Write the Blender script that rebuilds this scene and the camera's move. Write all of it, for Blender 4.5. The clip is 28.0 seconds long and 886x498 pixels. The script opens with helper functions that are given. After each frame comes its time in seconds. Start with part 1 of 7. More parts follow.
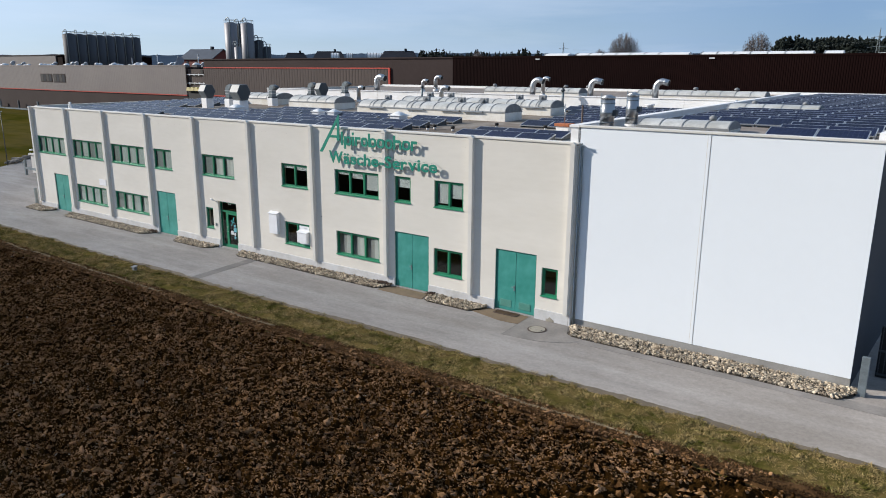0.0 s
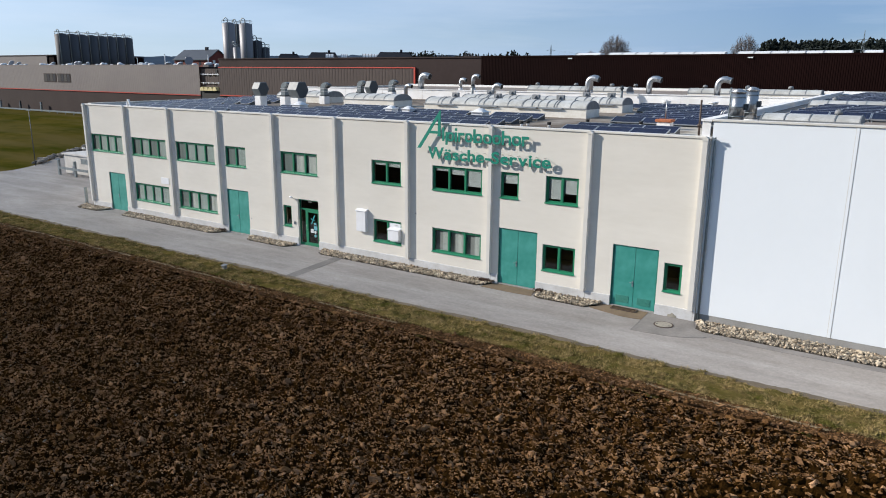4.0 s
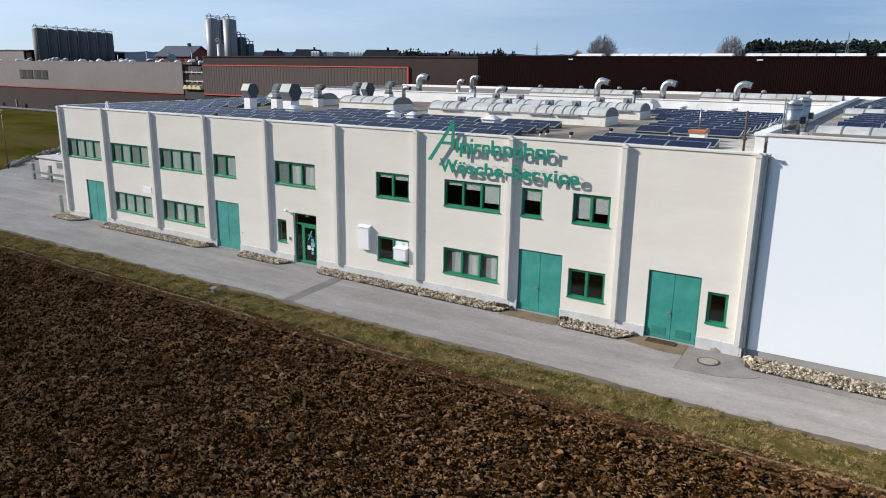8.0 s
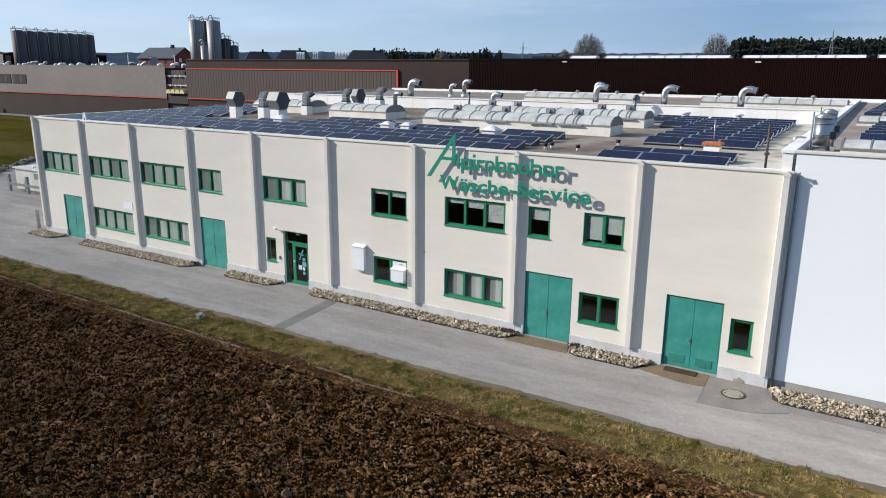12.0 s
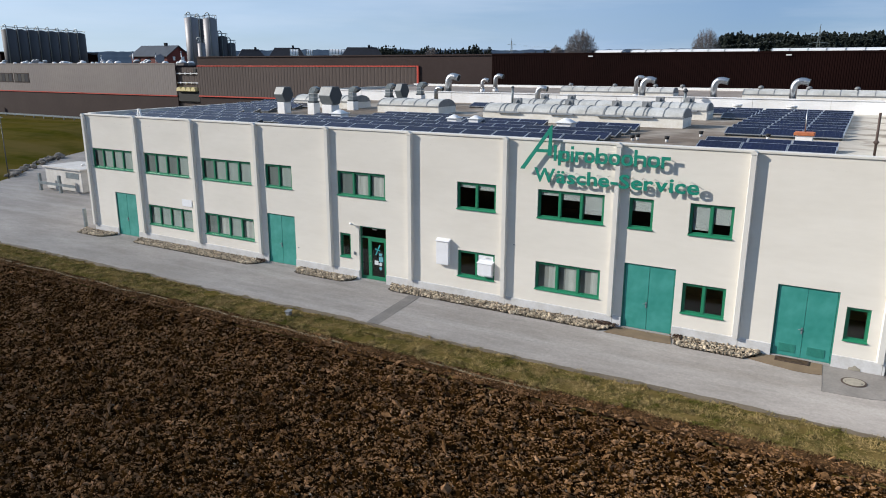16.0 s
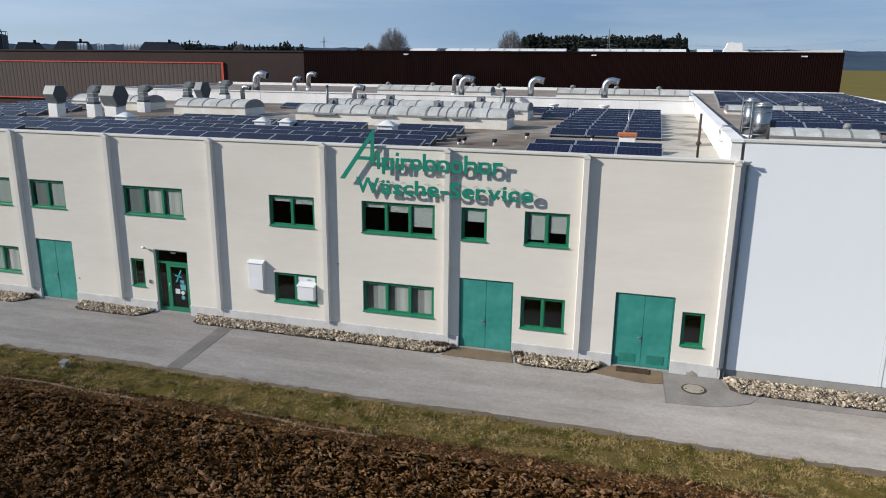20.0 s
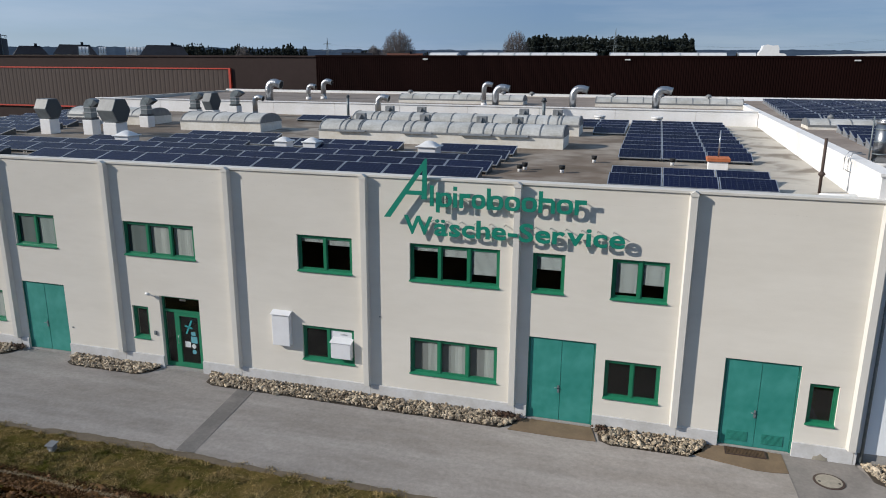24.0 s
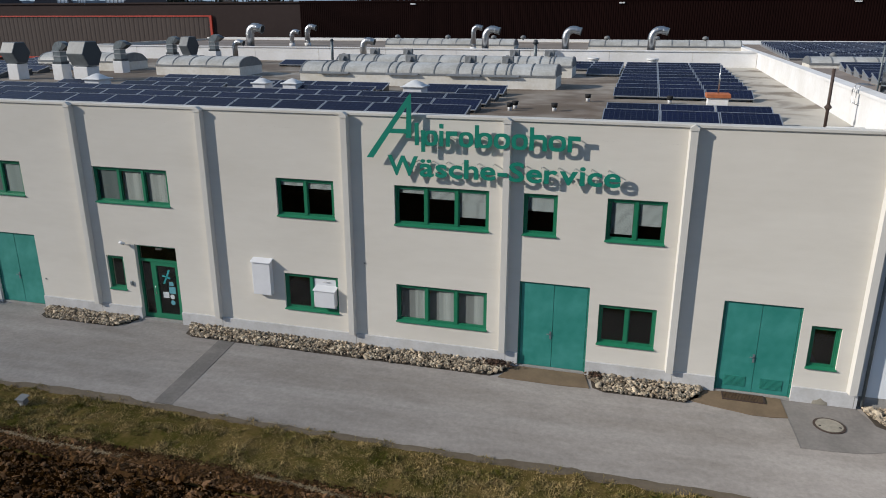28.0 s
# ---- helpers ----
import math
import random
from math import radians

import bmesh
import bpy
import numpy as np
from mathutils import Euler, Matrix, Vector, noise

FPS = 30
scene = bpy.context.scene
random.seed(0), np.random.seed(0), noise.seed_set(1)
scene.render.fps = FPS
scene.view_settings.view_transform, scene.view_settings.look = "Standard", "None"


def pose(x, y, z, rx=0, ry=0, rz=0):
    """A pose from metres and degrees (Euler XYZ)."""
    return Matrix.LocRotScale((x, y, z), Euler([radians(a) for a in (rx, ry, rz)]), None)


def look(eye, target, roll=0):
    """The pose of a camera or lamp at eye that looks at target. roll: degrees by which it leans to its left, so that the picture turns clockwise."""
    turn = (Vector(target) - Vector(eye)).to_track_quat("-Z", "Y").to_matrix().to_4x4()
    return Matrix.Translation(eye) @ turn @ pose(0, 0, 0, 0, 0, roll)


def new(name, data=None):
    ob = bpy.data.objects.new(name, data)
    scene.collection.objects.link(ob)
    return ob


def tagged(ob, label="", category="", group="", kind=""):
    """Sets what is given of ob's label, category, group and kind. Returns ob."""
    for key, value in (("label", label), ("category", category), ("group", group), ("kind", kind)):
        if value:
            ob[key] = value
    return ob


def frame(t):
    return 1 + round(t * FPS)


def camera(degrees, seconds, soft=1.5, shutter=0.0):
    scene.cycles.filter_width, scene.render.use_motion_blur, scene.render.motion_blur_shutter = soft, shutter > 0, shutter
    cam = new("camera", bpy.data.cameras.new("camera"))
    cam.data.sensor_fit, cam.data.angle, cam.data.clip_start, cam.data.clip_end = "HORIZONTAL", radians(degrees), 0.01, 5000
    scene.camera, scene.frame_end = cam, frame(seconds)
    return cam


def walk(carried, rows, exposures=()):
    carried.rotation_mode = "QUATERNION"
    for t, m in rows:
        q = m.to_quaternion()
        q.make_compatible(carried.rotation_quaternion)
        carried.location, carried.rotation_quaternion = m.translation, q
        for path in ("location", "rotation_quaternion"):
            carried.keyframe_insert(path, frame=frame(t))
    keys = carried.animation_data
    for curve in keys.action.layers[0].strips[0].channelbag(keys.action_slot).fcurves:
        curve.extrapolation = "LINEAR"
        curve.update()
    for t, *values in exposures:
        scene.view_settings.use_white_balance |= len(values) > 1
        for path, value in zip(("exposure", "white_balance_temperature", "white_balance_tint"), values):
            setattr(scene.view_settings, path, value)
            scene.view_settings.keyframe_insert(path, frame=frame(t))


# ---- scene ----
cam = camera(63.7, 28.0, 1.0)
PATH = [
    (0, (11.653, -25.994, 10.227), (10.519, -24.419, 9.742), 0.3),
    (0.5, (10.887, -26.297, 10.165), (9.756, -24.72, 9.683), 0.3),
    (1, (10.043, -26.679, 10.077), (8.915, -25.099, 9.598), 0.4),
    (1.5, (9.305, -27.141, 10.042), (8.179, -25.559, 9.562), 0.2),
    (2, (8.61, -27.638, 9.966), (7.49, -26.052, 9.487), 0.2),
    (2.5, (7.96, -28.145, 9.957), (6.846, -26.555, 9.477), 0.2),
    (3, (7.39, -28.622, 9.933), (6.282, -27.027, 9.453), 0.2),
    (3.5, (7.032, -28.944, 9.857), (5.932, -27.344, 9.378), 0.3),
    (5.5, (5.592, -29.748, 9.951), (4.519, -28.13, 9.469), 0.4),
    (6, (5.33, -29.852, 9.985), (4.264, -28.23, 9.503), 0.3),
    (6.5, (5.269, -29.84, 10.063), (4.208, -28.216, 9.577), 0.3),
    (7, (5.128, -29.408, 10.061), (4.075, -27.779, 9.571), 0.4),
    (7.5, (4.553, -28.297, 10.112), (3.503, -26.667, 9.621), 0.6),
    (8, (3.669, -27.137, 10.165), (2.615, -25.508, 9.68), 0.8),
    (8.5, (2.8, -26.337, 10.324), (1.741, -24.71, 9.842), 0.7),
    (9, (2.25, -26.045, 10.403), (1.189, -24.419, 9.923), 0.6),
    (9.5, (2.01, -26.004, 10.501), (0.951, -24.377, 10.018), 0.4),
    (10, (1.983, -25.941, 10.571), (0.931, -24.311, 10.086), 0.4),
    (10.5, (2.058, -25.844, 10.632), (1.013, -24.21, 10.145), 0.4),
    (11, (2.112, -25.783, 10.636), (1.075, -24.144, 10.149), 0.5),
    (11.5, (2.11, -25.735, 10.638), (1.08, -24.091, 10.151), 0.5),
    (13.5, (0.56, -25.531, 10.589), (-0.45, -23.875, 10.102), 0.5),
    (14, (-0.366, -25.866, 10.547), (-1.373, -24.207, 10.061), 0.6),
    (14.5, (-1.349, -26.433, 10.514), (-2.354, -24.773, 10.03), 0.5),
    (15, (-2.217, -27.174, 10.525), (-3.221, -25.513, 10.042), 0.4),
    (15.5, (-2.409, -27.76, 10.457), (-3.408, -26.097, 9.971), 0.2),
    (16, (-2.017, -27.932, 10.399), (-3.005, -26.265, 9.905), 0.1),
    (16.5, (-1.487, -27.762, 10.356), (-2.271, -25.99, 9.857), 0.2),
    (17, (-1.575, -27.419, 10.318), (-2.134, -25.564, 9.822), 0.4),
    (17.5, (-1.966, -27.242, 10.308), (-2.488, -25.375, 9.818), 0.4),
    (18, (-2.339, -27.407, 10.313), (-2.861, -25.538, 9.825), 0.3),
    (18.5, (-2.407, -27.747, 10.298), (-2.932, -25.881, 9.807), 0.1),
    (19, (-2.454, -27.514, 10.23), (-2.977, -25.649, 9.733), 0.2),
    (19.5, (-2.726, -26.32, 10.285), (-3.256, -24.457, 9.785), 0.4),
    (20, (-3.417, -24.877, 10.373), (-3.955, -23.016, 9.877), 0.6),
    (20.5, (-4.38, -23.486, 10.483), (-4.928, -21.626, 9.992), 0.7),
    (21, (-5.318, -22.215, 10.585), (-5.877, -20.357, 10.097), 0.6),
    (21.5, (-6.051, -21.393, 10.669), (-6.613, -19.536, 10.184), 0.5),
    (22, (-6.431, -20.949, 10.757), (-6.996, -19.093, 10.273), 0.4),
    (22.5, (-6.724, -20.789, 10.82), (-7.286, -18.933, 10.331), 0.4),
    (24.5, (-6.627, -20.762, 10.72), (-7.165, -18.9, 10.227), 0.3),
    (25, (-6.509, -20.582, 10.626), (-7.041, -18.718, 10.134), 0.2),
    (25.5, (-6.47, -20.374, 10.543), (-6.999, -18.5, 10.088), 0.3),
    (26, (-6.505, -20.174, 10.408), (-7.032, -18.292, 9.985), 0.3),
    (26.5, (-6.592, -20.034, 10.287), (-7.115, -18.156, 9.839), 0.2),
    (27, (-6.708, -19.915, 10.175), (-7.225, -18.049, 9.674), 0.2),
    (27.5, (-6.743, -19.873, 10.125), (-7.258, -18.022, 9.568), 0.1),
    (28, (-6.771, -19.859, 10.108), (-7.285, -18.026, 9.497), -0.0),
]

EXPOSURES = ((0, 0.26), (8, 0.34), (17, 0.26), (20, 0.07), (22.5, -0.08), (25, -0.22), (28, -0.35))
walk(cam, [(t, look(eye, target, roll)) for t, eye, target, roll in PATH], EXPOSURES)

# world, sun, exposure
SUN_DIR = Vector((2.0, 1.0, -1.07)).normalized()
sun_el = math.asin(-SUN_DIR.z)
sun_az = math.atan2(-SUN_DIR.x, -SUN_DIR.y)
world = bpy.data.worlds.new("sky")
scene.world = world
world.use_nodes = True
wn, wl = world.node_tree.nodes, world.node_tree.links
wbg = wn["Background"]
sky = wn.new("ShaderNodeTexSky")
sky.sky_type = "NISHITA"
sky.sun_disc = False
sky.sun_elevation = sun_el
sky.sun_rotation = sun_az
sky.altitude = 600
sky.air_density = 1.0
sky.dust_density = 0.15
sky.ozone_density = 3.0
# thin high cloud veils
wtc = wn.new("ShaderNodeTexCoord")
wmap = wn.new("ShaderNodeMapping")
wmap.inputs["Scale"].default_value = (1.2, 1.2, 9.0)
wno = wn.new("ShaderNodeTexNoise")
wno.inputs["Scale"].default_value = 2.2
wno.inputs["Detail"].default_value = 5
wno.inputs["Roughness"].default_value = 0.55
wrp = wn.new("ShaderNodeMapRange")
wrp.inputs["From Min"].default_value = 0.36
wrp.inputs["From Max"].default_value = 0.75
wrp.inputs["To Min"].default_value = 0.55
wrp.inputs["To Max"].default_value = 0.95
wmx = wn.new("ShaderNodeMix")
wmx.data_type = "RGBA"
# paler haze towards the sun's side
wsp = wn.new("ShaderNodeSeparateXYZ")
whz = wn.new("ShaderNodeMapRange")
whz.inputs["From Min"].default_value, whz.inputs["From Max"].default_value = -0.15, -0.95
wvc = wn.new("ShaderNodeMix")
wvc.data_type = "RGBA"
wvc.inputs[6].default_value, wvc.inputs[7].default_value = (3.0, 4.75, 7.5, 1), (7.8, 9.7, 12.1, 1)
wl.new(wtc.outputs["Generated"], wsp.inputs[0])
wl.new(wsp.outputs["X"], whz.inputs["Value"])
wl.new(whz.outputs["Result"], wvc.inputs[0])
wl.new(wvc.outputs[2], wmx.inputs[7])
wl.new(wtc.outputs["Generated"], wmap.inputs["Vector"])
wl.new(wmap.outputs["Vector"], wno.inputs["Vector"])
wl.new(wno.outputs["Fac"], wrp.inputs["Value"])
wl.new(wrp.outputs["Result"], wmx.inputs[0])
wtint = wn.new("ShaderNodeMix")
wtint.data_type, wtint.blend_type = "RGBA", "MULTIPLY"
wtint.inputs[0].default_value = 1.0
wtint.inputs[7].default_value = (0.84, 0.965, 1.24, 1)
wl.new(sky.outputs["Color"], wtint.inputs[6])
wl.new(wtint.outputs[2], wmx.inputs[6])
# faint wisps
wmap2 = wn.new("ShaderNodeMapping")
wmap2.inputs["Scale"].default_value = (1.0, 1.6, 11.0)
wmap2.inputs["Rotation"].default_value = (0.05, 0.12, 0.4)
wno2 = wn.new("ShaderNodeTexNoise")
wno2.inputs["Scale"].default_value, wno2.inputs["Detail"].default_value, wno2.inputs["Roughness"].default_value = 1.7, 7, 0.6
wrp2 = wn.new("ShaderNodeMapRange")
wrp2.inputs["From Min"].default_value, wrp2.inputs["From Max"].default_value, wrp2.inputs["To Max"].default_value = 0.45, 0.78, 0.45
wmx2 = wn.new("ShaderNodeMix")
wmx2.data_type = "RGBA"
wmx2.inputs[7].default_value = (7.8, 9.0, 10.6, 1)
wl.new(wtc.outputs["Generated"], wmap2.inputs["Vector"])
wl.new(wmap2.outputs["Vector"], wno2.inputs["Vector"])
wl.new(wno2.outputs["Fac"], wrp2.inputs["Value"])
wl.new(wrp2.outputs["Result"], wmx2.inputs[0])
wl.new(wmx.outputs[2], wmx2.inputs[6])
wl.new(wmx2.outputs[2], wbg.inputs["Color"])
wbg.inputs["Strength"].default_value = 0.07
lamp = bpy.data.lights.new("sun", "SUN")
lamp.energy = 5.2
lamp.angle = radians(0.6)
lamp.color = (1.0, 0.935, 0.855)
sun = new("sun", lamp)
sun.matrix_world = look((0, 0, 60), Vector((0, 0, 60)) + SUN_DIR)


# ---------- helpers ----------
def mat(name, color, rough=0.7, metal=0.0, color2=None, scale=4.0, fine=40.0, mix=0.5, bump=0.0, bscale=60.0, spec=0.5, island=0.0, per_object=0.0, stretch=(1, 1, 1), span=(0.5, 0.95), fade=None):
    """A surface with two scales of variation, and bump."""
    m = bpy.data.materials.new(name)
    m.use_nodes = True
    n, l = m.node_tree.nodes, m.node_tree.links
    p = n["Principled BSDF"]
    p.inputs["Roughness"].default_value = rough
    p.inputs["Metallic"].default_value = metal
    p.inputs["Specular IOR Level"].default_value = spec
    p.inputs["Diffuse Roughness"].default_value = 0.4 if rough >= 0.8 else 0.15
    c2 = color2 or tuple(c * 0.8 for c in color)
    tc = n.new("ShaderNodeTexCoord")
    mp = n.new("ShaderNodeMapping")
    mp.inputs["Scale"].default_value = stretch
    l.new(tc.outputs["Object"], mp.inputs["Vector"])
    a, b = n.new("ShaderNodeTexNoise"), n.new("ShaderNodeTexNoise")
    a.inputs["Scale"].default_value, b.inputs["Scale"].default_value = scale, fine
    a.inputs["Detail"].default_value, b.inputs["Detail"].default_value = 5, 3
    l.new(mp.outputs["Vector"], a.inputs["Vector"])
    l.new(mp.outputs["Vector"], b.inputs["Vector"])
    add = n.new("ShaderNodeMath")
    add.operation = "MULTIPLY_ADD"
    l.new(b.outputs["Fac"], add.inputs[0])
    add.inputs[1].default_value = 0.45
    l.new(a.outputs["Fac"], add.inputs[2])
    rg = n.new("ShaderNodeMapRange")
    rg.inputs["From Min"].default_value, rg.inputs["From Max"].default_value = span
    rg.inputs["To Max"].default_value = mix * 2
    rg.clamp = True
    l.new(add.outputs["Value"], rg.inputs["Value"])
    mx = n.new("ShaderNodeMix")
    mx.data_type = "RGBA"
    mx.inputs[6].default_value, mx.inputs[7].default_value = (*color, 1), (*c2, 1)
    l.new(rg.outputs["Result"], mx.inputs[0])
    out = mx.outputs[2]
    if island or per_object:
        src = n.new("ShaderNodeNewGeometry").outputs["Random Per Island"] if island else n.new("ShaderNodeObjectInfo").outputs["Random"]
        hv = n.new("ShaderNodeHueSaturation")
        vr = n.new("ShaderNodeMapRange")
        k = island or per_object
        vr.inputs["To Min"].default_value, vr.inputs["To Max"].default_value = 1 - k, 1 + k
        l.new(src, vr.inputs["Value"])
        l.new(vr.outputs["Result"], hv.inputs["Value"])
        if fade:
            st = n.new("ShaderNodeMapRange")
            st.inputs["To Min"].default_value, st.inputs["To Max"].default_value = fade
            l.new(src, st.inputs["Value"])
            l.new(st.outputs["Result"], hv.inputs["Saturation"])
        l.new(out, hv.inputs["Color"])
        out = hv.outputs["Color"]
    l.new(out, p.inputs["Base Color"])
    if bump:
        bn = n.new("ShaderNodeTexNoise")
        bn.inputs["Scale"].default_value, bn.inputs["Detail"].default_value = bscale, 4
        l.new(mp.outputs["Vector"], bn.inputs["Vector"])
        bp = n.new("ShaderNodeBump")
        bp.inputs["Strength"].default_value, bp.inputs["Distance"].default_value = bump, 0.02
        l.new(bn.outputs["Fac"], bp.inputs["Height"])
        l.new(bp.outputs["Normal"], p.inputs["Normal"])
    return m


def glass(name, tint=(0.85, 0.9, 0.9), ior=1.5):
    m = bpy.data.materials.new(name)
    m.use_nodes = True
    n, l = m.node_tree.nodes, m.node_tree.links
    n.remove(n["Principled BSDF"])
    t, g, f, x = n.new("ShaderNodeBsdfTransparent"), n.new("ShaderNodeBsdfGlossy"), n.new("ShaderNodeFresnel"), n.new("ShaderNodeMixShader")
    t.inputs["Color"].default_value = (*tint, 1)
    g.inputs["Roughness"].default_value = 0.02
    f.inputs["IOR"].default_value = ior
    l.new(f.outputs[0], x.inputs[0])
    l.new(t.outputs[0], x.inputs[1])
    l.new(g.outputs[0], x.inputs[2])
    l.new(x.outputs[0], n["Material Output"].inputs["Surface"])
    return m


def bm_box(bm, x0, x1, y0, y1, z0, z1, mi=0):
    v = [bm.verts.new((x, y, z)) for x in (x0, x1) for y in (y0, y1) for z in (z0, z1)]
    for f in ((0, 1, 3, 2), (4, 6, 7, 5), (0, 4, 5, 1), (2, 3, 7, 6), (0, 2, 6, 4), (1, 5, 7, 3)):
        bm.faces.new([v[i] for i in f]).material_index = mi
    return v


def bm_prism(bm, pts, a, b, axis="y", mi=0):
    """A polygon of (u, v) extruded along an axis from a to b."""
    def place(u, v, w):
        return {"x": (w, u, v), "y": (u, w, v), "z": (u, v, w)}[axis]
    va, vb = [bm.verts.new(place(u, v, a)) for u, v in pts], [bm.verts.new(place(u, v, b)) for u, v in pts]
    k = len(pts)
    fs = [bm.faces.new(va), bm.faces.new(vb[::-1])]
    for i in range(k):
        fs.append(bm.faces.new((va[i], vb[i], vb[(i + 1) % k], va[(i + 1) % k])))
    for f in fs:
        f.material_index = mi


def bm_tube(bm, pts, r, seg=10, caps=True, radii=None):
    """A round tube along points."""
    pts = [Vector(p) for p in pts]
    rings = []
    up = Vector((0, 0, 1)) if abs((pts[1] - pts[0]).normalized().z) < 0.9 else Vector((0, 1, 0))
    for i, p in enumerate(pts):
        d = (pts[min(i + 1, len(pts) - 1)] - pts[max(i - 1, 0)]).normalized()
        s = d.cross(up).normalized()
        u = s.cross(d)
        rr = radii[i] if radii else r
        rings.append([bm.verts.new(p + rr * (math.cos(a) * s + math.sin(a) * u)) for a in (2 * math.pi * j / seg for j in range(seg))])
    for q, w in zip(rings, rings[1:]):
        for j in range(seg):
            f = bm.faces.new((q[j], q[(j + 1) % seg], w[(j + 1) % seg], w[j]))
            f.smooth = True
    if caps:
        bm.faces.new(rings[0][::-1])
        bm.faces.new(rings[-1])


def bm_cyl(bm, x, y, z0, z1, r, seg=12, r2=None):
    bm_tube(bm, [(x, y, z0), (x, y, z1)], r, seg, True, [r, r if r2 is None else r2])


def finish(bm):
    bmesh.ops.recalc_face_normals(bm, faces=bm.faces[:])


def mesh_of(name, bm, *mats, fix=True):
    if fix:
        finish(bm)
    me = bpy.data.meshes.new(name)
    bm.to_mesh(me)
    bm.free()
    for m in mats:
        me.materials.append(m)
    return me


def part(name, bm, material, parent, label="", loc=None, bevel=0.0):
    if bevel:
        bmesh.ops.bevel(bm, geom=bm.edges[:], offset=bevel, segments=1, affect="EDGES")
    mats = material if isinstance(material, (list, tuple)) else [material]
    ob = new(name, mesh_of(name, bm, *mats))
    ob.parent = parent
    if loc:
        ob.location = loc
    if label:
        ob["label"] = label
    return ob


def shared(name, me, parent, loc=(0, 0, 0)):
    ob = new(name, me)
    ob.parent = parent
    ob.location = loc
    return ob


def thing(name, loc, label, category, group="", kind="", rz=0.0):
    ob = new(name)
    ob.empty_display_size = 0.2
    ob.matrix_basis = pose(*loc, 0, 0, rz)
    return tagged(ob, label, category, group, kind)


def solid(name, bm, material, label, category="", kind="", group="", loc=(0, 0, 0), bevel=0.0):
    if bevel:
        bmesh.ops.bevel(bm, geom=bm.edges[:], offset=bevel, segments=1, affect="EDGES")
    mats = material if isinstance(material, (list, tuple)) else [material]
    ob = new(name, mesh_of(name, bm, *mats))
    ob.location = loc
    return tagged(ob, label, category, group, kind)


def grid_mesh(name, xs, ys, z, mats, smooth=True):
    """A sheet over the values xs, ys with heights z[j, i]."""
    nx, ny = len(xs), len(ys)
    gx, gy = np.meshgrid(xs, ys)
    co = np.stack([gx, gy, z], -1).reshape(-1, 3).astype(np.float32)
    i = (np.arange(ny - 1)[:, None] * nx + np.arange(nx - 1)[None]).ravel()
    quads = np.stack([i, i + 1, i + nx + 1, i + nx], 1)
    return fast_mesh(name, co, quads, mats, smooth)


def fast_mesh(name, co, quads, mats, smooth=False):
    me = bpy.data.meshes.new(name)
    k = quads.shape[1]
    me.vertices.add(len(co))
    me.vertices.foreach_set("co", np.asarray(co, np.float32).ravel())
    me.loops.add(quads.size)
    me.loops.foreach_set("vertex_index", quads.astype(np.int32).ravel())
    me.polygons.add(len(quads))
    me.polygons.foreach_set("loop_start", np.arange(0, quads.size, k, dtype=np.int32))
    me.polygons.foreach_set("use_smooth", np.full(len(quads), smooth))
    me.update(calc_edges=True)
    for m in mats:
        me.materials.append(m)
    return me


RNG = np.random.default_rng(7)
TABLE = RNG.random((256, 256))


def vnoise(x, y, seed=0):
    """Smooth value noise on arrays, 0 to 1."""
    x, y = x + 37.7 * seed + 1000, y + 91.3 * seed + 1000
    ix, iy = np.floor(x).astype(int), np.floor(y).astype(int)
    fx, fy = x - ix, y - iy
    fx, fy = fx * fx * (3 - 2 * fx), fy * fy * (3 - 2 * fy)
    a, b = TABLE[iy % 256, ix % 256], TABLE[iy % 256, (ix + 1) % 256]
    c, d = TABLE[(iy + 1) % 256, ix % 256], TABLE[(iy + 1) % 256, (ix + 1) % 256]
    return (a * (1 - fx) + b * fx) * (1 - fy) + (c * (1 - fx) + d * fx) * fy


def facets(x, y, sx, sy, seed=0):
    """Broken blocks on arrays: each cell a tilted plane at a height of its own, -1 to 1."""
    u, v = x / sx + 500, y / sy + 500
    iu, iv = np.floor(u).astype(int), np.floor(v).astype(int)
    best, out = np.full(u.shape, 9.0), np.zeros(u.shape)
    for du in (-1, 0, 1):
        for dv in (-1, 0, 1):
            a, b = (iu + du + 31 * seed) % 256, (iv + dv + 77 * seed) % 256
            pu, pv = u - (iu + du + TABLE[b, a]), v - (iv + dv + TABLE[a, b])
            h = (TABLE[(b + 91) % 256, (a + 13) % 256] - 0.5) + pu * (TABLE[(b + 47) % 256, a] - 0.5) * 1.6 + pv * (TABLE[b, (a + 59) % 256] - 0.5) * 1.6
            d = pu * pu + pv * pv
            near = d < best
            best, out = np.where(near, d, best), np.where(near, h, out)
    return out


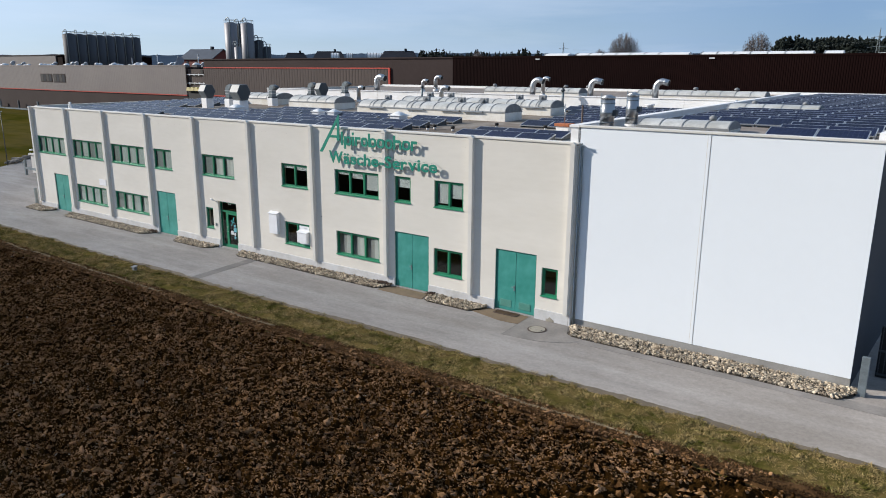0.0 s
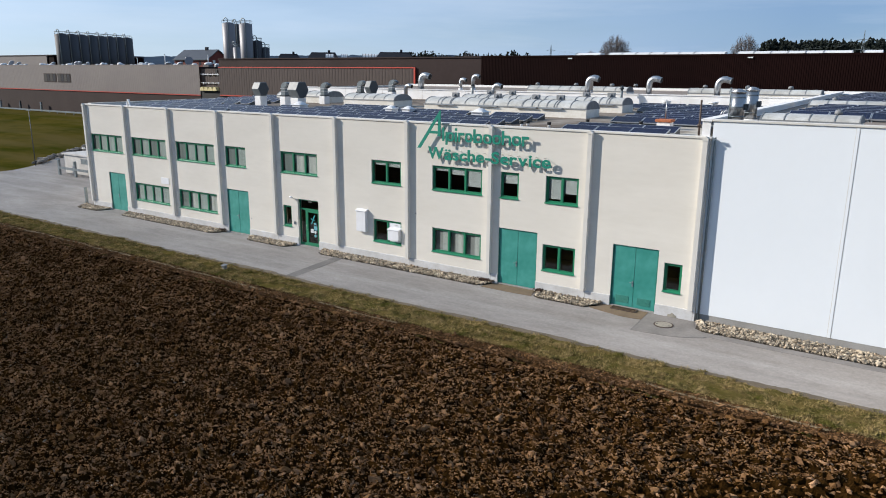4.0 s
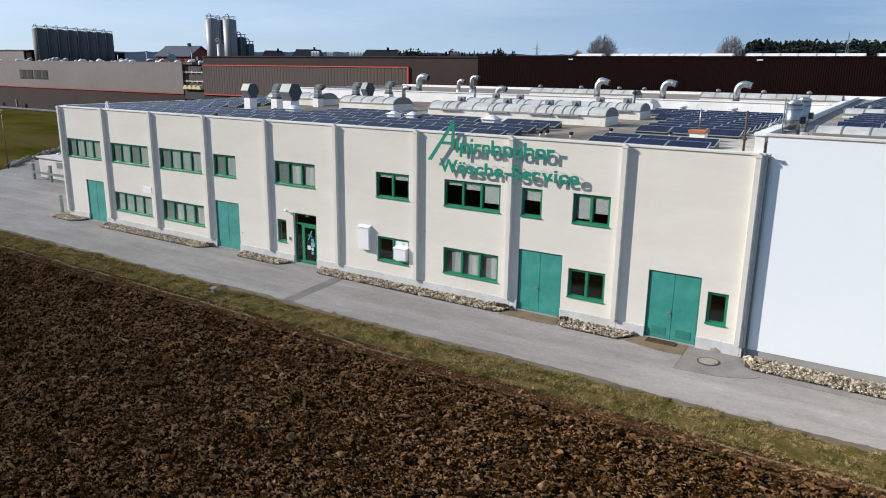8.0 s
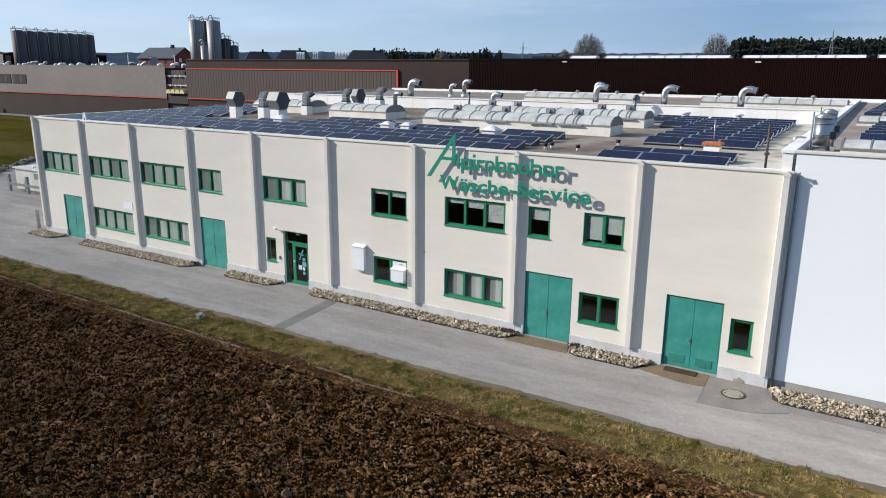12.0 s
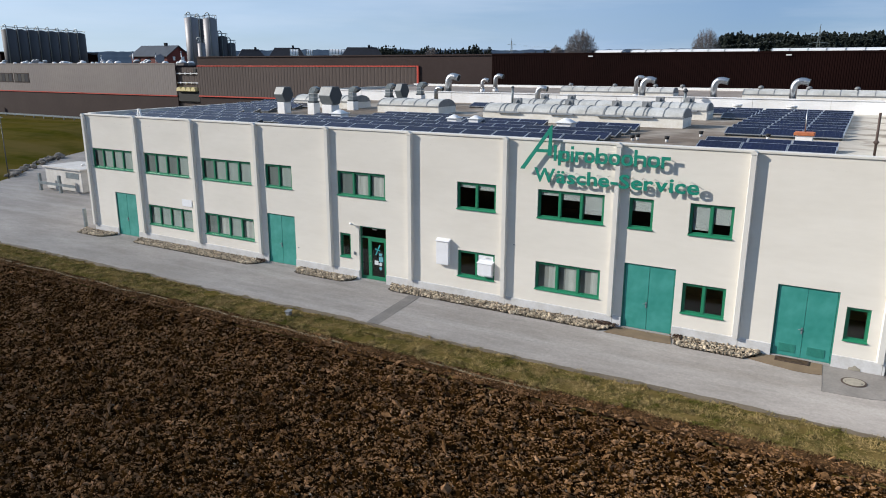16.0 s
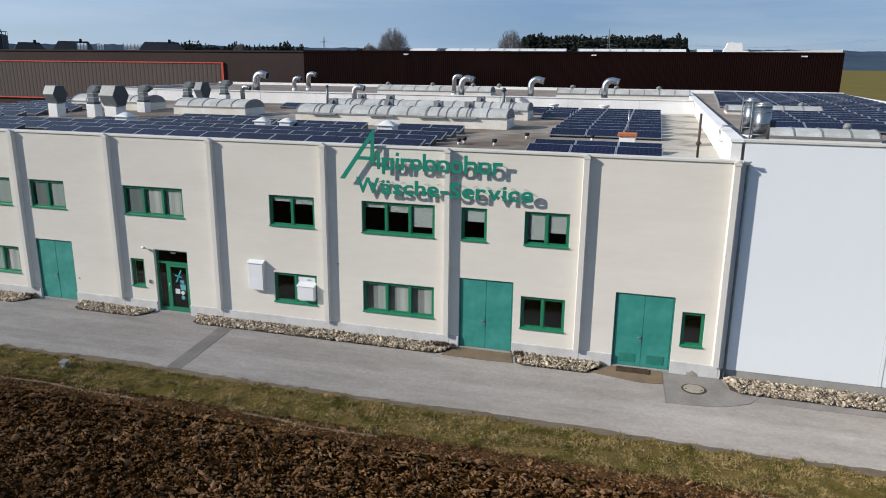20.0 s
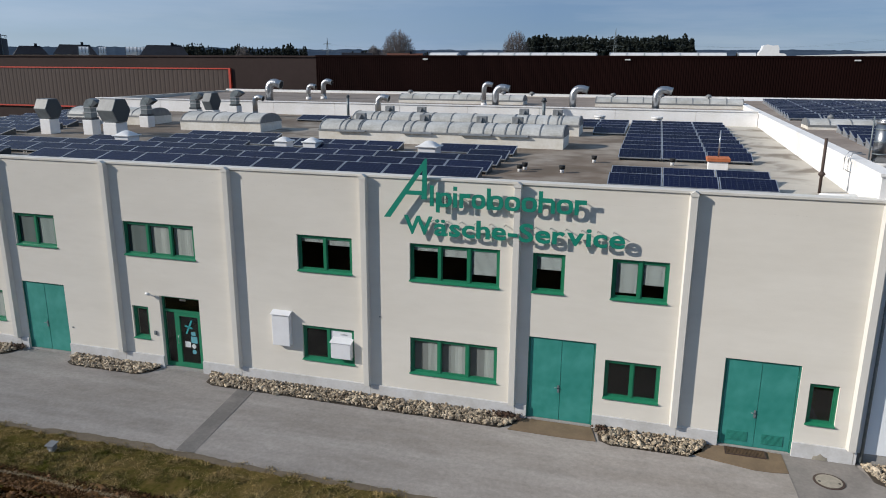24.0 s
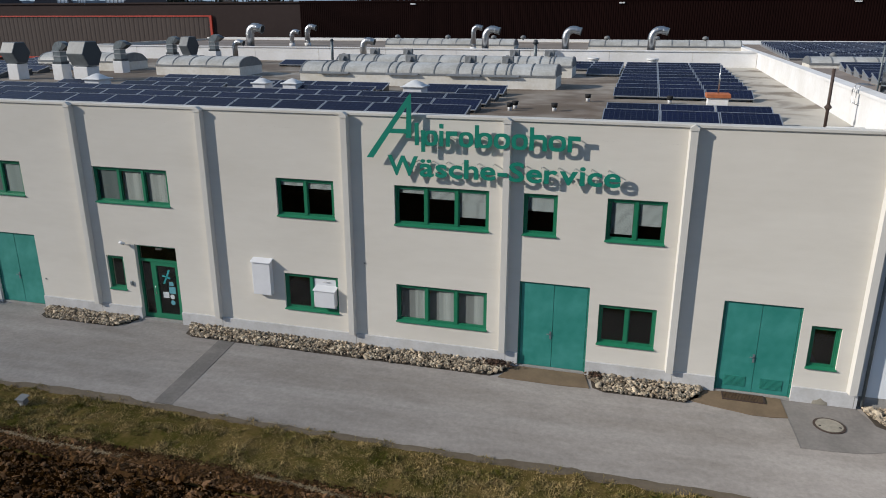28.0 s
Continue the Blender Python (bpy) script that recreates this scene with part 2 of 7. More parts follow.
def scatter(name, shape_co, shape_faces, places, scales, mats, seed=1, tilt=1.0, smooth=False, ragged=0.16, spin=6.283):
    """Many turned and scaled copies of a small shape, joined into one mesh."""
    r = np.random.default_rng(seed)
    k, m = len(places), len(shape_co)
    a, b, c = r.uniform(0, spin, k) - (0.5 * spin if spin < 6 else 0), r.normal(0, 0.5 * tilt, k), r.normal(0, 0.5 * tilt, k)
    ca, sa, cb, sb, cc, sc = np.cos(a), np.sin(a), np.cos(b), np.sin(b), np.cos(c), np.sin(c)
    o = np.zeros(k)
    rz = np.stack([np.stack([ca, -sa, o], 1), np.stack([sa, ca, o], 1), np.stack([o, o, o + 1], 1)], 1)
    rx = np.stack([np.stack([o + 1, o, o], 1), np.stack([o, cb, -sb], 1), np.stack([o, sb, cb], 1)], 1)
    ry = np.stack([np.stack([cc, o, sc], 1), np.stack([o, o + 1, o], 1), np.stack([-sc, o, cc], 1)], 1)
    rot = rz @ rx @ ry
    sh = np.asarray(shape_co)[None] * (np.asarray(scales)[:, None, :] if np.ndim(scales) == 2 else np.asarray(scales)[:, None, None]) * (1 + r.normal(0, ragged, (k, m, 1)) * (m > 4))
    co = np.einsum("kij,kmj->kmi", rot, sh) + np.asarray(places)[:, None]
    faces = (np.asarray(shape_faces)[None] + (np.arange(k) * m)[:, None, None]).reshape(-1, len(shape_faces[0]))
    return fast_mesh(name, co.reshape(-1, 3), faces, mats, smooth)


def lump():
    bm = bmesh.new()
    bmesh.ops.create_icosphere(bm, subdivisions=1, radius=1)
    co = [tuple(v.co) for v in bm.verts]
    fs = [tuple(v.index for v in f.verts) for f in bm.faces]
    bm.free()
    return co, fs


LUMP_CO, LUMP_F = lump()
CRUMB_CO = [(1, 0, 0), (-0.8, 0.3, 0.1), (0.1, 1, 0), (-0.1, -0.9, -0.1), (0.2, 0.1, 1), (0, 0, -0.8)]
CRUMB_F = [(0, 2, 4), (2, 1, 4), (1, 3, 4), (3, 0, 4), (2, 0, 5), (1, 2, 5), (3, 1, 5), (0, 3, 5)]
# a four-sided shard, open where it sits in the soil
SHARD_CO = [(1, 0.1, -0.45), (-0.1, 0.95, -0.5), (-0.9, -0.15, -0.4), (0.15, -0.9, -0.5), (0.1, 0.05, 0.9)]
SHARD_F = [(0, 1, 4), (1, 2, 4), (2, 3, 4), (3, 0, 4)]

# ---------- materials ----------
M_RENDER = mat("beige_render", (0.735, 0.70, 0.63), 0.85, color2=(0.655, 0.62, 0.55), scale=0.55, fine=3.5, mix=0.4, bump=0.1, bscale=24, stretch=(0.4, 1, 1.5))
M_PILASTER = mat("pilaster_paint", (0.67, 0.652, 0.605), 0.8, color2=(0.58, 0.56, 0.515), scale=0.9, fine=9, mix=0.4, bump=0.1, bscale=90, stretch=(1, 1, 0.3))
M_PLINTH = mat("plinth_paint", (0.62, 0.62, 0.62), 0.8, color2=(0.47, 0.46, 0.44), scale=1.5, fine=14, mix=0.45, bump=0.15)
M_COPING = mat("coping_sheet", (0.66, 0.64, 0.59), 0.5, 0.0, color2=(0.53, 0.51, 0.46), scale=1.0, mix=0.35)
M_ROOF = mat("roof_membrane", (0.345, 0.312, 0.265), 0.8, color2=(0.14, 0.103, 0.072), scale=0.17, fine=1.1, mix=0.55, bump=0.1, bscale=30, span=(0.52, 0.88))


def cleaner_towards_right(m):
    """The membrane is newer and cleaner beside the white hall."""
    n, l = m.node_tree.nodes, m.node_tree.links
    p = n["Principled BSDF"]
    tc, sp = n.new("ShaderNodeTexCoord"), n.new("ShaderNodeSeparateXYZ")
    no = n.new("ShaderNodeTexNoise")
    no.inputs["Scale"].default_value, no.inputs["Detail"].default_value = 0.45, 5
    add = n.new("ShaderNodeMath")
    add.operation = "MULTIPLY_ADD"
    add.inputs[1].default_value = 7.0
    rg = n.new("ShaderNodeMapRange")
    rg.inputs["From Min"].default_value, rg.inputs["From Max"].default_value, rg.inputs["To Max"].default_value = -4.2, 1.6, 0.75
    mx = n.new("ShaderNodeMix")
    mx.data_type = "RGBA"
    mx.inputs[7].default_value = (0.53, 0.505, 0.445, 1)
    l.new(tc.outputs["Object"], sp.inputs[0])
    l.new(tc.outputs["Object"], no.inputs["Vector"])
    l.new(no.outputs["Fac"], add.inputs[0])
    l.new(sp.outputs["X"], add.inputs[2])
    l.new(add.outputs[0], rg.inputs["Value"])
    l.new(rg.outputs["Result"], mx.inputs[0])
    l.new(p.inputs["Base Color"].links[0].from_socket, mx.inputs[6])
    # moss and dirt left where water stood
    dirt, at, sx = n.new("ShaderNodeTexNoise"), n.new("ShaderNodeMapRange"), n.new("ShaderNodeMix")
    dirt.inputs["Scale"].default_value, dirt.inputs["Detail"].default_value, dirt.inputs["Distortion"].default_value = 0.55, 9, 0.7
    at.inputs["From Min"].default_value, at.inputs["From Max"].default_value, at.inputs["To Max"].default_value = 0.49, 0.64, 0.75
    sx.data_type = "RGBA"
    sx.inputs[7].default_value = (0.115, 0.086, 0.057, 1)
    l.new(tc.outputs["Object"], dirt.inputs["Vector"])
    l.new(dirt.outputs["Fac"], at.inputs["Value"])
    l.new(at.outputs["Result"], sx.inputs[0])
    l.new(mx.outputs[2], sx.inputs[6])
    l.new(sx.outputs[2], p.inputs["Base Color"])


cleaner_towards_right(M_ROOF)
M_REARROOF = mat("rear_roof_membrane", (0.27, 0.235, 0.205), 0.85, color2=(0.16, 0.13, 0.11), scale=0.4, fine=4, mix=0.5)
M_WHITE = mat("white_sandwich_panel", (0.76, 0.795, 0.82), 0.5, color2=(0.73, 0.765, 0.79), scale=0.3, fine=3, mix=0.3, spec=0.3)
# the white hall's side wall: its deep shade is put into this colour
M_SIDE = mat("shade_toned_side_panel", (0.055, 0.06, 0.07), 0.6, color2=(0.045, 0.05, 0.058), scale=0.3, fine=3, mix=0.4, spec=0.3)
M_UPSTAND = mat("white_membrane", (0.82, 0.82, 0.82), 0.7, color2=(0.66, 0.645, 0.61), scale=0.8, fine=8, mix=0.35)
M_COVER = mat("manhole_concrete", (0.34, 0.31, 0.25), 0.9, color2=(0.24, 0.22, 0.18), scale=6, fine=30, bump=0.2)
M_CONCRETE = mat("concrete", (0.36, 0.35, 0.33), 0.9, color2=(0.26, 0.25, 0.23), scale=1.2, fine=20, bump=0.2)
M_GREEN = mat("green_window_paint", (0.012, 0.17, 0.085), 0.4, color2=(0.02, 0.2, 0.105), scale=3, mix=0.4)
M_TEAL = mat("teal_door_paint", (0.02, 0.21, 0.172), 0.5, color2=(0.052, 0.285, 0.245), scale=1.3, fine=5, mix=0.45)
M_TEALDARK = mat("teal_frame_paint", (0.02, 0.2, 0.15), 0.5)
M_SIGN = mat("sign_green", (0.006, 0.19, 0.13), 0.4, color2=(0.01, 0.23, 0.16), scale=2)
M_GLASS = glass("window_glass", ior=1.85)
# the darkness of the rooms is put into this colour
M_INSIDE = mat("interior_toned_dim", (0.06, 0.056, 0.052), 0.9, color2=(0.035, 0.034, 0.032), scale=1)
M_BLIND = mat("grey_white_blind", (0.50, 0.545, 0.555), 0.7, color2=(0.44, 0.48, 0.49), scale=2, mix=0.3)
M_CURTAIN = mat("white_curtain", (0.45, 0.48, 0.475), 0.75, color2=(0.35, 0.38, 0.38), scale=3, mix=0.4, stretch=(6, 1, 0.4))
M_NET = mat("pale_net_curtain", (0.32, 0.378, 0.378), 0.75, color2=(0.25, 0.30, 0.30), scale=2, mix=0.3, stretch=(4, 1, 0.4))
M_HALFNET = mat("grey_net_curtain", (0.27, 0.29, 0.29), 0.75, color2=(0.2, 0.215, 0.22), scale=2, mix=0.3, stretch=(4, 1, 0.4))
M_DIMNET = mat("dim_net_curtain", (0.15, 0.192, 0.196), 0.75, color2=(0.105, 0.138, 0.142), scale=2, mix=0.3, stretch=(4, 1, 0.4))
M_KERB = mat("cream_membrane", (0.76, 0.745, 0.70), 0.75, color2=(0.58, 0.54, 0.46), scale=0.9, fine=7, mix=0.45)
M_VAULTEND = mat("grey_vault_end", (0.2, 0.207, 0.212), 0.6, color2=(0.145, 0.15, 0.153), scale=4, fine=22)
M_STEEL = mat("brushed_steel", (0.5, 0.5, 0.5), 0.35, 0.9, scale=6, mix=0.3)
M_GALV = mat("galvanised_duct", (0.21, 0.245, 0.26), 0.45, 0.25, color2=(0.125, 0.15, 0.16), scale=4, fine=25, mix=0.55)
M_HOOD = mat("weathered_hood_sheet", (0.148, 0.168, 0.177), 0.55, 0.0, color2=(0.095, 0.111, 0.12), scale=3, fine=20, mix=0.5)
M_DUCTDARK = mat("dark_duct_sheet", (0.05, 0.06, 0.068), 0.5, 0.3, color2=(0.05, 0.06, 0.068), scale=4, mix=0.5)
M_BLACK = mat("black_opening", (0.012, 0.012, 0.012), 0.8)
M_SHINY = mat("shiny_stainless", (0.52, 0.53, 0.54), 0.36, 1.0, color2=(0.42, 0.43, 0.44), scale=3, mix=0.4, bump=0.05, bscale=8)
M_STACK = mat("dull_stainless", (0.33, 0.34, 0.35), 0.3, 1.0, color2=(0.42, 0.42, 0.42), scale=3, mix=0.4, bump=0.05, bscale=8)
M_VAULT = mat("opal_vault", (0.55, 0.555, 0.535), 0.45, color2=(0.36, 0.355, 0.325), scale=1.2, fine=9, mix=0.5, span=(0.52, 0.9))
M_VRIB = mat("grey_aluminium_rib", (0.25, 0.26, 0.265), 0.5, 0.3, scale=5)
M_DOME = mat("white_dome", (0.72, 0.73, 0.73), 0.4, scale=3, mix=0.2)
M_BOX = mat("white_enamel_box", (0.74, 0.75, 0.77), 0.45, scale=3, mix=0.2)
M_ORANGE = mat("terracotta_cap", (0.48, 0.15, 0.055), 0.8, color2=(0.36, 0.11, 0.045), scale=6, bump=0.2)
M_RUST = mat("brown_pole", (0.07, 0.045, 0.035), 0.7, scale=8)
M_PVFRAME = mat("anodised_frame", (0.5, 0.52, 0.54), 0.4, 0.7, scale=5, mix=0.2)
M_HALL_DARK = mat("dark_brown_sheet", (0.0135, 0.0047, 0.004), 0.8, color2=(0.0095, 0.0034, 0.0029), scale=0.2, fine=2, mix=0.5, spec=0.05)
M_HALL_MID = mat("umber_sheet", (0.046, 0.032, 0.0295), 0.7, color2=(0.036, 0.0245, 0.0225), scale=0.2, fine=2, spec=0.1)
M_HALL_RIB = mat("grey_brown_sheet", (0.085, 0.066, 0.059), 0.65, color2=(0.073, 0.057, 0.051), scale=0.15, fine=2, spec=0.15)
M_HALL_GREY = mat("taupe_sheet", (0.12, 0.10, 0.095), 0.6, color2=(0.15, 0.127, 0.115), scale=0.1, fine=1)
M_RED = mat("red_trim", (0.48, 0.04, 0.018), 0.5, scale=2, mix=0.2)
M_SILO = mat("silo_aluminium", (0.22, 0.22, 0.235), 0.55, 0.3, color2=(0.17, 0.17, 0.18), scale=0.3, fine=2, stretch=(1, 1, 0.1))
M_SILODARK = mat("dark_silo_sheet", (0.066, 0.068, 0.075), 0.7, 0.0, color2=(0.042, 0.043, 0.049), scale=0.3, fine=2, stretch=(1, 1, 0.1))
M_ASPHALT = mat("grey_asphalt", (0.355, 0.325, 0.297), 0.9, color2=(0.24, 0.217, 0.195), scale=0.32, fine=3.0, mix=0.6, bump=0.35, bscale=110, stretch=(0.45, 1, 1))


def dusty_tracks(m):
    """Pale dust in long wheel tracks, brown dirt in broad stains."""
    n, l = m.node_tree.nodes, m.node_tree.links
    p = n["Principled BSDF"]
    p.inputs["Diffuse Roughness"].default_value = 0.8
    tc = n.new("ShaderNodeTexCoord")
    for scale, detail, low, high, most, tint in (((0.035, 1.1, 1), 3, 0.48, 0.72, 0.28, (0.45, 0.425, 0.40, 1)), ((0.11, 0.5, 1), 5, 0.5, 0.8, 0.6, (0.20, 0.175, 0.148, 1)), ((0.5, 2.6, 1), 6, 0.56, 0.8, 0.5, (0.22, 0.205, 0.19, 1))):
        mp = n.new("ShaderNodeMapping")
        mp.inputs["Scale"].default_value = scale
        mp.inputs["Location"].default_value = (3.1 * detail, 1.7 * detail, 0)
        mp.inputs["Rotation"].default_value = (0, 0, 0.004 * detail)
        no = n.new("ShaderNodeTexNoise")
        no.inputs["Scale"].default_value, no.inputs["Detail"].default_value = 1.0, detail
        rg = n.new("ShaderNodeMapRange")
        rg.inputs["From Min"].default_value, rg.inputs["From Max"].default_value, rg.inputs["To Max"].default_value = low, high, most
        mx = n.new("ShaderNodeMix")
        mx.data_type = "RGBA"
        mx.inputs[7].default_value = tint
        l.new(tc.outputs["Object"], mp.inputs["Vector"])
        l.new(mp.outputs["Vector"], no.inputs["Vector"])
        l.new(no.outputs["Fac"], rg.inputs["Value"])
        l.new(rg.outputs["Result"], mx.inputs[0])
        l.new(p.inputs["Base Color"].links[0].from_socket, mx.inputs[6])
        l.new(mx.outputs[2], p.inputs["Base Color"])
    grain, span, hv = n.new("ShaderNodeTexNoise"), n.new("ShaderNodeMapRange"), n.new("ShaderNodeHueSaturation")
    grain.inputs["Scale"].default_value, grain.inputs["Detail"].default_value, grain.inputs["Roughness"].default_value = 7.0, 8, 0.75
    span.inputs["From Min"].default_value, span.inputs["From Max"].default_value = 0.3, 0.7
    span.inputs["To Min"].default_value, span.inputs["To Max"].default_value = 0.83, 1.17
    l.new(tc.outputs["Object"], grain.inputs["Vector"])
    l.new(grain.outputs["Fac"], span.inputs["Value"])
    l.new(span.outputs["Result"], hv.inputs["Value"])
    l.new(p.inputs["Base Color"].links[0].from_socket, hv.inputs["Color"])
    l.new(hv.outputs["Color"], p.inputs["Base Color"])


dusty_tracks(M_ASPHALT)
M_PATCH = mat("dark_asphalt_patch", (0.22, 0.204, 0.19), 0.9, color2=(0.138, 0.13, 0.122), scale=0.9, fine=9, mix=0.6, bump=0.25, bscale=150)
M_MARGIN = mat("grey_asphalt_margin", (0.255, 0.234, 0.214), 0.9, color2=(0.175, 0.161, 0.147), scale=0.9, fine=9, mix=0.6, bump=0.3, bscale=130)
M_APRON = mat("brown_paving", (0.205, 0.145, 0.088), 0.9, color2=(0.14, 0.10, 0.062), scale=1.5, fine=14, bump=0.2)
M_STONE = mat("river_cobbles", (0.50, 0.425, 0.315), 0.75, color2=(0.17, 0.125, 0.08), scale=3, fine=20, mix=0.5, island=0.72)
M_BEDSOIL = mat("damp_soil", (0.06, 0.048, 0.036), 0.95, scale=6, bump=0.4)
M_HOUSEWALL = mat("house_wall", (0.5, 0.47, 0.42), 0.85, scale=0.5)
M_REDWALL = mat("red_house_wall", (0.2, 0.04, 0.03), 0.8, scale=0.5)
M_SLATE = mat("dark_roof_tiles", (0.022, 0.025, 0.034), 0.7, color2=(0.016, 0.017, 0.022), scale=0.6, spec=0.15)
M_SOLARROOF = mat("grey_blue_roof_panels", (0.055, 0.064, 0.08), 0.5, color2=(0.038, 0.044, 0.056), scale=0.4)
M_TILE = mat("orange_roof_tiles", (0.17, 0.06, 0.032), 0.8, color2=(0.11, 0.042, 0.025), scale=0.6)
M_BARK = mat("grey_bark", (0.10, 0.085, 0.07), 0.9, scale=3)
M_TWIG = mat("bare_twigs", (0.125, 0.115, 0.118), 0.9, scale=3)
M_CONIFER = mat("dark_conifer", (0.012, 0.016, 0.014), 0.9, color2=(0.02, 0.025, 0.02), scale=0.2, fine=1.5, island=0.3, spec=0.1)
# the haze of distance is put into the hills as a blue tint
M_HILL = mat("hazed_forest_hill", (0.036, 0.055, 0.085), 1.0, color2=(0.056, 0.08, 0.112), scale=0.004, fine=0.03, spec=0.0)


def pv_material():
    m = mat("solar_cells", (0.0028, 0.004, 0.021), 0.2, 0.0, color2=(0.004, 0.006, 0.03), scale=1.2, per_object=0.3, spec=0.3)
    n, l = m.node_tree.nodes, m.node_tree.links
    p = n["Principled BSDF"]
    p.inputs["IOR"].default_value = 1.2
    tc = n.new("ShaderNodeTexCoord")
    sp = n.new("ShaderNodeSeparateXYZ")
    l.new(tc.outputs["Object"], sp.inputs[0])
    lines = []
    for axis, step in (("X", 0.163), ("Y", 0.158)):
        w = n.new("ShaderNodeMath")
        w.operation = "PINGPONG"
        w.inputs[1].default_value = step / 2
        l.new(sp.outputs[axis], w.inputs[0])
        c = n.new("ShaderNodeMath")
        c.operation = "LESS_THAN"
        c.inputs[1].default_value = 0.004
        l.new(w.outputs[0], c.inputs[0])
        lines.append(c.outputs[0])
    mx = n.new("ShaderNodeMath")
    mx.operation = "MAXIMUM"
    l.new(lines[0], mx.inputs[0])
    l.new(lines[1], mx.inputs[1])
    col = n.new("ShaderNodeMix")
    col.data_type = "RGBA"
    src = p.inputs["Base Color"].links[0].from_socket
    l.new(mx.outputs[0], col.inputs[0])
    l.new(src, col.inputs[6])
    col.inputs[7].default_value = (0.045, 0.055, 0.075, 1)
    l.new(col.outputs[2], p.inputs["Base Color"])
    return m


def soil_material():
    # near-black: the shade in the gaps between clods is put into the colour
    m = mat("gap_shade_soil", (0.0085, 0.0039, 0.001), 0.95, color2=(0.055, 0.027, 0.0075), scale=2.2, fine=34, mix=0.5, bump=0.9, bscale=38, spec=0.0)
    n, l = m.node_tree.nodes, m.node_tree.links
    bp = n["Bump"]
    n["Principled BSDF"].inputs["Diffuse Roughness"].default_value = 1.0
    bp.inputs["Distance"].default_value = 0.07
    bp.inputs["Height"].links[0].from_node.inputs["Scale"].default_value = 14
    bp.inputs["Height"].links[0].from_node.inputs["Detail"].default_value = 8
    bp.inputs["Height"].links[0].from_node.inputs["Roughness"].default_value = 0.7
    return m


def land_material():
    """Soil in front of the road, meadow behind it."""
    m = mat("meadow", (0.036, 0.042, 0.005), 0.95, color2=(0.086, 0.068, 0.014), scale=0.13, fine=0.9, mix=0.6, bump=0.4, bscale=12, spec=0.0)
    n, l = m.node_tree.nodes, m.node_tree.links
    p = n["Principled BSDF"]
    src = p.inputs["Base Color"].links[0].from_socket
    tc = n.new("ShaderNodeTexCoord")
    sp = n.new("ShaderNodeSeparateXYZ")
    l.new(tc.outputs["Object"], sp.inputs[0])
    lt = n.new("ShaderNodeMath")
    lt.operation = "LESS_THAN"
    lt.inputs[1].default_value = -7.3
    l.new(sp.outputs["Y"], lt.inputs[0])
    col = n.new("ShaderNodeMix")
    col.data_type = "RGBA"
    l.new(lt.outputs[0], col.inputs[0])
    l.new(src, col.inputs[6])
    col.inputs[7].default_value = (0.03, 0.016, 0.008, 1)
    # brown and pale bands where the meadow was mown
    band, lay, bx, tone = n.new("ShaderNodeTexNoise"), n.new("ShaderNodeMapping"), n.new("ShaderNodeMapRange"), n.new("ShaderNodeMix")
    lay.inputs["Scale"].default_value, lay.inputs["Rotation"].default_value = (0.03, 0.2, 1), (0, 0, 0.35)
    band.inputs["Scale"].default_value, band.inputs["Detail"].default_value = 1.0, 4
    bx.inputs["From Min"].default_value, bx.inputs["From Max"].default_value, bx.inputs["To Max"].default_value = 0.42, 0.66, 0.65
    tone.data_type = "RGBA"
    tone.inputs[7].default_value = (0.115, 0.088, 0.034, 1)
    l.new(tc.outputs["Object"], lay.inputs["Vector"])
    l.new(lay.outputs["Vector"], band.inputs["Vector"])
    l.new(band.outputs["Fac"], bx.inputs["Value"])
    l.new(bx.outputs["Result"], tone.inputs[0])
    l.new(col.outputs[2], tone.inputs[6])
    # pale fallow field beyond the side yard
    gt, fallow = n.new("ShaderNodeMapRange"), n.new("ShaderNodeMix")
    gt.inputs["From Min"].default_value, gt.inputs["From Max"].default_value, gt.inputs["To Max"].default_value = 6, 16, 0.55
    fallow.data_type = "RGBA"
    fallow.inputs[7].default_value = (0.155, 0.135, 0.06, 1)
    l.new(sp.outputs["X"], gt.inputs["Value"])
    l.new(gt.outputs["Result"], fallow.inputs[0])
    l.new(tone.outputs[2], fallow.inputs[6])
    l.new(fallow.outputs[2], p.inputs["Base Color"])
    return m


M_PV = pv_material()
M_SOIL = soil_material()
M_LAND = land_material()
# pale dry earth, with the light on the clod tops put into the colour
M_CLOD = mat("dry_lit_clods", (0.312, 0.166, 0.069), 0.9, color2=(0.118, 0.057, 0.021), scale=1.3, fine=18, mix=0.55, island=0.46, bump=0.9, bscale=36, spec=0.0, span=(0.56, 0.9), fade=(1.04, 0.86))
M_CLOD.node_tree.nodes["Principled BSDF"].inputs["Diffuse Roughness"].default_value = 1.0
M_VERGE = mat("verge_turf", (0.062, 0.056, 0.013), 0.95, color2=(0.15, 0.105, 0.04), scale=0.9, fine=7, mix=0.5, bump=0.8, bscale=18, spec=0.0, span=(0.58, 0.88))
M_BLADE = mat("grass_blades", (0.082, 0.088, 0.014), 0.85, color2=(0.34, 0.25, 0.11), scale=1.5, fine=6, mix=0.55, island=0.55, spec=0.0, span=(0.5, 0.85))

# ---------- ground ----------


# the curved edge between the yard and the meadow
YARD_Y = (3.6, 5.0, 6.2, 8.2, 10.5, 12.6, 15.2, 19.1, 22.8, 30, 40)
YARD_X = (-73, -71, -71, -72.2, -74, -76, -79.2, -82.4, -85.4, -90, -94)


def field_level(y):
    return -0.24 - 0.062 * np.clip(-7.2 - y, 0, 17)


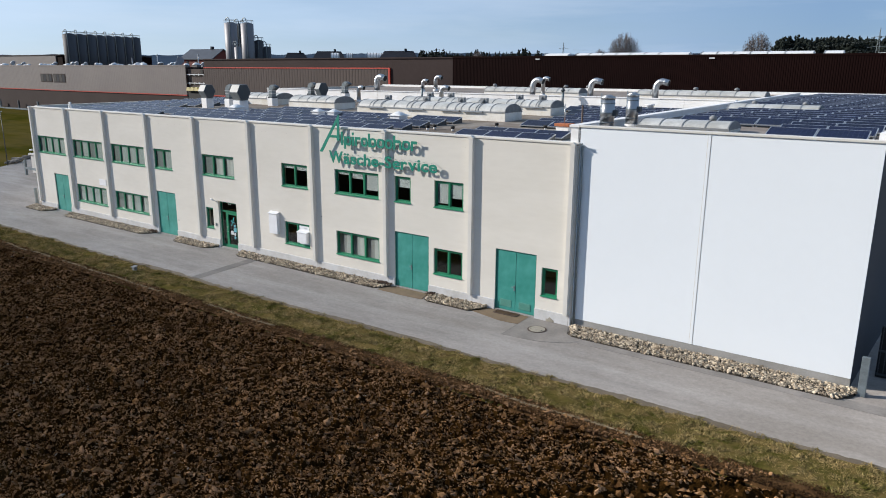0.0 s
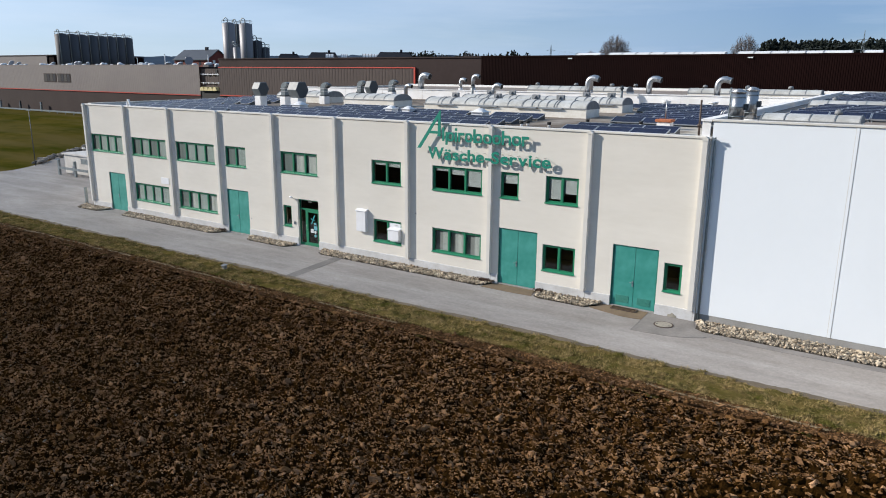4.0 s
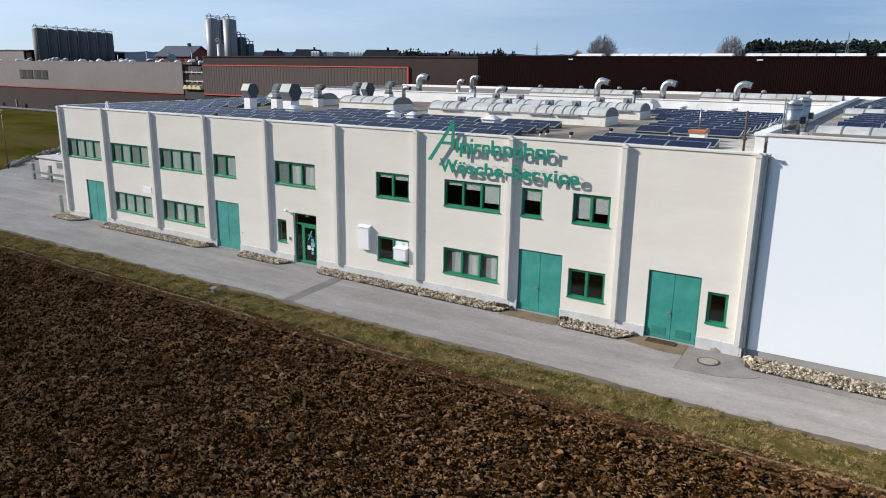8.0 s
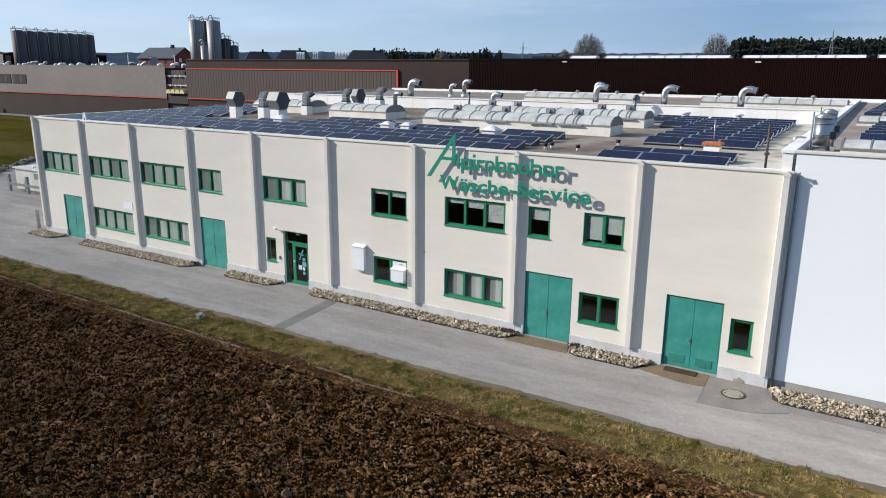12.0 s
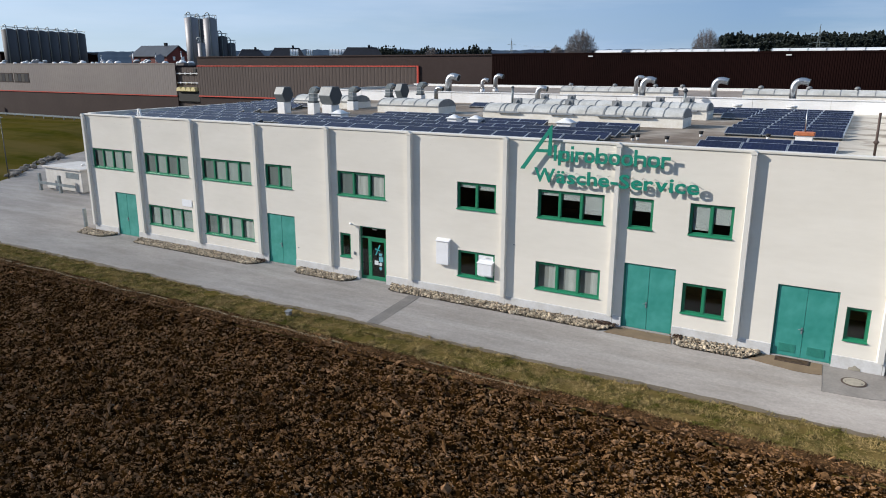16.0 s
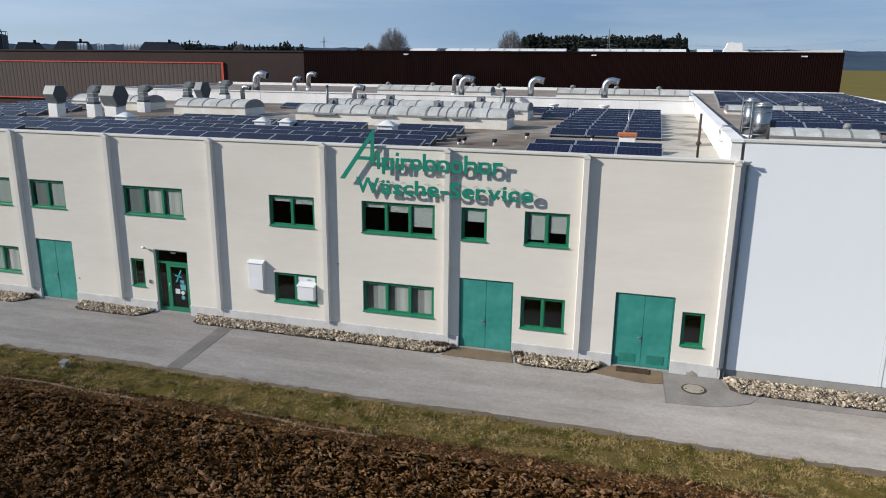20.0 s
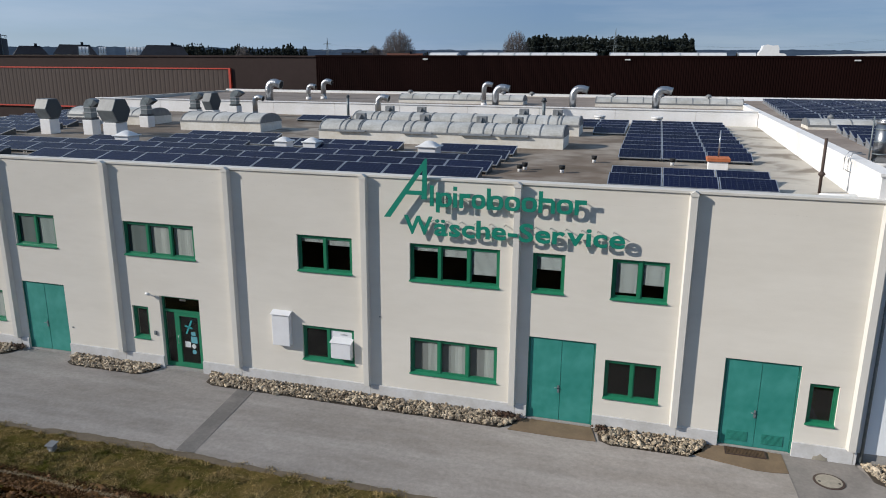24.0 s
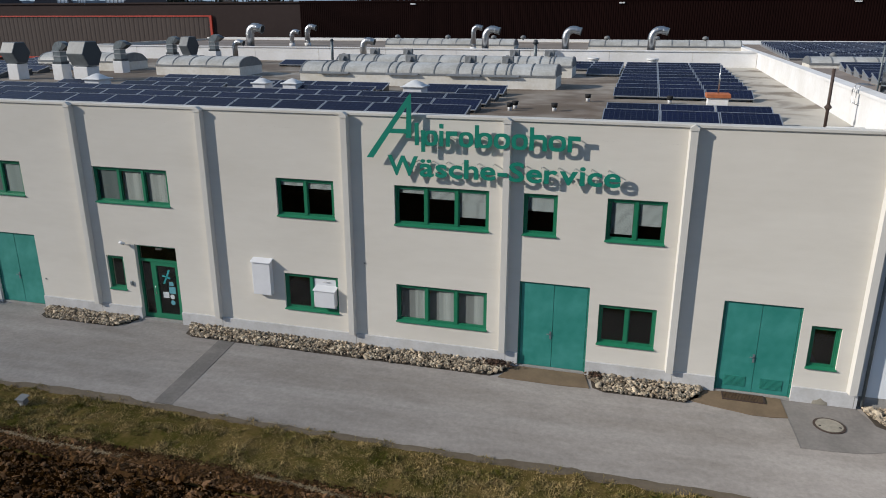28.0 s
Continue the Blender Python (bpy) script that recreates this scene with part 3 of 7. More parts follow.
def land_level(x, y):
    r = np.hypot(x, y - 20)
    far = np.clip((r - 130) / 700, 0, 1) * 9.5
    beyond = np.interp(y, YARD_Y, YARD_X) - x
    left = 1.7 * np.clip((y - 2) / 44, 0, 1) * np.clip(beyond / 14, 0, 1) + 0.14 * np.clip(beyond / 2, 0, 1) * np.clip((x + 125) / 10, 0, 1)
    back = np.clip((y - 50) / 40, 0, 1) * 1.4
    front = np.where(y < -7.0, field_level(y) - 0.3, -0.3)
    return front + np.maximum(left, back) + far


def spread(a, b, fine, coarse_to):
    """Values from a to b in even steps, then growing steps out to coarse_to on both sides."""
    inner = list(np.arange(a, b, fine))
    out, step = [], fine
    while (out[-1] if out else 0) < coarse_to:
        step *= 1.18
        out.append((out[-1] if out else 0) + step)
    return np.array([a - v for v in out[::-1]] + inner + [b + v for v in out])


gxs, gys = spread(-120, 40, 2.0, 3200), spread(-40, 90, 1.0, 3200)
gx, gy = np.meshgrid(gxs, gys)
tagged(new("ground", grid_mesh("ground", gxs, gys, land_level(gx, gy), [M_LAND])), "wide meadow and fields reaching the hills", "ground", kind="structure")

# ploughed field, broken clods
fxs, fys = np.arange(-56, 20.0, 0.08), np.concatenate([np.arange(-38, -23, 0.2), np.arange(-23, -6.85, 0.062)])
fx, fy = np.meshgrid(fxs, fys)
wx, wy = fx + 0.25 * vnoise(fx * 2.1, fy * 2.1, 5), fy + 0.25 * vnoise(fx * 2.1, fy * 2.1, 6)
ridge = 1 - np.abs(2 * vnoise(wx * 4.6, wy * 6.2, 1) - 1)
clod = np.clip(vnoise(wx * 8.5, wy * 10.5, 2) - 0.35, 0, 1) * 1.6
furrow = np.sin((fy + 0.25 * vnoise(fx * 0.25, fy * 0.4, 8)) * 2 * math.pi / 1.05)
block = facets(wx, wy, 0.34, 0.2, 1)
bit = facets(wx, wy, 0.17, 0.125, 2)
relief = 0.06 * ridge + 0.06 * clod + 0.135 * block + 0.115 * bit + 0.06 + 0.06 * vnoise(wx * 13, wy * 15, 3) + 0.07 * vnoise(fx * 0.7, fy * 0.7, 4) + 0.055 * furrow
edge = np.clip((-7.15 + 0.3 * vnoise(fx * 0.6, fx * 0, 9) - fy) / 0.5, 0, 1)
fz = field_level(fy) - 0.16 + relief * (0.15 + 0.85 * edge)
tagged(new("ploughed_field", grid_mesh("ploughed_field", fxs, fys, fz, [M_SOIL], False)), "brown ploughed field with broken clods, gap shade in its colour", "field", kind="stuff")
def on_field(k):
    """Places over the part of the field that lies in view, nearer ones denser."""
    d = (59 - np.sqrt(59 ** 2 - 7.2 * 482 * RNG.random(k))) / 3.6
    return -50 + 2.3 * d + RNG.random(k) * (59 - 3.6 * d), -7.15 - d


def field_height(x, y):
    return fz[np.clip(np.searchsorted(fys, y), 0, len(fys) - 1), np.clip(np.round((x - fxs[0]) / 0.08).astype(int), 0, len(fxs) - 1)]


for label_, k, mean, wide_, co_, f_, ragged_, sunk in (("broken earth clods turned up by the plough", 20000, -3.3, 0.42, LUMP_CO, LUMP_F, 0.36, -0.004), ("loose crumbs of earth lying on the ploughed field", 190000, -3.82, 0.4, SHARD_CO, SHARD_F, 0.3, 0.016)):
    cx, cy = on_field(k)
    cy[:k // 30] = RNG.uniform(-8.4, -7.35, k // 30)
    cs = np.minimum(RNG.lognormal(mean, wide_, k), 0.095)
    czs = np.maximum(field_height(cx, cy) + sunk, np.where(cy > -7.85, -0.115, -9)) + RNG.uniform(-0.02, 0.02, k)
    sc3 = np.stack([cs * RNG.uniform(0.9, 2.2, k), cs * RNG.uniform(0.5, 1.1, k), cs * RNG.uniform(0.45, 1.05, k)], 1)
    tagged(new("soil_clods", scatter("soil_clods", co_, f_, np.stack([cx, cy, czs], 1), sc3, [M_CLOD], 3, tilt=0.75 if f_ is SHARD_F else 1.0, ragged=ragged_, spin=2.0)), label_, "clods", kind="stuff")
# coarser clods over the outer parts of the field
cx, cy = RNG.uniform(-55, 19, 90000), RNG.uniform(-37.5, -7.6, 90000)
outer = (cx < -50 - 2.3 * (7.15 + cy)) | (cx > 9 + 1.3 * (7.15 + cy)) | (cy < -22.6)
cx, cy = cx[outer], cy[outer]
cs = RNG.lognormal(-3.0, 0.4, len(cx))
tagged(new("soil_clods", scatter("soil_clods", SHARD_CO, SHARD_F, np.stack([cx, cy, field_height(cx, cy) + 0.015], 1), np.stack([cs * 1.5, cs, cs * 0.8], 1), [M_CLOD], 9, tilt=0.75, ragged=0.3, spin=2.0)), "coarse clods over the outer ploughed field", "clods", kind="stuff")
# pale stones and stubble on the field
k = 1700
cx, cy = on_field(k)
cs = RNG.lognormal(-3.8, 0.35, k)
M_FLECK = mat("pale_field_stones", (0.27, 0.22, 0.17), 0.85, color2=(0.15, 0.11, 0.07), scale=4, fine=20, mix=0.5, island=0.5)
tagged(new("field_stones", scatter("field_stones", CRUMB_CO, CRUMB_F, np.stack([cx, cy, field_height(cx, cy) + 0.045], 1), np.stack([cs * 1.5, cs * 0.8, cs * 0.6], 1), [M_FLECK], 4)), "pale small stones and stubble bits on the field", "stones", kind="stuff")

# grass verge between road and field
vxs, vys = np.arange(-122, 42, 0.2), np.linspace(-7.75, -4.7, 26)
vx, vy = np.meshgrid(vxs, vys)
vt = np.clip((vy + 7.75) / 3.05, 0, 1)
vz = -0.235 + 0.09 * np.sin(vt * math.pi) + 0.05 * vnoise(vx * 2.2, vy * 3, 11) + 0.07 * vnoise(vx * 4, vy * 4, 12) - 0.02 - 0.10 * np.clip((0.15 - vt) / 0.15, 0, 1)
tagged(new("grass_verge", grid_mesh("grass_verge", vxs, vys, vz, [M_VERGE])), "worn grass verge with brown tufts beside the road", "grass", kind="structure")
k = 520000
bx, bt = RNG.uniform(-60, 18, k), RNG.random(k)
by = -7.75 + 2.8 * bt
keep = vnoise(bx * 0.7, by * 1.1, 14) + 0.6 * vnoise(bx * 2.9, by * 2.9, 15) > 0.36 + 0.9 * np.clip((-7.08 - 0.2 * vnoise(bx * 0.5, bx * 0, 17) - by) / 0.22, 0, 1)
bx, by = bx[keep], by[keep]
bz = np.interp(by, vys, -0.215 + 0.09 * np.sin(np.linspace(0, 1, 26) * math.pi))
bz = np.maximum(bz, vz[np.clip(np.searchsorted(vys, by), 0, 25), np.clip(np.round((bx + 122) / 0.2).astype(int), 0, len(vxs) - 1)] - 0.005)
hs = RNG.uniform(0.025, 0.06, len(bx)) * (0.45 + 1.7 * vnoise(bx * 3.1, by * 3.1, 16) ** 1.4)
blade_co, blade_f = [(-0.17, 0, 0), (0.17, 0, 0), (0.05, 1.5, 0.42)], [(0, 1, 2)]
tagged(new("verge_grass", scatter("verge_grass", blade_co, blade_f, np.stack([bx, by, bz], 1), hs, [M_BLADE], 5, tilt=1.0)), "short green and straw-coloured grass blades on the verge", "grass", kind="stuff")

# strip of bare reddish earth along the field
exs, eys = np.arange(-62, 22, 0.12), np.linspace(-8.4, -6.3, 26)
ex_, ey_ = np.meshgrid(exs, eys)
ez = -0.15 + 0.04 * vnoise(ex_ * 3, ey_ * 4, 51) + 0.045 * vnoise(ex_ * 8, ey_ * 9, 52) - 0.16 * np.clip((ey_ + 7.1 + 0.35 * vnoise(ex_ * 0.9, ey_ * 0, 53)) / 0.35, 0, 1) - 0.3 * np.clip((-7.4 - 0.25 * vnoise(ex_ * 0.8, ey_ * 0, 54) - ey_) / 0.3, 0, 1)
M_EARTH = mat("bare_red_earth", (0.05, 0.0255, 0.0105), 0.95, color2=(0.098, 0.054, 0.023), scale=1.6, fine=12, mix=0.5, island=0.35, bump=1.0, bscale=22, spec=0.05)
tagged(new("bare_earth_strip", grid_mesh("bare_earth_strip", exs, eys, ez, [M_EARTH])), "strip of bare reddish earth beside the field", "earth", kind="structure")

k = 48000
cx, cy = RNG.uniform(-52, 16, k), -7.0 - 0.75 * RNG.random(k) ** 0.8
cs = RNG.lognormal(-4.05, 0.4, k)
tagged(new("earth_crumbs", scatter("earth_crumbs", SHARD_CO, SHARD_F, np.stack([cx, cy, RNG.uniform(-0.125, -0.095, k)], 1), np.stack([cs * 1.4, cs, cs * 0.7], 1), [M_EARTH], 63, ragged=0.22)), "small earth crumbs on the bare strip", "crumbs", kind="stuff")

# pale dead straw lying along the field's edge
k = 8500
sx_ = RNG.uniform(-50, 8, k)
keep = vnoise(sx_ * 0.35, sx_ * 0, 57) + 0.012 * (-sx_ - 20) > 0.35
sx_ = sx_[keep]
k = len(sx_)
sy_ = -7.34 + 0.22 * (vnoise(sx_ * 0.5, sx_ * 0, 56) - 0.5) + RNG.normal(0, 0.03, k)
ss = RNG.uniform(0.025, 0.06, k)
tagged(new("straw", scatter("straw", [(-1, -0.12, 0), (1, -0.12, 0.1), (1, 0.12, 0.1), (-1, 0.12, 0)], [(0, 1, 2), (0, 2, 3)], np.stack([sx_, sy_, np.full(k, -0.085)], 1), ss, [mat("dead_straw", (0.36, 0.27, 0.15), 0.85, color2=(0.17, 0.12, 0.06), scale=2, island=0.4)], 61, tilt=0.5)), "pale dead straw along the edge of the field", "straw", kind="stuff")

# dirt washed onto the road's edge
dxs = np.arange(-62, 20, 0.12)
dys = np.array([-5.35, -5.1, -4.96])
dx_, dy_ = np.meshgrid(dxs, dys)
reach = 0.28 * (vnoise(dx_ * 0.35, 0 * dx_, 21) - 0.5) + 0.16 * vnoise(dx_ * 1.3, 0 * dx_, 58) + 0.1 * vnoise(dx_ * 5.1, 0 * dx_, 59)
edge_dirt = fast_mesh("edge_dirt", np.stack([dx_, dy_ + np.where(dy_ > -5.05, reach - 0.16, 0), np.where(dy_ < -5.2, -0.2, -0.1145)], -1).reshape(-1, 3), np.array([[r_ * len(dxs) + c_, r_ * len(dxs) + c_ + 1, (r_ + 1) * len(dxs) + c_ + 1, (r_ + 1) * len(dxs) + c_] for r_ in range(2) for c_ in range(len(dxs) - 1)]), [mat("edge_dirt", (0.16, 0.128, 0.09), 0.95, color2=(0.105, 0.082, 0.055), scale=0.8, fine=8, mix=0.6, bump=0.4)])
tagged(new("edge_dirt", edge_dirt), "brown dirt washed onto the edge of the road", "dirt", kind="structure")

# road, yards
rxs = np.arange(-122, 42.1, 0.5)
rys = np.array([-5.1, -4.9, -4.0, -2.5, -1.2, 0.4])
rx, ry = np.meshgrid(rxs, rys)
ry = np.where(ry < -5.05, ry + 0.28 * (vnoise(rx * 0.35, 0 * rx, 21) - 0.5) + 0.14 * vnoise(rx * 1.9, 0 * rx, 22), ry)
rz = np.where(ry < -4.95, -0.19, -0.13) + 0.015 * vnoise(rx * 0.5, ry, 23)
gm = grid_mesh("road", rxs, rys, rz, [M_ASPHALT])
cobuf = np.zeros(len(gm.vertices) * 3, np.float32)
gm.vertices.foreach_get("co", cobuf)
cobuf = cobuf.reshape(-1, 3)
cobuf[:, 1] = ry.ravel()
gm.vertices.foreach_set("co", cobuf.ravel())
gm.update()
tagged(new("road", gm), "light grey worn asphalt service road", "road", kind="structure")
bm = bmesh.new()
bm_prism(bm, [(-45.0, 0.4), (-122, 0.4), (-122, 1.2), (-80, 2.0)] + list(zip(YARD_X, YARD_Y)) + [(-47.5, 40)], -0.3, -0.125, "z")
solid("yard", bm, M_ASPHALT, "grey asphalt yard beside the factory", "yard", "structure")
bm = bmesh.new()
bm_prism(bm, [(9.7, 0.4), (40, 0.4), (40, 46), (11.9, 46)], -0.3, -0.125, "z")
solid("side_yard", bm, M_ASPHALT, "shaded asphalt yard beside the white hall", "yard", "structure")
bm = bmesh.new()
bm_prism(bm, [(-19.93, -0.75), (-19.32, -0.75), (-18.82, -4.93), (-19.42, -4.93)], -0.2, -0.1105, "z")
solid("trench_patch", bm, M_PATCH, "dark repaired trench across the road", "road patch", "structure")
bm = bmesh.new()
bm_prism(bm, [(-2.425, -0.05), (-0.5, -0.05), (-0.2, -0.9), (0.6, -1.3), (0.3, -1.8), (-0.3, -2.15), (-0.9, -2.38), (-1.6, -2.46), (-2.31, -2.5), (-2.375, -1.1)], -0.2, -0.108, "z")
solid("manhole_patch", bm, M_MARGIN, "darker asphalt patch round a manhole", "road patch", "structure")
bm = bmesh.new()
bm_prism(bm, [(-2.392, -1.1), (-2.362, -1.1), (-2.318, -1.9), (-2.292, -2.5), (-2.325, -2.5), (-2.345, -1.9)], -0.2, -0.1055, "z")
solid("road_joint", bm, M_PATCH, "dark open joint beside the manhole patch", "road joint", "structure")
bm = bmesh.new()
bm_prism(bm, [(-0.5, -0.95), (10.0, -0.9), (40, -0.9), (40, -1.5), (10, -1.56), (3, -1.58), (0.4, -1.6)], -0.2, -0.1115, "z")
solid("road_margin", bm, M_MARGIN, "darker asphalt margin along the gravel", "road patch", "structure")
bm = bmesh.new()
bm_prism(bm, [(-10.05, 0.05), (-7.9, 0.05), (-7.68, -0.84), (-8.6, -0.9), (-10.38, -0.88)], -0.2, -0.102, "z")
solid("door_apron", bm, M_APRON, "brown paved apron in front of a teal door", "apron", "structure")
bm = bmesh.new()
bm_prism(bm, [(-4.45, 0.05), (-2.43, 0.05), (-2.38, -1.06), (-2.75, -1.14), (-3.3, -1.16), (-4.03, -1.0), (-4.6, -0.87), (-5.1, -0.72)], -0.2, -0.1, "z")
solid("door_apron", bm, M_APRON, "brown paved apron with a curved front edge", "apron", "structure")
M_RUSTMAT = mat("rusty_grate", (0.12, 0.075, 0.04), 0.85, color2=(0.075, 0.045, 0.025), scale=5)
mat_thing = thing("foot_grate", (-3.44, -0.26, -0.1), "dark metal foot grate set in front of the door", "foot grate")
bm = bmesh.new()
for q in range(28):
    bm_box(bm, -0.52 + q * 0.0378, -0.497 + q * 0.0378, -0.19, 0.19, 0, 0.025)
part("grate_bars", bm, M_RUSTMAT, mat_thing)
bm = bmesh.new()
bm_box(bm, -0.525, 0.525, -0.188, 0.188, -0.02, 0.006)
part("grate_tray", bm, M_RUST, mat_thing)
bm = bmesh.new()
for a in ((-0.56, 0.56, -0.21, -0.19), (-0.56, 0.56, 0.19, 0.21), (-0.56, -0.53, -0.19, 0.19), (0.53, 0.58, -0.19, 0.19)):
    bm_box(bm, *a, 0, 0.03)
part("grate_frame", bm, M_RUST, mat_thing)
mh = thing("manhole", (-1.4, -1.2, -0.104), "round concrete manhole cover with a dark iron rim", "manhole")
bm = bmesh.new()
bm_cyl(bm, 0, 0, 0, 0.014, 0.40, 28)
part("rim", bm, M_RUST, mh)
bm = bmesh.new()
bm_cyl(bm, 0, 0, 0.012, 0.022, 0.335, 28)
part("cover", bm, M_COVER, mh)
for a in (-0.25, 0.25):
    bm = bmesh.new()
    bm_box(bm, a - 0.03, a + 0.03, -0.1, -0.05, 0.02, 0.026)
    part("lifting_slot", bm, M_BLACK, mh)

# gravel beds of river cobbles along the walls
BEDS = ((-46.2, -42.95, 1.05), (-40.6, -30.05, 0.95), (-27.5, -23.65, 0.85), (-21.45, -10.15, 0.85), (-7.75, -4.55, 0.95), (-0.35, 10.1, 1.13))
for n_bed, (a, b, w) in enumerate(BEDS):
    y1 = 0.05
    bm = bmesh.new()
    bm_prism(bm, [(a, y1), (a + 0.15, -w * 0.8), (a + 0.5, -w), (b - 0.5, -w), (b - 0.1, -w * 0.6), (b, y1)], -0.25, -0.1, "z")
    bed = solid("gravel_bed", bm, M_BEDSOIL, "shallow earth bed filled with pale cobbles", "gravel bed", "structure")
    m = int((b - a) * w * 430)
    px = RNG.uniform(a, b, m)
    edge_in = np.minimum(np.clip((px - a) / 0.45, 0, 1), np.clip((b - px) / 0.45, 0, 1))
    py = -0.02 - RNG.random(m) * (w * (0.25 + 0.75 * edge_in) - 0.02)
    pz = -0.075 + 0.05 * RNG.random(m) + 0.035 * np.clip(1 + py / w, 0, 1)
    ps = RNG.lognormal(-3.52, 0.4, m)
    s3 = np.stack([ps * RNG.uniform(0.9, 1.75, m), ps * RNG.uniform(0.7, 1.1, m), ps * RNG.uniform(0.5, 0.9, m)], 1)
    tagged(new("cobbles", scatter("cobbles", LUMP_CO, LUMP_F, np.stack([px, py, pz], 1), s3, [M_STONE], 20 + n_bed, ragged=0.12)), "pale brown rounded river cobbles along the wall", "cobbles", kind="stuff")

# brown leaves blown into the ends of the beds
k = 720
lx = np.concatenate([RNG.normal(-10.55, 0.22, k // 2), RNG.normal(-7.6, 0.1, k // 4), RNG.normal(-30.2, 0.2, k // 4)])
ly = -0.08 - 0.3 * RNG.random(k) ** 1.3
M_LEAF = mat("dead_leaves", (0.085, 0.045, 0.026), 0.85, color2=(0.05, 0.026, 0.016), scale=5, island=0.5)
tagged(new("dead_leaves", scatter("dead_leaves", [(-1, 0, 0), (0, -0.55, 0.12), (1, 0, 0), (0, 0.55, 0.12)], [(0, 1, 3), (1, 2, 3)], np.stack([lx, ly, RNG.uniform(-0.04, 0.075, k)], 1), RNG.uniform(0.035, 0.065, k), [M_LEAF], 77)), "dark brown dead leaves among the cobbles", "leaves", kind="stuff")

# ---------- factory ----------
UP0, UP1, LO0, LO1, DTOP = 4.13, 5.38, 0.94, 2.20, 2.69
WINDOWS = (
    # x0, x1, z0, z1, panes, what hangs behind each pane
    (-44.72, -40.76, UP0, UP1, "ghhh"), (-39.65, -35.73, UP0, UP1, "ghgh"), (-34.65, -30.75, UP0, UP1, "ghhh"), (-29.70, -27.81, UP0, UP1, "gh"),
    (-24.78, -21.83, UP0, UP1, "gcc"), (-17.84, -15.86, UP0, UP1, "bB"), (-13.87, -10.94, UP0, UP1, "bdG"), (-9.93, -8.95, UP0, UP1, "D"), (-7.57, -5.96, UP0, UP1, "FE"),
    (-39.70, -35.76, LO0, LO1, "hhhh"), (-34.70, -30.78, LO0, LO1, "gchc"), (-24.72, -24.03, LO0, LO1, "n"), (-17.78, -15.86, LO0, LO1, "nw"),
    (-13.87, -10.95, LO0, LO1, "ccc"), (-7.60, -5.97, LO0, LO1, "nn"), (-1.92, -1.16, LO0, LO1, "n"),
)
DOORS = ((-42.83, -40.80), (-29.76, -27.75), (-9.96, -7.89), (-4.21, -2.18))
ENTRANCE = (-23.50, -21.84)
PIL_X = [-0.70] + [-0.555 - 4.948 * q for q in range(1, 9)] + [-45.12]
X_LEFT, X_RIGHT, TOP = -45.2, -0.5, 7.42


def edge_x(y):
    """The slanting left side of the factory."""
    return X_LEFT - 0.1 * y


def roof_z(y):
    return 7.12 + 0.016 * y


factory = thing("factory_building", (-23, 0, 0), "long beige two-storey laundry factory with green windows", "building")
factory.matrix_basis = Matrix.Identity(4)


def wall_with_holes(holes, x0, x1, z0, z1, y0, y1, grooves):
    """A wall with openings; grooves: heights of thin recessed joints."""
    bm = bmesh.new()
    xs = sorted({x0, x1} | {h[0] for h in holes} | {h[1] for h in holes})
    zs = sorted({z0, z1} | {h[2] for h in holes} | {h[3] for h in holes} | {g + d for g in grooves for d in (-0.004, 0.004)})
    verts = {}

    def v(x, y, z):
        key = (round(x, 4), round(y, 4), round(z, 4))
        if key not in verts:
            verts[key] = bm.verts.new(key)
        return verts[key]

    def open_at(x, z):
        return any(h[0] < x < h[1] and h[2] < z < h[3] for h in holes)

    for a, b in zip(xs, xs[1:]):
        for c, d in zip(zs, zs[1:]):
            mx, mz = (a + b) / 2, (c + d) / 2
            if open_at(mx, mz):
                continue
            groove = any(abs(mz - g) < 0.005 for g in grooves)
            yf = y0 + (0.0012 if groove else 0)
            bm.faces.new((v(a, yf, c), v(b, yf, c), v(b, yf, d), v(a, yf, d)))
            bm.faces.new((v(a, y1, c), v(a, y1, d), v(b, y1, d), v(b, y1, c)))
    for h in holes:
        bm.faces.new((v(h[0], y0, h[2]), v(h[0], y0, h[3]), v(h[0], y1, h[3]), v(h[0], y1, h[2])))
        bm.faces.new((v(h[1], y0, h[2]), v(h[1], y1, h[2]), v(h[1], y1, h[3]), v(h[1], y0, h[3])))
        bm.faces.new((v(h[0], y0, h[3]), v(h[1], y0, h[3]), v(h[1], y1, h[3]), v(h[0], y1, h[3])))
        bm.faces.new((v(h[0], y0, h[2]), v(h[0], y1, h[2]), v(h[1], y1, h[2]), v(h[1], y0, h[2])))
    bm.faces.new((v(x0, y0, z1), v(x1, y0, z1), v(x1, y1, z1), v(x0, y1, z1)))
    bm.faces.new((v(x0, y0, z0), v(x0, y0, z1), v(x0, y1, z1), v(x0, y1, z0)))
    bm.faces.new((v(x1, y0, z0), v(x1, y1, z0), v(x1, y1, z1), v(x1, y0, z1)))
    return bm


HOLES = [(w[0], w[1], w[2], w[3]) for w in WINDOWS] + [(d[0], d[1], -0.09, DTOP) for d in DOORS] + [(ENTRANCE[0], ENTRANCE[1], -0.09, DTOP)]
bm = wall_with_holes(HOLES, X_LEFT, X_RIGHT, -0.3, TOP, 0.0, 0.32, [0.72 + 1.25 * q for q in range(6)])
me = mesh_of("wall", bm, M_RENDER, fix=False)
wall_front = shared("front_wall", me, factory)
wall_front["label"] = "cream rendered front wall with faint panel joints"
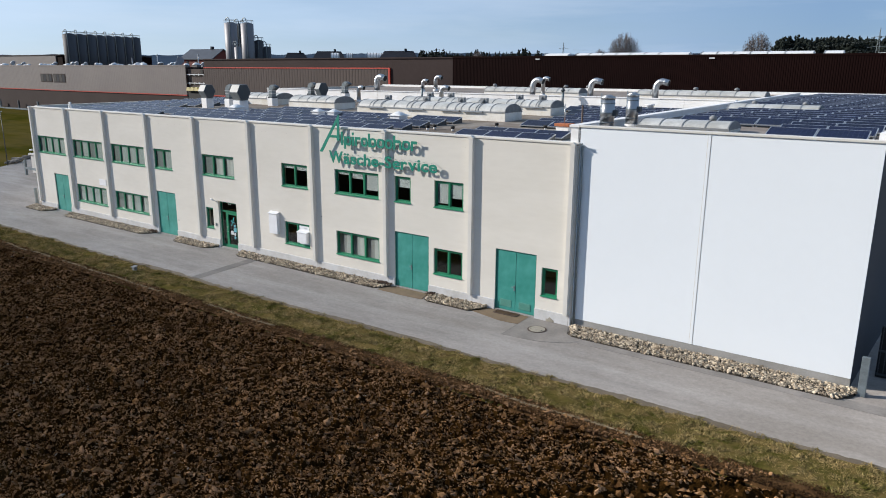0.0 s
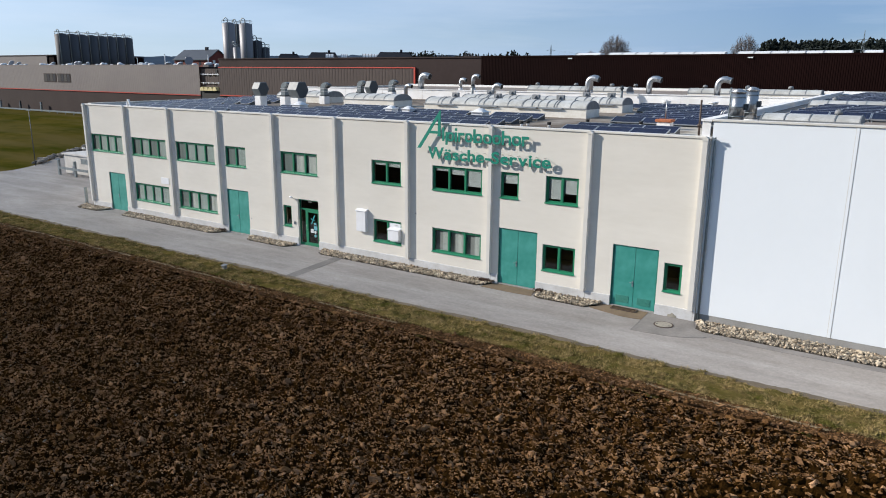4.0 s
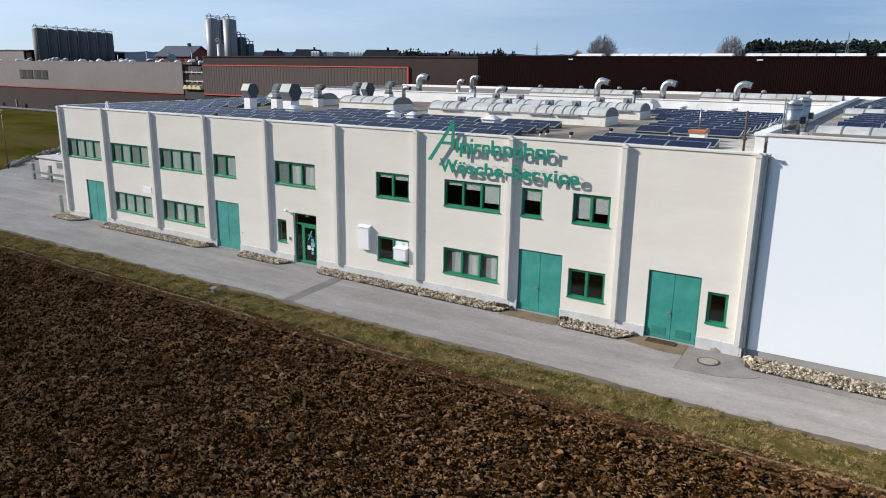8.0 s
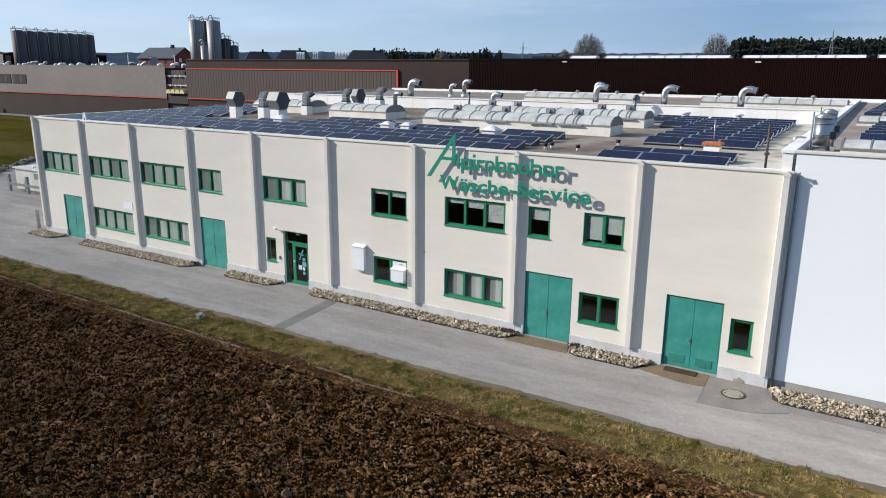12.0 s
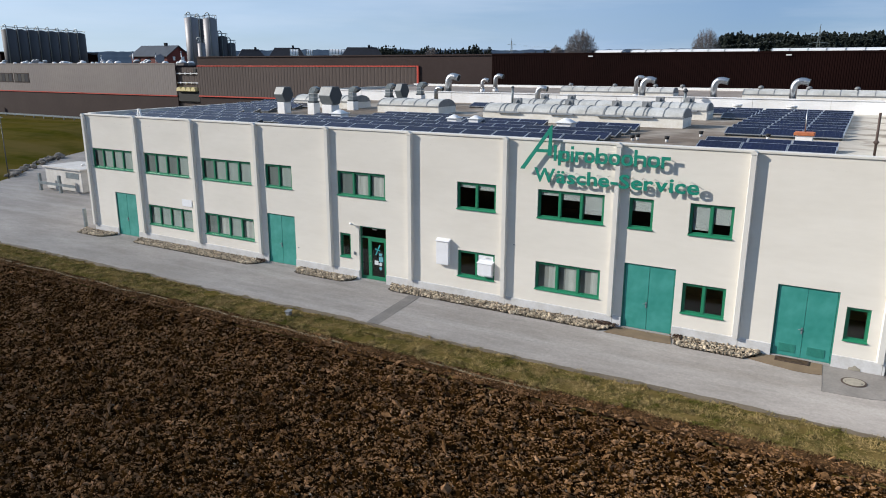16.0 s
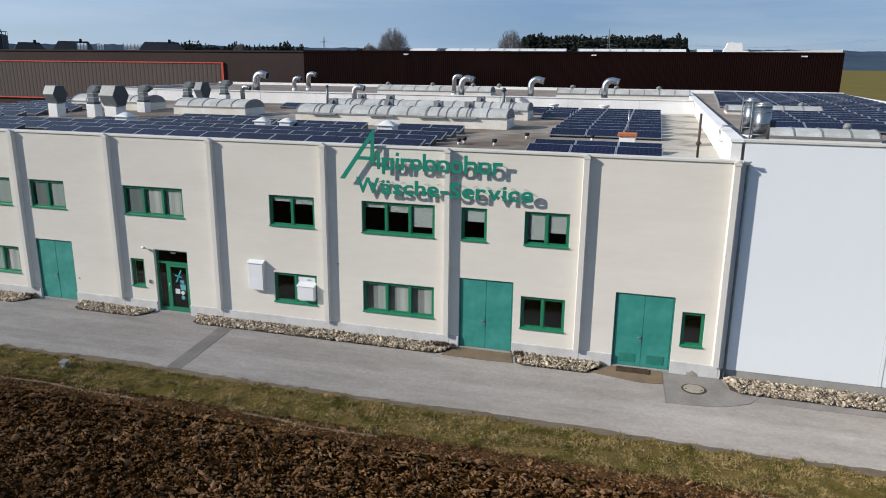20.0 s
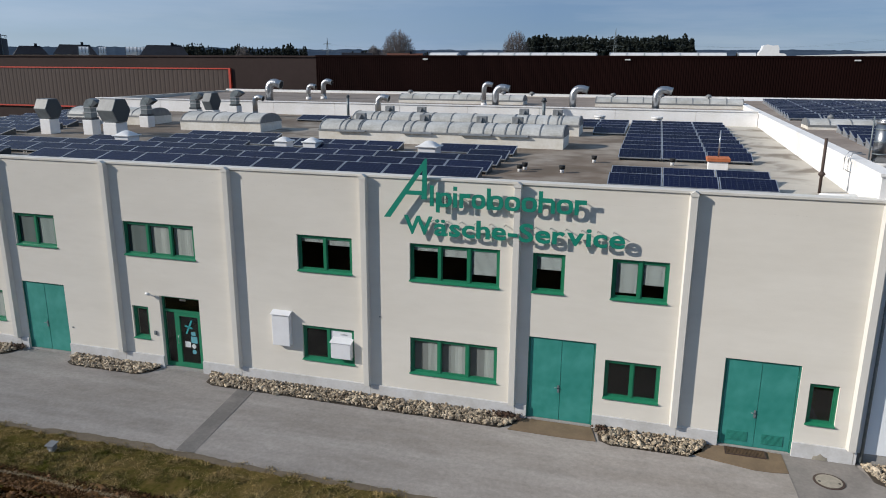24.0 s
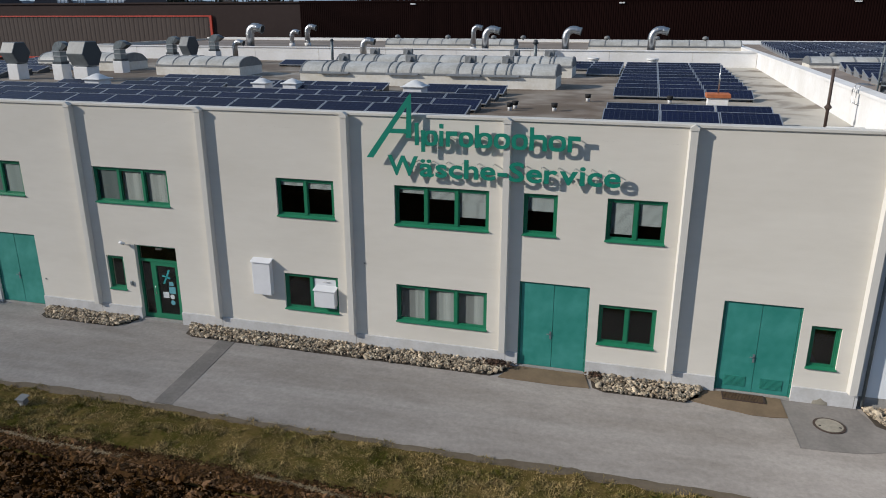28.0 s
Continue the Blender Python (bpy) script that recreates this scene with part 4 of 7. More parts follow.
# side and rear walls
bm = bmesh.new()
bm_prism(bm, [(X_LEFT, 0.32), (X_LEFT + 0.3, 0.32), (edge_x(46) + 0.3, 46), (edge_x(46), 46)], -0.3, 7.4, "z")
part("side_wall", bm, M_RENDER, factory)
bm = bmesh.new()
bm_box(bm, edge_x(46), -1.1, 45.7, 46.0, -0.3, 8.3)
part("rear_wall", bm, M_RENDER, factory)
# inside: unseen floors and walls, added and coloured dark so that rooms are dim
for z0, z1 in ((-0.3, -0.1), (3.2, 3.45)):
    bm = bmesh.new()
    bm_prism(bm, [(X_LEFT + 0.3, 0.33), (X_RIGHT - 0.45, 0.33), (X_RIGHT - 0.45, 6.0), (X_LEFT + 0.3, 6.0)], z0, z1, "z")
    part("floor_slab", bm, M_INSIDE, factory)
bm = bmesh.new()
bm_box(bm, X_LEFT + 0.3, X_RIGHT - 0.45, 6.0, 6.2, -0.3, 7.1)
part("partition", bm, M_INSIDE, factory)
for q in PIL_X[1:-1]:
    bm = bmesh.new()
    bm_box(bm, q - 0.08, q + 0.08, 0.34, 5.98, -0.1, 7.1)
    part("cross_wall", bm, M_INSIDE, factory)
# roof, sloping gently to the front
bm = bmesh.new()
a = [(X_LEFT + 0.1, 0.3), (X_RIGHT - 0.3, 0.3), (X_RIGHT - 0.3, 25.0), (edge_x(25) + 0.1, 25.0)]
top = [bm.verts.new((x, y, roof_z(y))) for x, y in a]
low = [bm.verts.new((x, y, roof_z(y) - 0.25)) for x, y in a]
bm.faces.new(top)
bm.faces.new(low[::-1])
for q in range(4):
    bm.faces.new((low[q], low[(q + 1) % 4], top[(q + 1) % 4], top[q]))
part("roof", bm, M_ROOF, factory, "beige stained flat roof membrane")
bm = bmesh.new()
bm_box(bm, X_LEFT - 0.06, X_RIGHT + 0.02, -0.05, 0.36, TOP, TOP + 0.09)
part("coping", bm, M_COPING, factory, bevel=0.012)
bm = bmesh.new()
bm_prism(bm, [(X_LEFT - 0.05, 0.37), (X_LEFT + 0.3, 0.37), (edge_x(25) + 0.3, 25), (edge_x(25) - 0.05, 25)], 7.39, 7.55, "z")
part("coping", bm, M_COPING, factory)
# plinth with a weathered top
gaps = sorted([(d[0], d[1]) for d in DOORS] + [ENTRANCE])
x = X_LEFT
for a, b in gaps + [(X_RIGHT, None)]:
    bm = bmesh.new()
    bm_prism(bm, [(-0.05, -0.3), (-0.05, 0.335), (-0.04, 0.345), (-0.004, 0.35), (-0.004, -0.3)], x, a, "x")
    part("plinth", bm, M_PLINTH, factory, "pale painted plinth")
    x = b
for a, b in gaps:
    bm = bmesh.new()
    bm_box(bm, a, b, -0.02, 0.32, -0.3, -0.06)
    part("threshold", bm, M_CONCRETE, factory)
# pilasters
bm = bmesh.new()
bm_prism(bm, [(-0.105, -0.003), (-0.065, -0.2), (0.12, -0.2), (0.145, -0.003)], 0.352, 7.36, "z")
pil_me = mesh_of("pilaster", bm, M_PILASTER)
bm = bmesh.new()
bm_prism(bm, [(-0.09, 7.36), (0.14, 7.36), (0.14, 7.44), (0.03, 7.53), (-0.09, 7.44)], -0.22, -0.055, "y")
cap_me = mesh_of("pilaster_cap", bm, M_COPING)
bm = bmesh.new()
bm_box(bm, 0.112, 0.128, -0.053, -0.045, -0.3, 0.34)
base_me = mesh_of("joint_strip", bm, M_CONCRETE)
for q in PIL_X:
    p = shared("pilaster", pil_me, factory, (q, 0, 0))
    shared("cap", cap_me, p)
    shared("plinth_joint", base_me, p)


def window(x0, x1, z0, z1, code):
    """A green framed window: frame, mullions, panes, sill and what hangs behind."""
    w, h, n = x1 - x0, z1 - z0, len(code)
    bm = bmesh.new()
    y0, y1, t = 0.07, 0.14, 0.075
    bm_box(bm, 0, w, y0, y1, h - t, h)
    bm_box(bm, 0, w, y0, y1, 0, t)
    bm_box(bm, 0, t, y0, y1, t, h - t)
    bm_box(bm, w - t, w, y0, y1, t, h - t)
    step = (w - t) / n
    for q in range(1, n):
        bm_box(bm, q * step - 0.005, q * step + t + 0.005, y0 - 0.006, y1, t, h - t)
    ob = part("window", bm, M_GREEN, factory, "green framed window with %d panes" % n, (x0, 0, z0))
    bm = bmesh.new()
    bm_prism(bm, [(-0.05, -0.012), (-0.05, 0.012), (0.075, 0.06), (0.075, 0.0)], -0.02, w + 0.02, "x")
    part("sill", bm, M_GREEN, ob)
    for q, c in enumerate(code):
        a, b = q * step + t, (q + 1) * step
        # sash
        bm = bmesh.new()
        s = 0.045
        for box in ((a, b, h - t - s, h - t), (a, b, t, t + s), (a, a + s, t + s, h - t - s), (b - s, b, t + s, h - t - s)):
            bm_box(bm, box[0] + 0.004, box[1] - 0.004, y0 + 0.018, y1 + 0.01, box[2], box[3])
        part("sash", bm, M_GREEN, ob)
        if c == "w":
            bm = bmesh.new()
            bm_box(bm, a + 0.03, b - 0.03, y0 + 0.03, y0 + 0.05, t + 0.03, h - t - 0.02)
            part("filler_panel", bm, M_BOX, ob, "white panel in place of a pane")
            continue
        bm = bmesh.new()
        v = [bm.verts.new(p) for p in ((a, y0 + 0.04, t), (b, y0 + 0.04, t), (b, y0 + 0.04, h - t), (a, y0 + 0.04, h - t))]
        bm.faces.new(v)
        g = shared("pane", mesh_of("pane", bm, M_GLASS, fix=False), ob)
        g.visible_shadow = False
        drop = {"b": 0.16, "B": 0.22, "d": 0.28, "D": 0.42, "E": 0.62, "F": 0.88, "G": 0.74}.get(c)
        if drop:
            bm = bmesh.new()
            zt, zb = h - t - 0.01, h - t - drop * (h - 2 * t)
            nn = max(3, int((zt - zb) / 0.03))
            for r in range(nn):
                z = zt - (r + 0.5) * (zt - zb) / nn
                bm_box(bm, a + 0.048, b - 0.048, 0.118 + 0.002 * (r % 2), 0.13, z - 0.0115, z + 0.0115)
            part("blind", bm, M_BLIND, ob, "white slatted blind, partly lowered")
        if c in "cfgh":
            bm = bmesh.new()
            wide = [(a + 0.05, b - 0.05)] if c in "fgh" or x0 < -20 else [(b - (b - a) * (0.42 + 0.2 * (q % 2)), b - 0.02)] if x0 > -14 else [(a + (b - a) * 0.38, b - 0.02)]
            for c0, c1 in wide:
                m = max(6, int((c1 - c0) / 0.028))
                row = []
                for r in range(m + 1):
                    u = c0 + (c1 - c0) * r / m
                    yy = (0.158 if c == "c" else 0.128) + 0.0012 * math.sin(r * 1.9 + x0) + (0.007 if c == "c" else 0.003) * math.sin(r * 0.42 + 2.3 * math.sin(x0 + q))
                    row.append((bm.verts.new((u, yy, t - 0.02)), bm.verts.new((u, yy, h - t))))
                for r in range(m):
                    bm.faces.new((row[r][0], row[r + 1][0], row[r + 1][1], row[r][1]))
            if c == "c":
                net = bmesh.new()
                bm_box(net, a + 0.02, b - 0.02, 0.186, 0.19, t - 0.02, h - t)
                part("net_curtain", net, M_HALFNET, ob, "grey net curtain")
            part("curtain", bm, {"g": M_DIMNET, "h": M_NET}.get(c, M_CURTAIN), ob, {"g": "dim grey net curtain", "h": "pale net curtain behind the glass"}.get(c, "grey-white gathered curtain behind the glass"))
    return ob


for w in WINDOWS:
    window(*w)


def steel_door(x0, x1, louvred):
    w, h = x1 - x0, DTOP + 0.06
    bm = bmesh.new()
    bm_box(bm, 0, 0.05, 0.045, 0.145, 0, h)
    bm_box(bm, w - 0.05, w, 0.045, 0.145, 0, h)
    bm_box(bm, 0.05, w - 0.05, 0.045, 0.145, h - 0.05, h)
    ob = part("door", bm, M_TEALDARK, factory, "closed teal double steel door", (x0, 0, -0.06))
    half = (w - 0.1) / 2
    for q in (0, 1):
        a = 0.05 + q * half
        bm = bmesh.new()
        bm_box(bm, a + (0.008 if q == 0 else 0.003), a + half - (0.003 if q == 0 else 0.008), 0.062 + 0.006 * q, 0.115, 0.012, h - 0.058)
        leaf = part("leaf", bm, M_TEAL, ob, bevel=0.006)
        if louvred:
            for r in range(9):
                bm = bmesh.new()
                z = 0.17 + r * 0.036
                bm_prism(bm, [(0.061, z), (0.042, z + 0.004), (0.061, z + 0.026)], a + half * 0.2, a + half * 0.8, "x")
                part("louvre", bm, M_TEALDARK, leaf)
    bm = bmesh.new()
    bm_box(bm, w / 2 - 0.085, w / 2 - 0.03, 0.046, 0.061, 0.95, 1.2)
    bm_tube(bm, [(w / 2 - 0.055, 0.06, 1.12), (w / 2 - 0.055, 0.015, 1.12), (w / 2 - 0.17, 0.015, 1.12)], 0.011, 8)
    part("door_handle", bm, M_GALV, ob, "worn metal lever handle on a plate")
    for z in (0.3, 1.3, 2.3):
        bm = bmesh.new()
        bm_cyl(bm, w - 0.05, 0.055, z, z + 0.12, 0.012, 8)
        part("hinge", bm, M_TEALDARK, ob)


for q, d in enumerate(DOORS):
    steel_door(*d, q == 3)

# glazed entrance door
ex0, ex1 = ENTRANCE
w, h = ex1 - ex0, DTOP + 0.06
bm = bmesh.new()
t = 0.08
bm_box(bm, 0, t, 0.13, 0.21, 0, h)
bm_box(bm, w - t, w, 0.13, 0.21, 0, h)
bm_box(bm, t, w - t, 0.13, 0.21, h - t, h)
bm_box(bm, t, w - t, 0.13, 0.21, 2.12, 2.21)
bm_box(bm, 0.48, 0.57, 0.13, 0.21, 0, 2.12)
bm_box(bm, t, 0.48, 0.13, 0.21, 0, 0.16)
ent = part("entrance_door", bm, M_GREEN, factory, "glazed entrance door in a green frame with side light", (ex0, 0, -0.06))
bm = bmesh.new()
for box in ((0.575, 0.69, 0.02, 2.115), (w - t - 0.115, w - t - 0.005, 0.02, 2.115), (0.69, w - t - 0.115, 0.02, 0.2), (0.69, w - t - 0.115, 2.0, 2.115)):
    bm_box(bm, box[0], box[1], 0.115, 0.18, box[2], box[3])
leaf = part("leaf", bm, M_GREEN, ent)
for box in ((t, w - t, 2.21, h - t), (t, 0.48, 0.16, 2.12), (0.69, w - t - 0.115, 0.2, 2.0)):
    bm = bmesh.new()
    bm.faces.new([bm.verts.new(p) for p in ((box[0], 0.16, box[2]), (box[1], 0.16, box[2]), (box[1], 0.16, box[3]), (box[0], 0.16, box[3]))])
    g = shared("pane", mesh_of("pane", bm, M_GLASS, fix=False), ent)
    g.visible_shadow = False
M_TEALSTICK = mat("turquoise_film", (0.03, 0.32, 0.34), 0.5, scale=5)
M_PAPER = mat("white_notice", (0.62, 0.66, 0.66), 0.6, scale=5)
M_BLUESTICK = mat("pale_blue_film", (0.12, 0.36, 0.42), 0.5, scale=5)
for nm, pts, mt in (("film_stripe", [(0.88, 1.32), (0.95, 1.32), (1.22, 1.86), (1.14, 1.86)], M_TEALSTICK), ("film_stripe", [(0.86, 1.6), (0.9, 1.66), (1.2, 1.58), (1.18, 1.52)], M_TEALSTICK),
                    ("notice", [(0.83, 0.8), (1.07, 0.8), (1.07, 1.02), (0.83, 1.02)], M_PAPER), ("notice", [(1.1, 0.98), (1.36, 0.98), (1.36, 1.24), (1.1, 1.24)], M_BLUESTICK),
                    ("notice", [(1.12, 1.28), (1.3, 1.28), (1.3, 1.42), (1.12, 1.42)], M_BLUESTICK)):
    bm = bmesh.new()
    bm_prism(bm, pts, 0.152, 0.156, "y")
    part(nm, bm, mt, leaf)
for z in (0.86, 0.64):
    bm = bmesh.new()
    bm_tube(bm, [(1.2, 0.156, z), (1.2, 0.151, z)], 0.09, 16)
    part("round_sticker", bm, M_PAPER if z > 0.7 else M_BLUESTICK, leaf)
bm = bmesh.new()
bm_tube(bm, [(0.63, 0.12, 0.95), (0.63, 0.05, 0.95), (0.63, 0.05, 1.25), (0.63, 0.12, 1.25)], 0.014, 8)
part("pull_handle", bm, M_STEEL, leaf)
bm = bmesh.new()
bm_box(bm, 0.78, 1.02, 0.10, 0.13, h - 0.16, h - 0.09)
part("name_plate", bm, M_STEEL, ent)

# ---------- rear roof, upstand ----------
bm = bmesh.new()
a = [(edge_x(25), 25.3), (-1.0, 25.3), (-1.0, 45.7), (edge_x(46), 45.7)]
top = [bm.verts.new((x, y, 8.0 + 0.012 * (y - 25))) for x, y in a]
low = [bm.verts.new((x, y, 7.7)) for x, y in a]
bm.faces.new(top)
bm.faces.new(low[::-1])
for q in range(4):
    bm.faces.new((low[q], low[(q + 1) % 4], top[(q + 1) % 4], top[q]))
part("rear_roof", bm, M_REARROOF, factory, "brownish rear roof membrane")
bm = bmesh.new()
bm_box(bm, edge_x(25), -0.95, 25.0, 25.32, 7.0, 8.36)
part("upstand", bm, M_UPSTAND, factory, "white upstand wall between two roof levels")
bm = bmesh.new()
bm_box(bm, edge_x(25) - 0.05, -0.95, 24.94, 25.38, 8.362, 8.42)
part("coping", bm, M_UPSTAND, factory)
for x in (-42, -37.3, -32.6, -27.9, -23.2, -18.5, -13.8, -9.1, -4.4):
    bm = bmesh.new()
    bm_box(bm, x - 0.012, x + 0.012, 24.99, 25.0, 7.5, 8.36)
    part("sheet_joint", bm, M_COPING, factory)
bm = bmesh.new()
bm_box(bm, edge_x(46), 12.3, 45.75, 46.1, 8.2, 8.5)
part("rear_coping", bm, M_UPSTAND, factory)
bm = bmesh.new()
bm_prism(bm, [(edge_x(25) - 0.05, 25.4), (edge_x(25) + 0.25, 25.4), (edge_x(46) + 0.25, 46), (edge_x(46) - 0.05, 46)], 7.3, 8.36, "z")
part("side_coping", bm, M_COPING, factory)

# ---------- white hall ----------
white = thing("white_hall", (0, 0, 0), "white sandwich-panel hall adjoining the beige factory", "building")
WR, WRB, WY = 9.8, 12.2, 0.1


def white_edge(y):
    return WR + (WRB - WR) * y / 46


for a, b in ((-0.495, 4.44), (4.465, WR)):
    bm = bmesh.new()
    bm_box(bm, a, b, WY, WY + 0.12, 0.22, 8.1)
    part("wall_panel", bm, M_WHITE, white, "smooth white wall panel")
bm = bmesh.new()
bm_box(bm, 4.405, 4.50, WY - 0.014, WY - 0.002, 0.22, 8.1)
part("seam_cover", bm, M_WHITE, white)
for x in (4.385, 4.508):
    bm = bmesh.new()
    bm_box(bm, x, x + 0.014, WY - 0.006, WY - 0.002, 0.22, 8.1)
    part("seam_gasket", bm, M_COPING, white, "thin grey seam gasket")
bm = bmesh.new()
bm_box(bm, -0.495, WR, WY + 0.02, WY + 0.4, -0.3, 0.218)
part("concrete_base", bm, M_CONCRETE, white, "grey concrete base")
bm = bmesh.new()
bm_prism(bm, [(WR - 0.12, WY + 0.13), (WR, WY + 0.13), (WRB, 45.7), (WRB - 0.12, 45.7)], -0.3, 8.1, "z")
part("side_wall", bm, M_SIDE, white, "side wall with its shade put into a dark colour")
bm = bmesh.new()
bm_box(bm, -0.9, WRB, 45.4, 45.7, -0.3, 8.3)
part("rear_wall", bm, M_WHITE, white)
# party wall above the lower roof, rising with it
bm = bmesh.new()
v = [bm.verts.new(p) for p in ((-0.92, WY, 6.9), (-0.6, WY, 6.9), (-0.6, 45.4, 7.4), (-0.92, 45.4, 7.4), (-0.92, WY, 8.1), (-0.6, WY, 8.1), (-0.6, 45.4, 8.4), (-0.92, 45.4, 8.4))]
for f in ((0, 1, 2, 3), (4, 5, 6, 7), (0, 1, 5, 4), (1, 2, 6, 5), (2, 3, 7, 6), (3, 0, 4, 7)):
    bm.faces.new([v[i] for i in f])
part("party_wall", bm, M_UPSTAND, white, "white membrane-clad wall beside the lower roof")
bm = bmesh.new()
v = [bm.verts.new(p) for p in ((-0.97, WY - 0.05, 8.1), (-0.55, WY - 0.05, 8.1), (-0.55, 45.4, 8.4), (-0.97, 45.4, 8.4), (-0.97, WY - 0.05, 8.19), (-0.55, WY - 0.05, 8.19), (-0.55, 45.4, 8.49), (-0.97, 45.4, 8.49))]
for f in ((0, 1, 2, 3), (4, 5, 6, 7), (0, 1, 5, 4), (1, 2, 6, 5), (2, 3, 7, 6), (3, 0, 4, 7)):
    bm.faces.new([v[i] for i in f])
part("coping", bm, M_UPSTAND, white)
bm = bmesh.new()
bm_box(bm, -0.545, WR + 0.05, WY - 0.05, WY + 0.3, 8.102, 8.19)
part("coping", bm, M_COPING, white, bevel=0.01)
bm = bmesh.new()
bm_prism(bm, [(WR - 0.25, WY + 0.31), (WR + 0.05, WY + 0.31), (WRB + 0.05, 45.7), (WRB - 0.25, 45.7)], 8.102, 8.4, "z")
part("coping", bm, M_UPSTAND, white)
bm = bmesh.new()
a = [(-0.6, 0.25), (WR - 0.1, 0.25), (WRB - 0.1, 45.5), (-0.6, 45.5)]
top = [bm.verts.new((x, y, 7.85 + 0.008 * y)) for x, y in a]
low = [bm.verts.new((x, y, 7.5)) for x, y in a]
bm.faces.new(top)
bm.faces.new(low[::-1])
for q in range(4):
    bm.faces.new((low[q], low[(q + 1) % 4], top[(q + 1) % 4], top[q]))
part("roof", bm, M_REARROOF, white, "brown-grey dusty flat roof membrane")


def white_z(y):
    return 7.85 + 0.008 * y


# ---------- solar panels ----------
PW, PD, TILT_PV = 1.65, 0.99, 14.0
bm = bmesh.new()
for box in ((-PW / 2, PW / 2, 0, 0.02), (-PW / 2, PW / 2, PD - 0.02, PD), (-PW / 2, -PW / 2 + 0.03, 0.02, PD - 0.02), (PW / 2 - 0.03, PW / 2, 0.02, PD - 0.02)):
    bm_box(bm, box[0], box[1], box[2], box[3], -0.03, 0.012)
pv_frame = mesh_of("panel_frame", bm, M_PVFRAME)
bm = bmesh.new()
bm_box(bm, -PW / 2 + 0.031, PW / 2 - 0.031, 0.021, PD - 0.021, -0.01, 0.005)
pv_cell = mesh_of("panel_glass", bm, M_PV)
hz = PD * math.sin(radians(TILT_PV))
bm = bmesh.new()
bm_prism(bm, [(0.02, -0.12), (PD * 0.97, -0.12), (PD * 0.97, hz - 0.05), (PD * 0.9, hz - 0.07), (0.06, -0.05)], -0.02, 0.02, "x")
pv_leg = mesh_of("mount_wedge", bm, M_DUCTDARK)
pv_leg_pale = pv_leg.copy()
pv_leg_pale.materials.clear()
pv_leg_pale.materials.append(M_PVFRAME)


def solar_panel(x, y, z, group):
    """One tilted landscape module on two wedges; y: its low front edge."""
    e = thing("solar_panel", (x, y, z + 0.12), "dark blue framed solar panel tilted on a flat roof", "solar panel", group)
    for nm, me in (("frame", pv_frame), ("cell_glass", pv_cell)):
        ob = shared(nm, me, e)
        ob.rotation_euler = (radians(TILT_PV), 0, 0)
    for sx in (-PW / 2 + 0.05, PW / 2 - 0.05):
        shared("mount", pv_leg_pale if "hall" in group else pv_leg, e, (sx, 0, 0))


def pv_row(x_right, count, y, z, group, skips=()):
    for q in range(count):
        x = x_right - PW / 2 - q * (PW + 0.025)
        if any(a < x < b for a, b in skips):
            continue
        solar_panel(x, y, z, group)


for q in range(3):
    pv_row(-12.15, 19, 1.72 + 1.57 * q, roof_z(1.72 + 1.57 * q), "solar panels over the front roof", () if q else ((-31.9, -31.0),))
pv_row(-12.15, 12, 6.43, roof_z(6.43), "solar panels over the front roof", ((-17.0, -13.9), (-23.2, -19.9), (-31.4, -28.6)))
pv_row(-12.15, 10, 8.0, roof_z(8.0), "solar panels over the front roof", ((-18, -15.5),))
pv_row(-24.0, 3, 9.57, roof_z(9.57), "solar panels over the front roof")
for q in range(6):
    pv_row(-38.6 - 0.35 * (q > 3), 4, 6.43 + 1.57 * q, roof_z(6.43 + 1.57 * q), "solar panels over the front roof")
for q in range(3):
    pv_row(-41.0, 3, 15.9 + 1.57 * q, roof_z(15.9 + 1.57 * q), "solar panels over the front roof")
for y in (1.95, 3.5):
    pv_row(-3.0, 3, y, roof_z(y), "solar panels beside the white wall")
for q in range(10):
    y = 8.4 + 1.54 * q
    pv_row(-3.0, 3, y, roof_z(y), "solar panels beside the white wall")
    if q >= 6:
        pv_row(-8.15, 1 + (q > 7), y, roof_z(y), "solar panels beside the white wall")
pv_row(-25.0, 2, 20.2, roof_z(20.2), "solar panels over the front roof")
for q in range(25):
    y = 2.6 + 1.6 * q
    skip = ((-1, 5.4),) if y < 6.2 or 16.2 < y < 19.6 else ()
    pv_row(white_edge(y) - 0.55 - 0.35 * (y < 20), 5 + (y > 22), y, white_z(y), "solar panels on the white hall", skip)


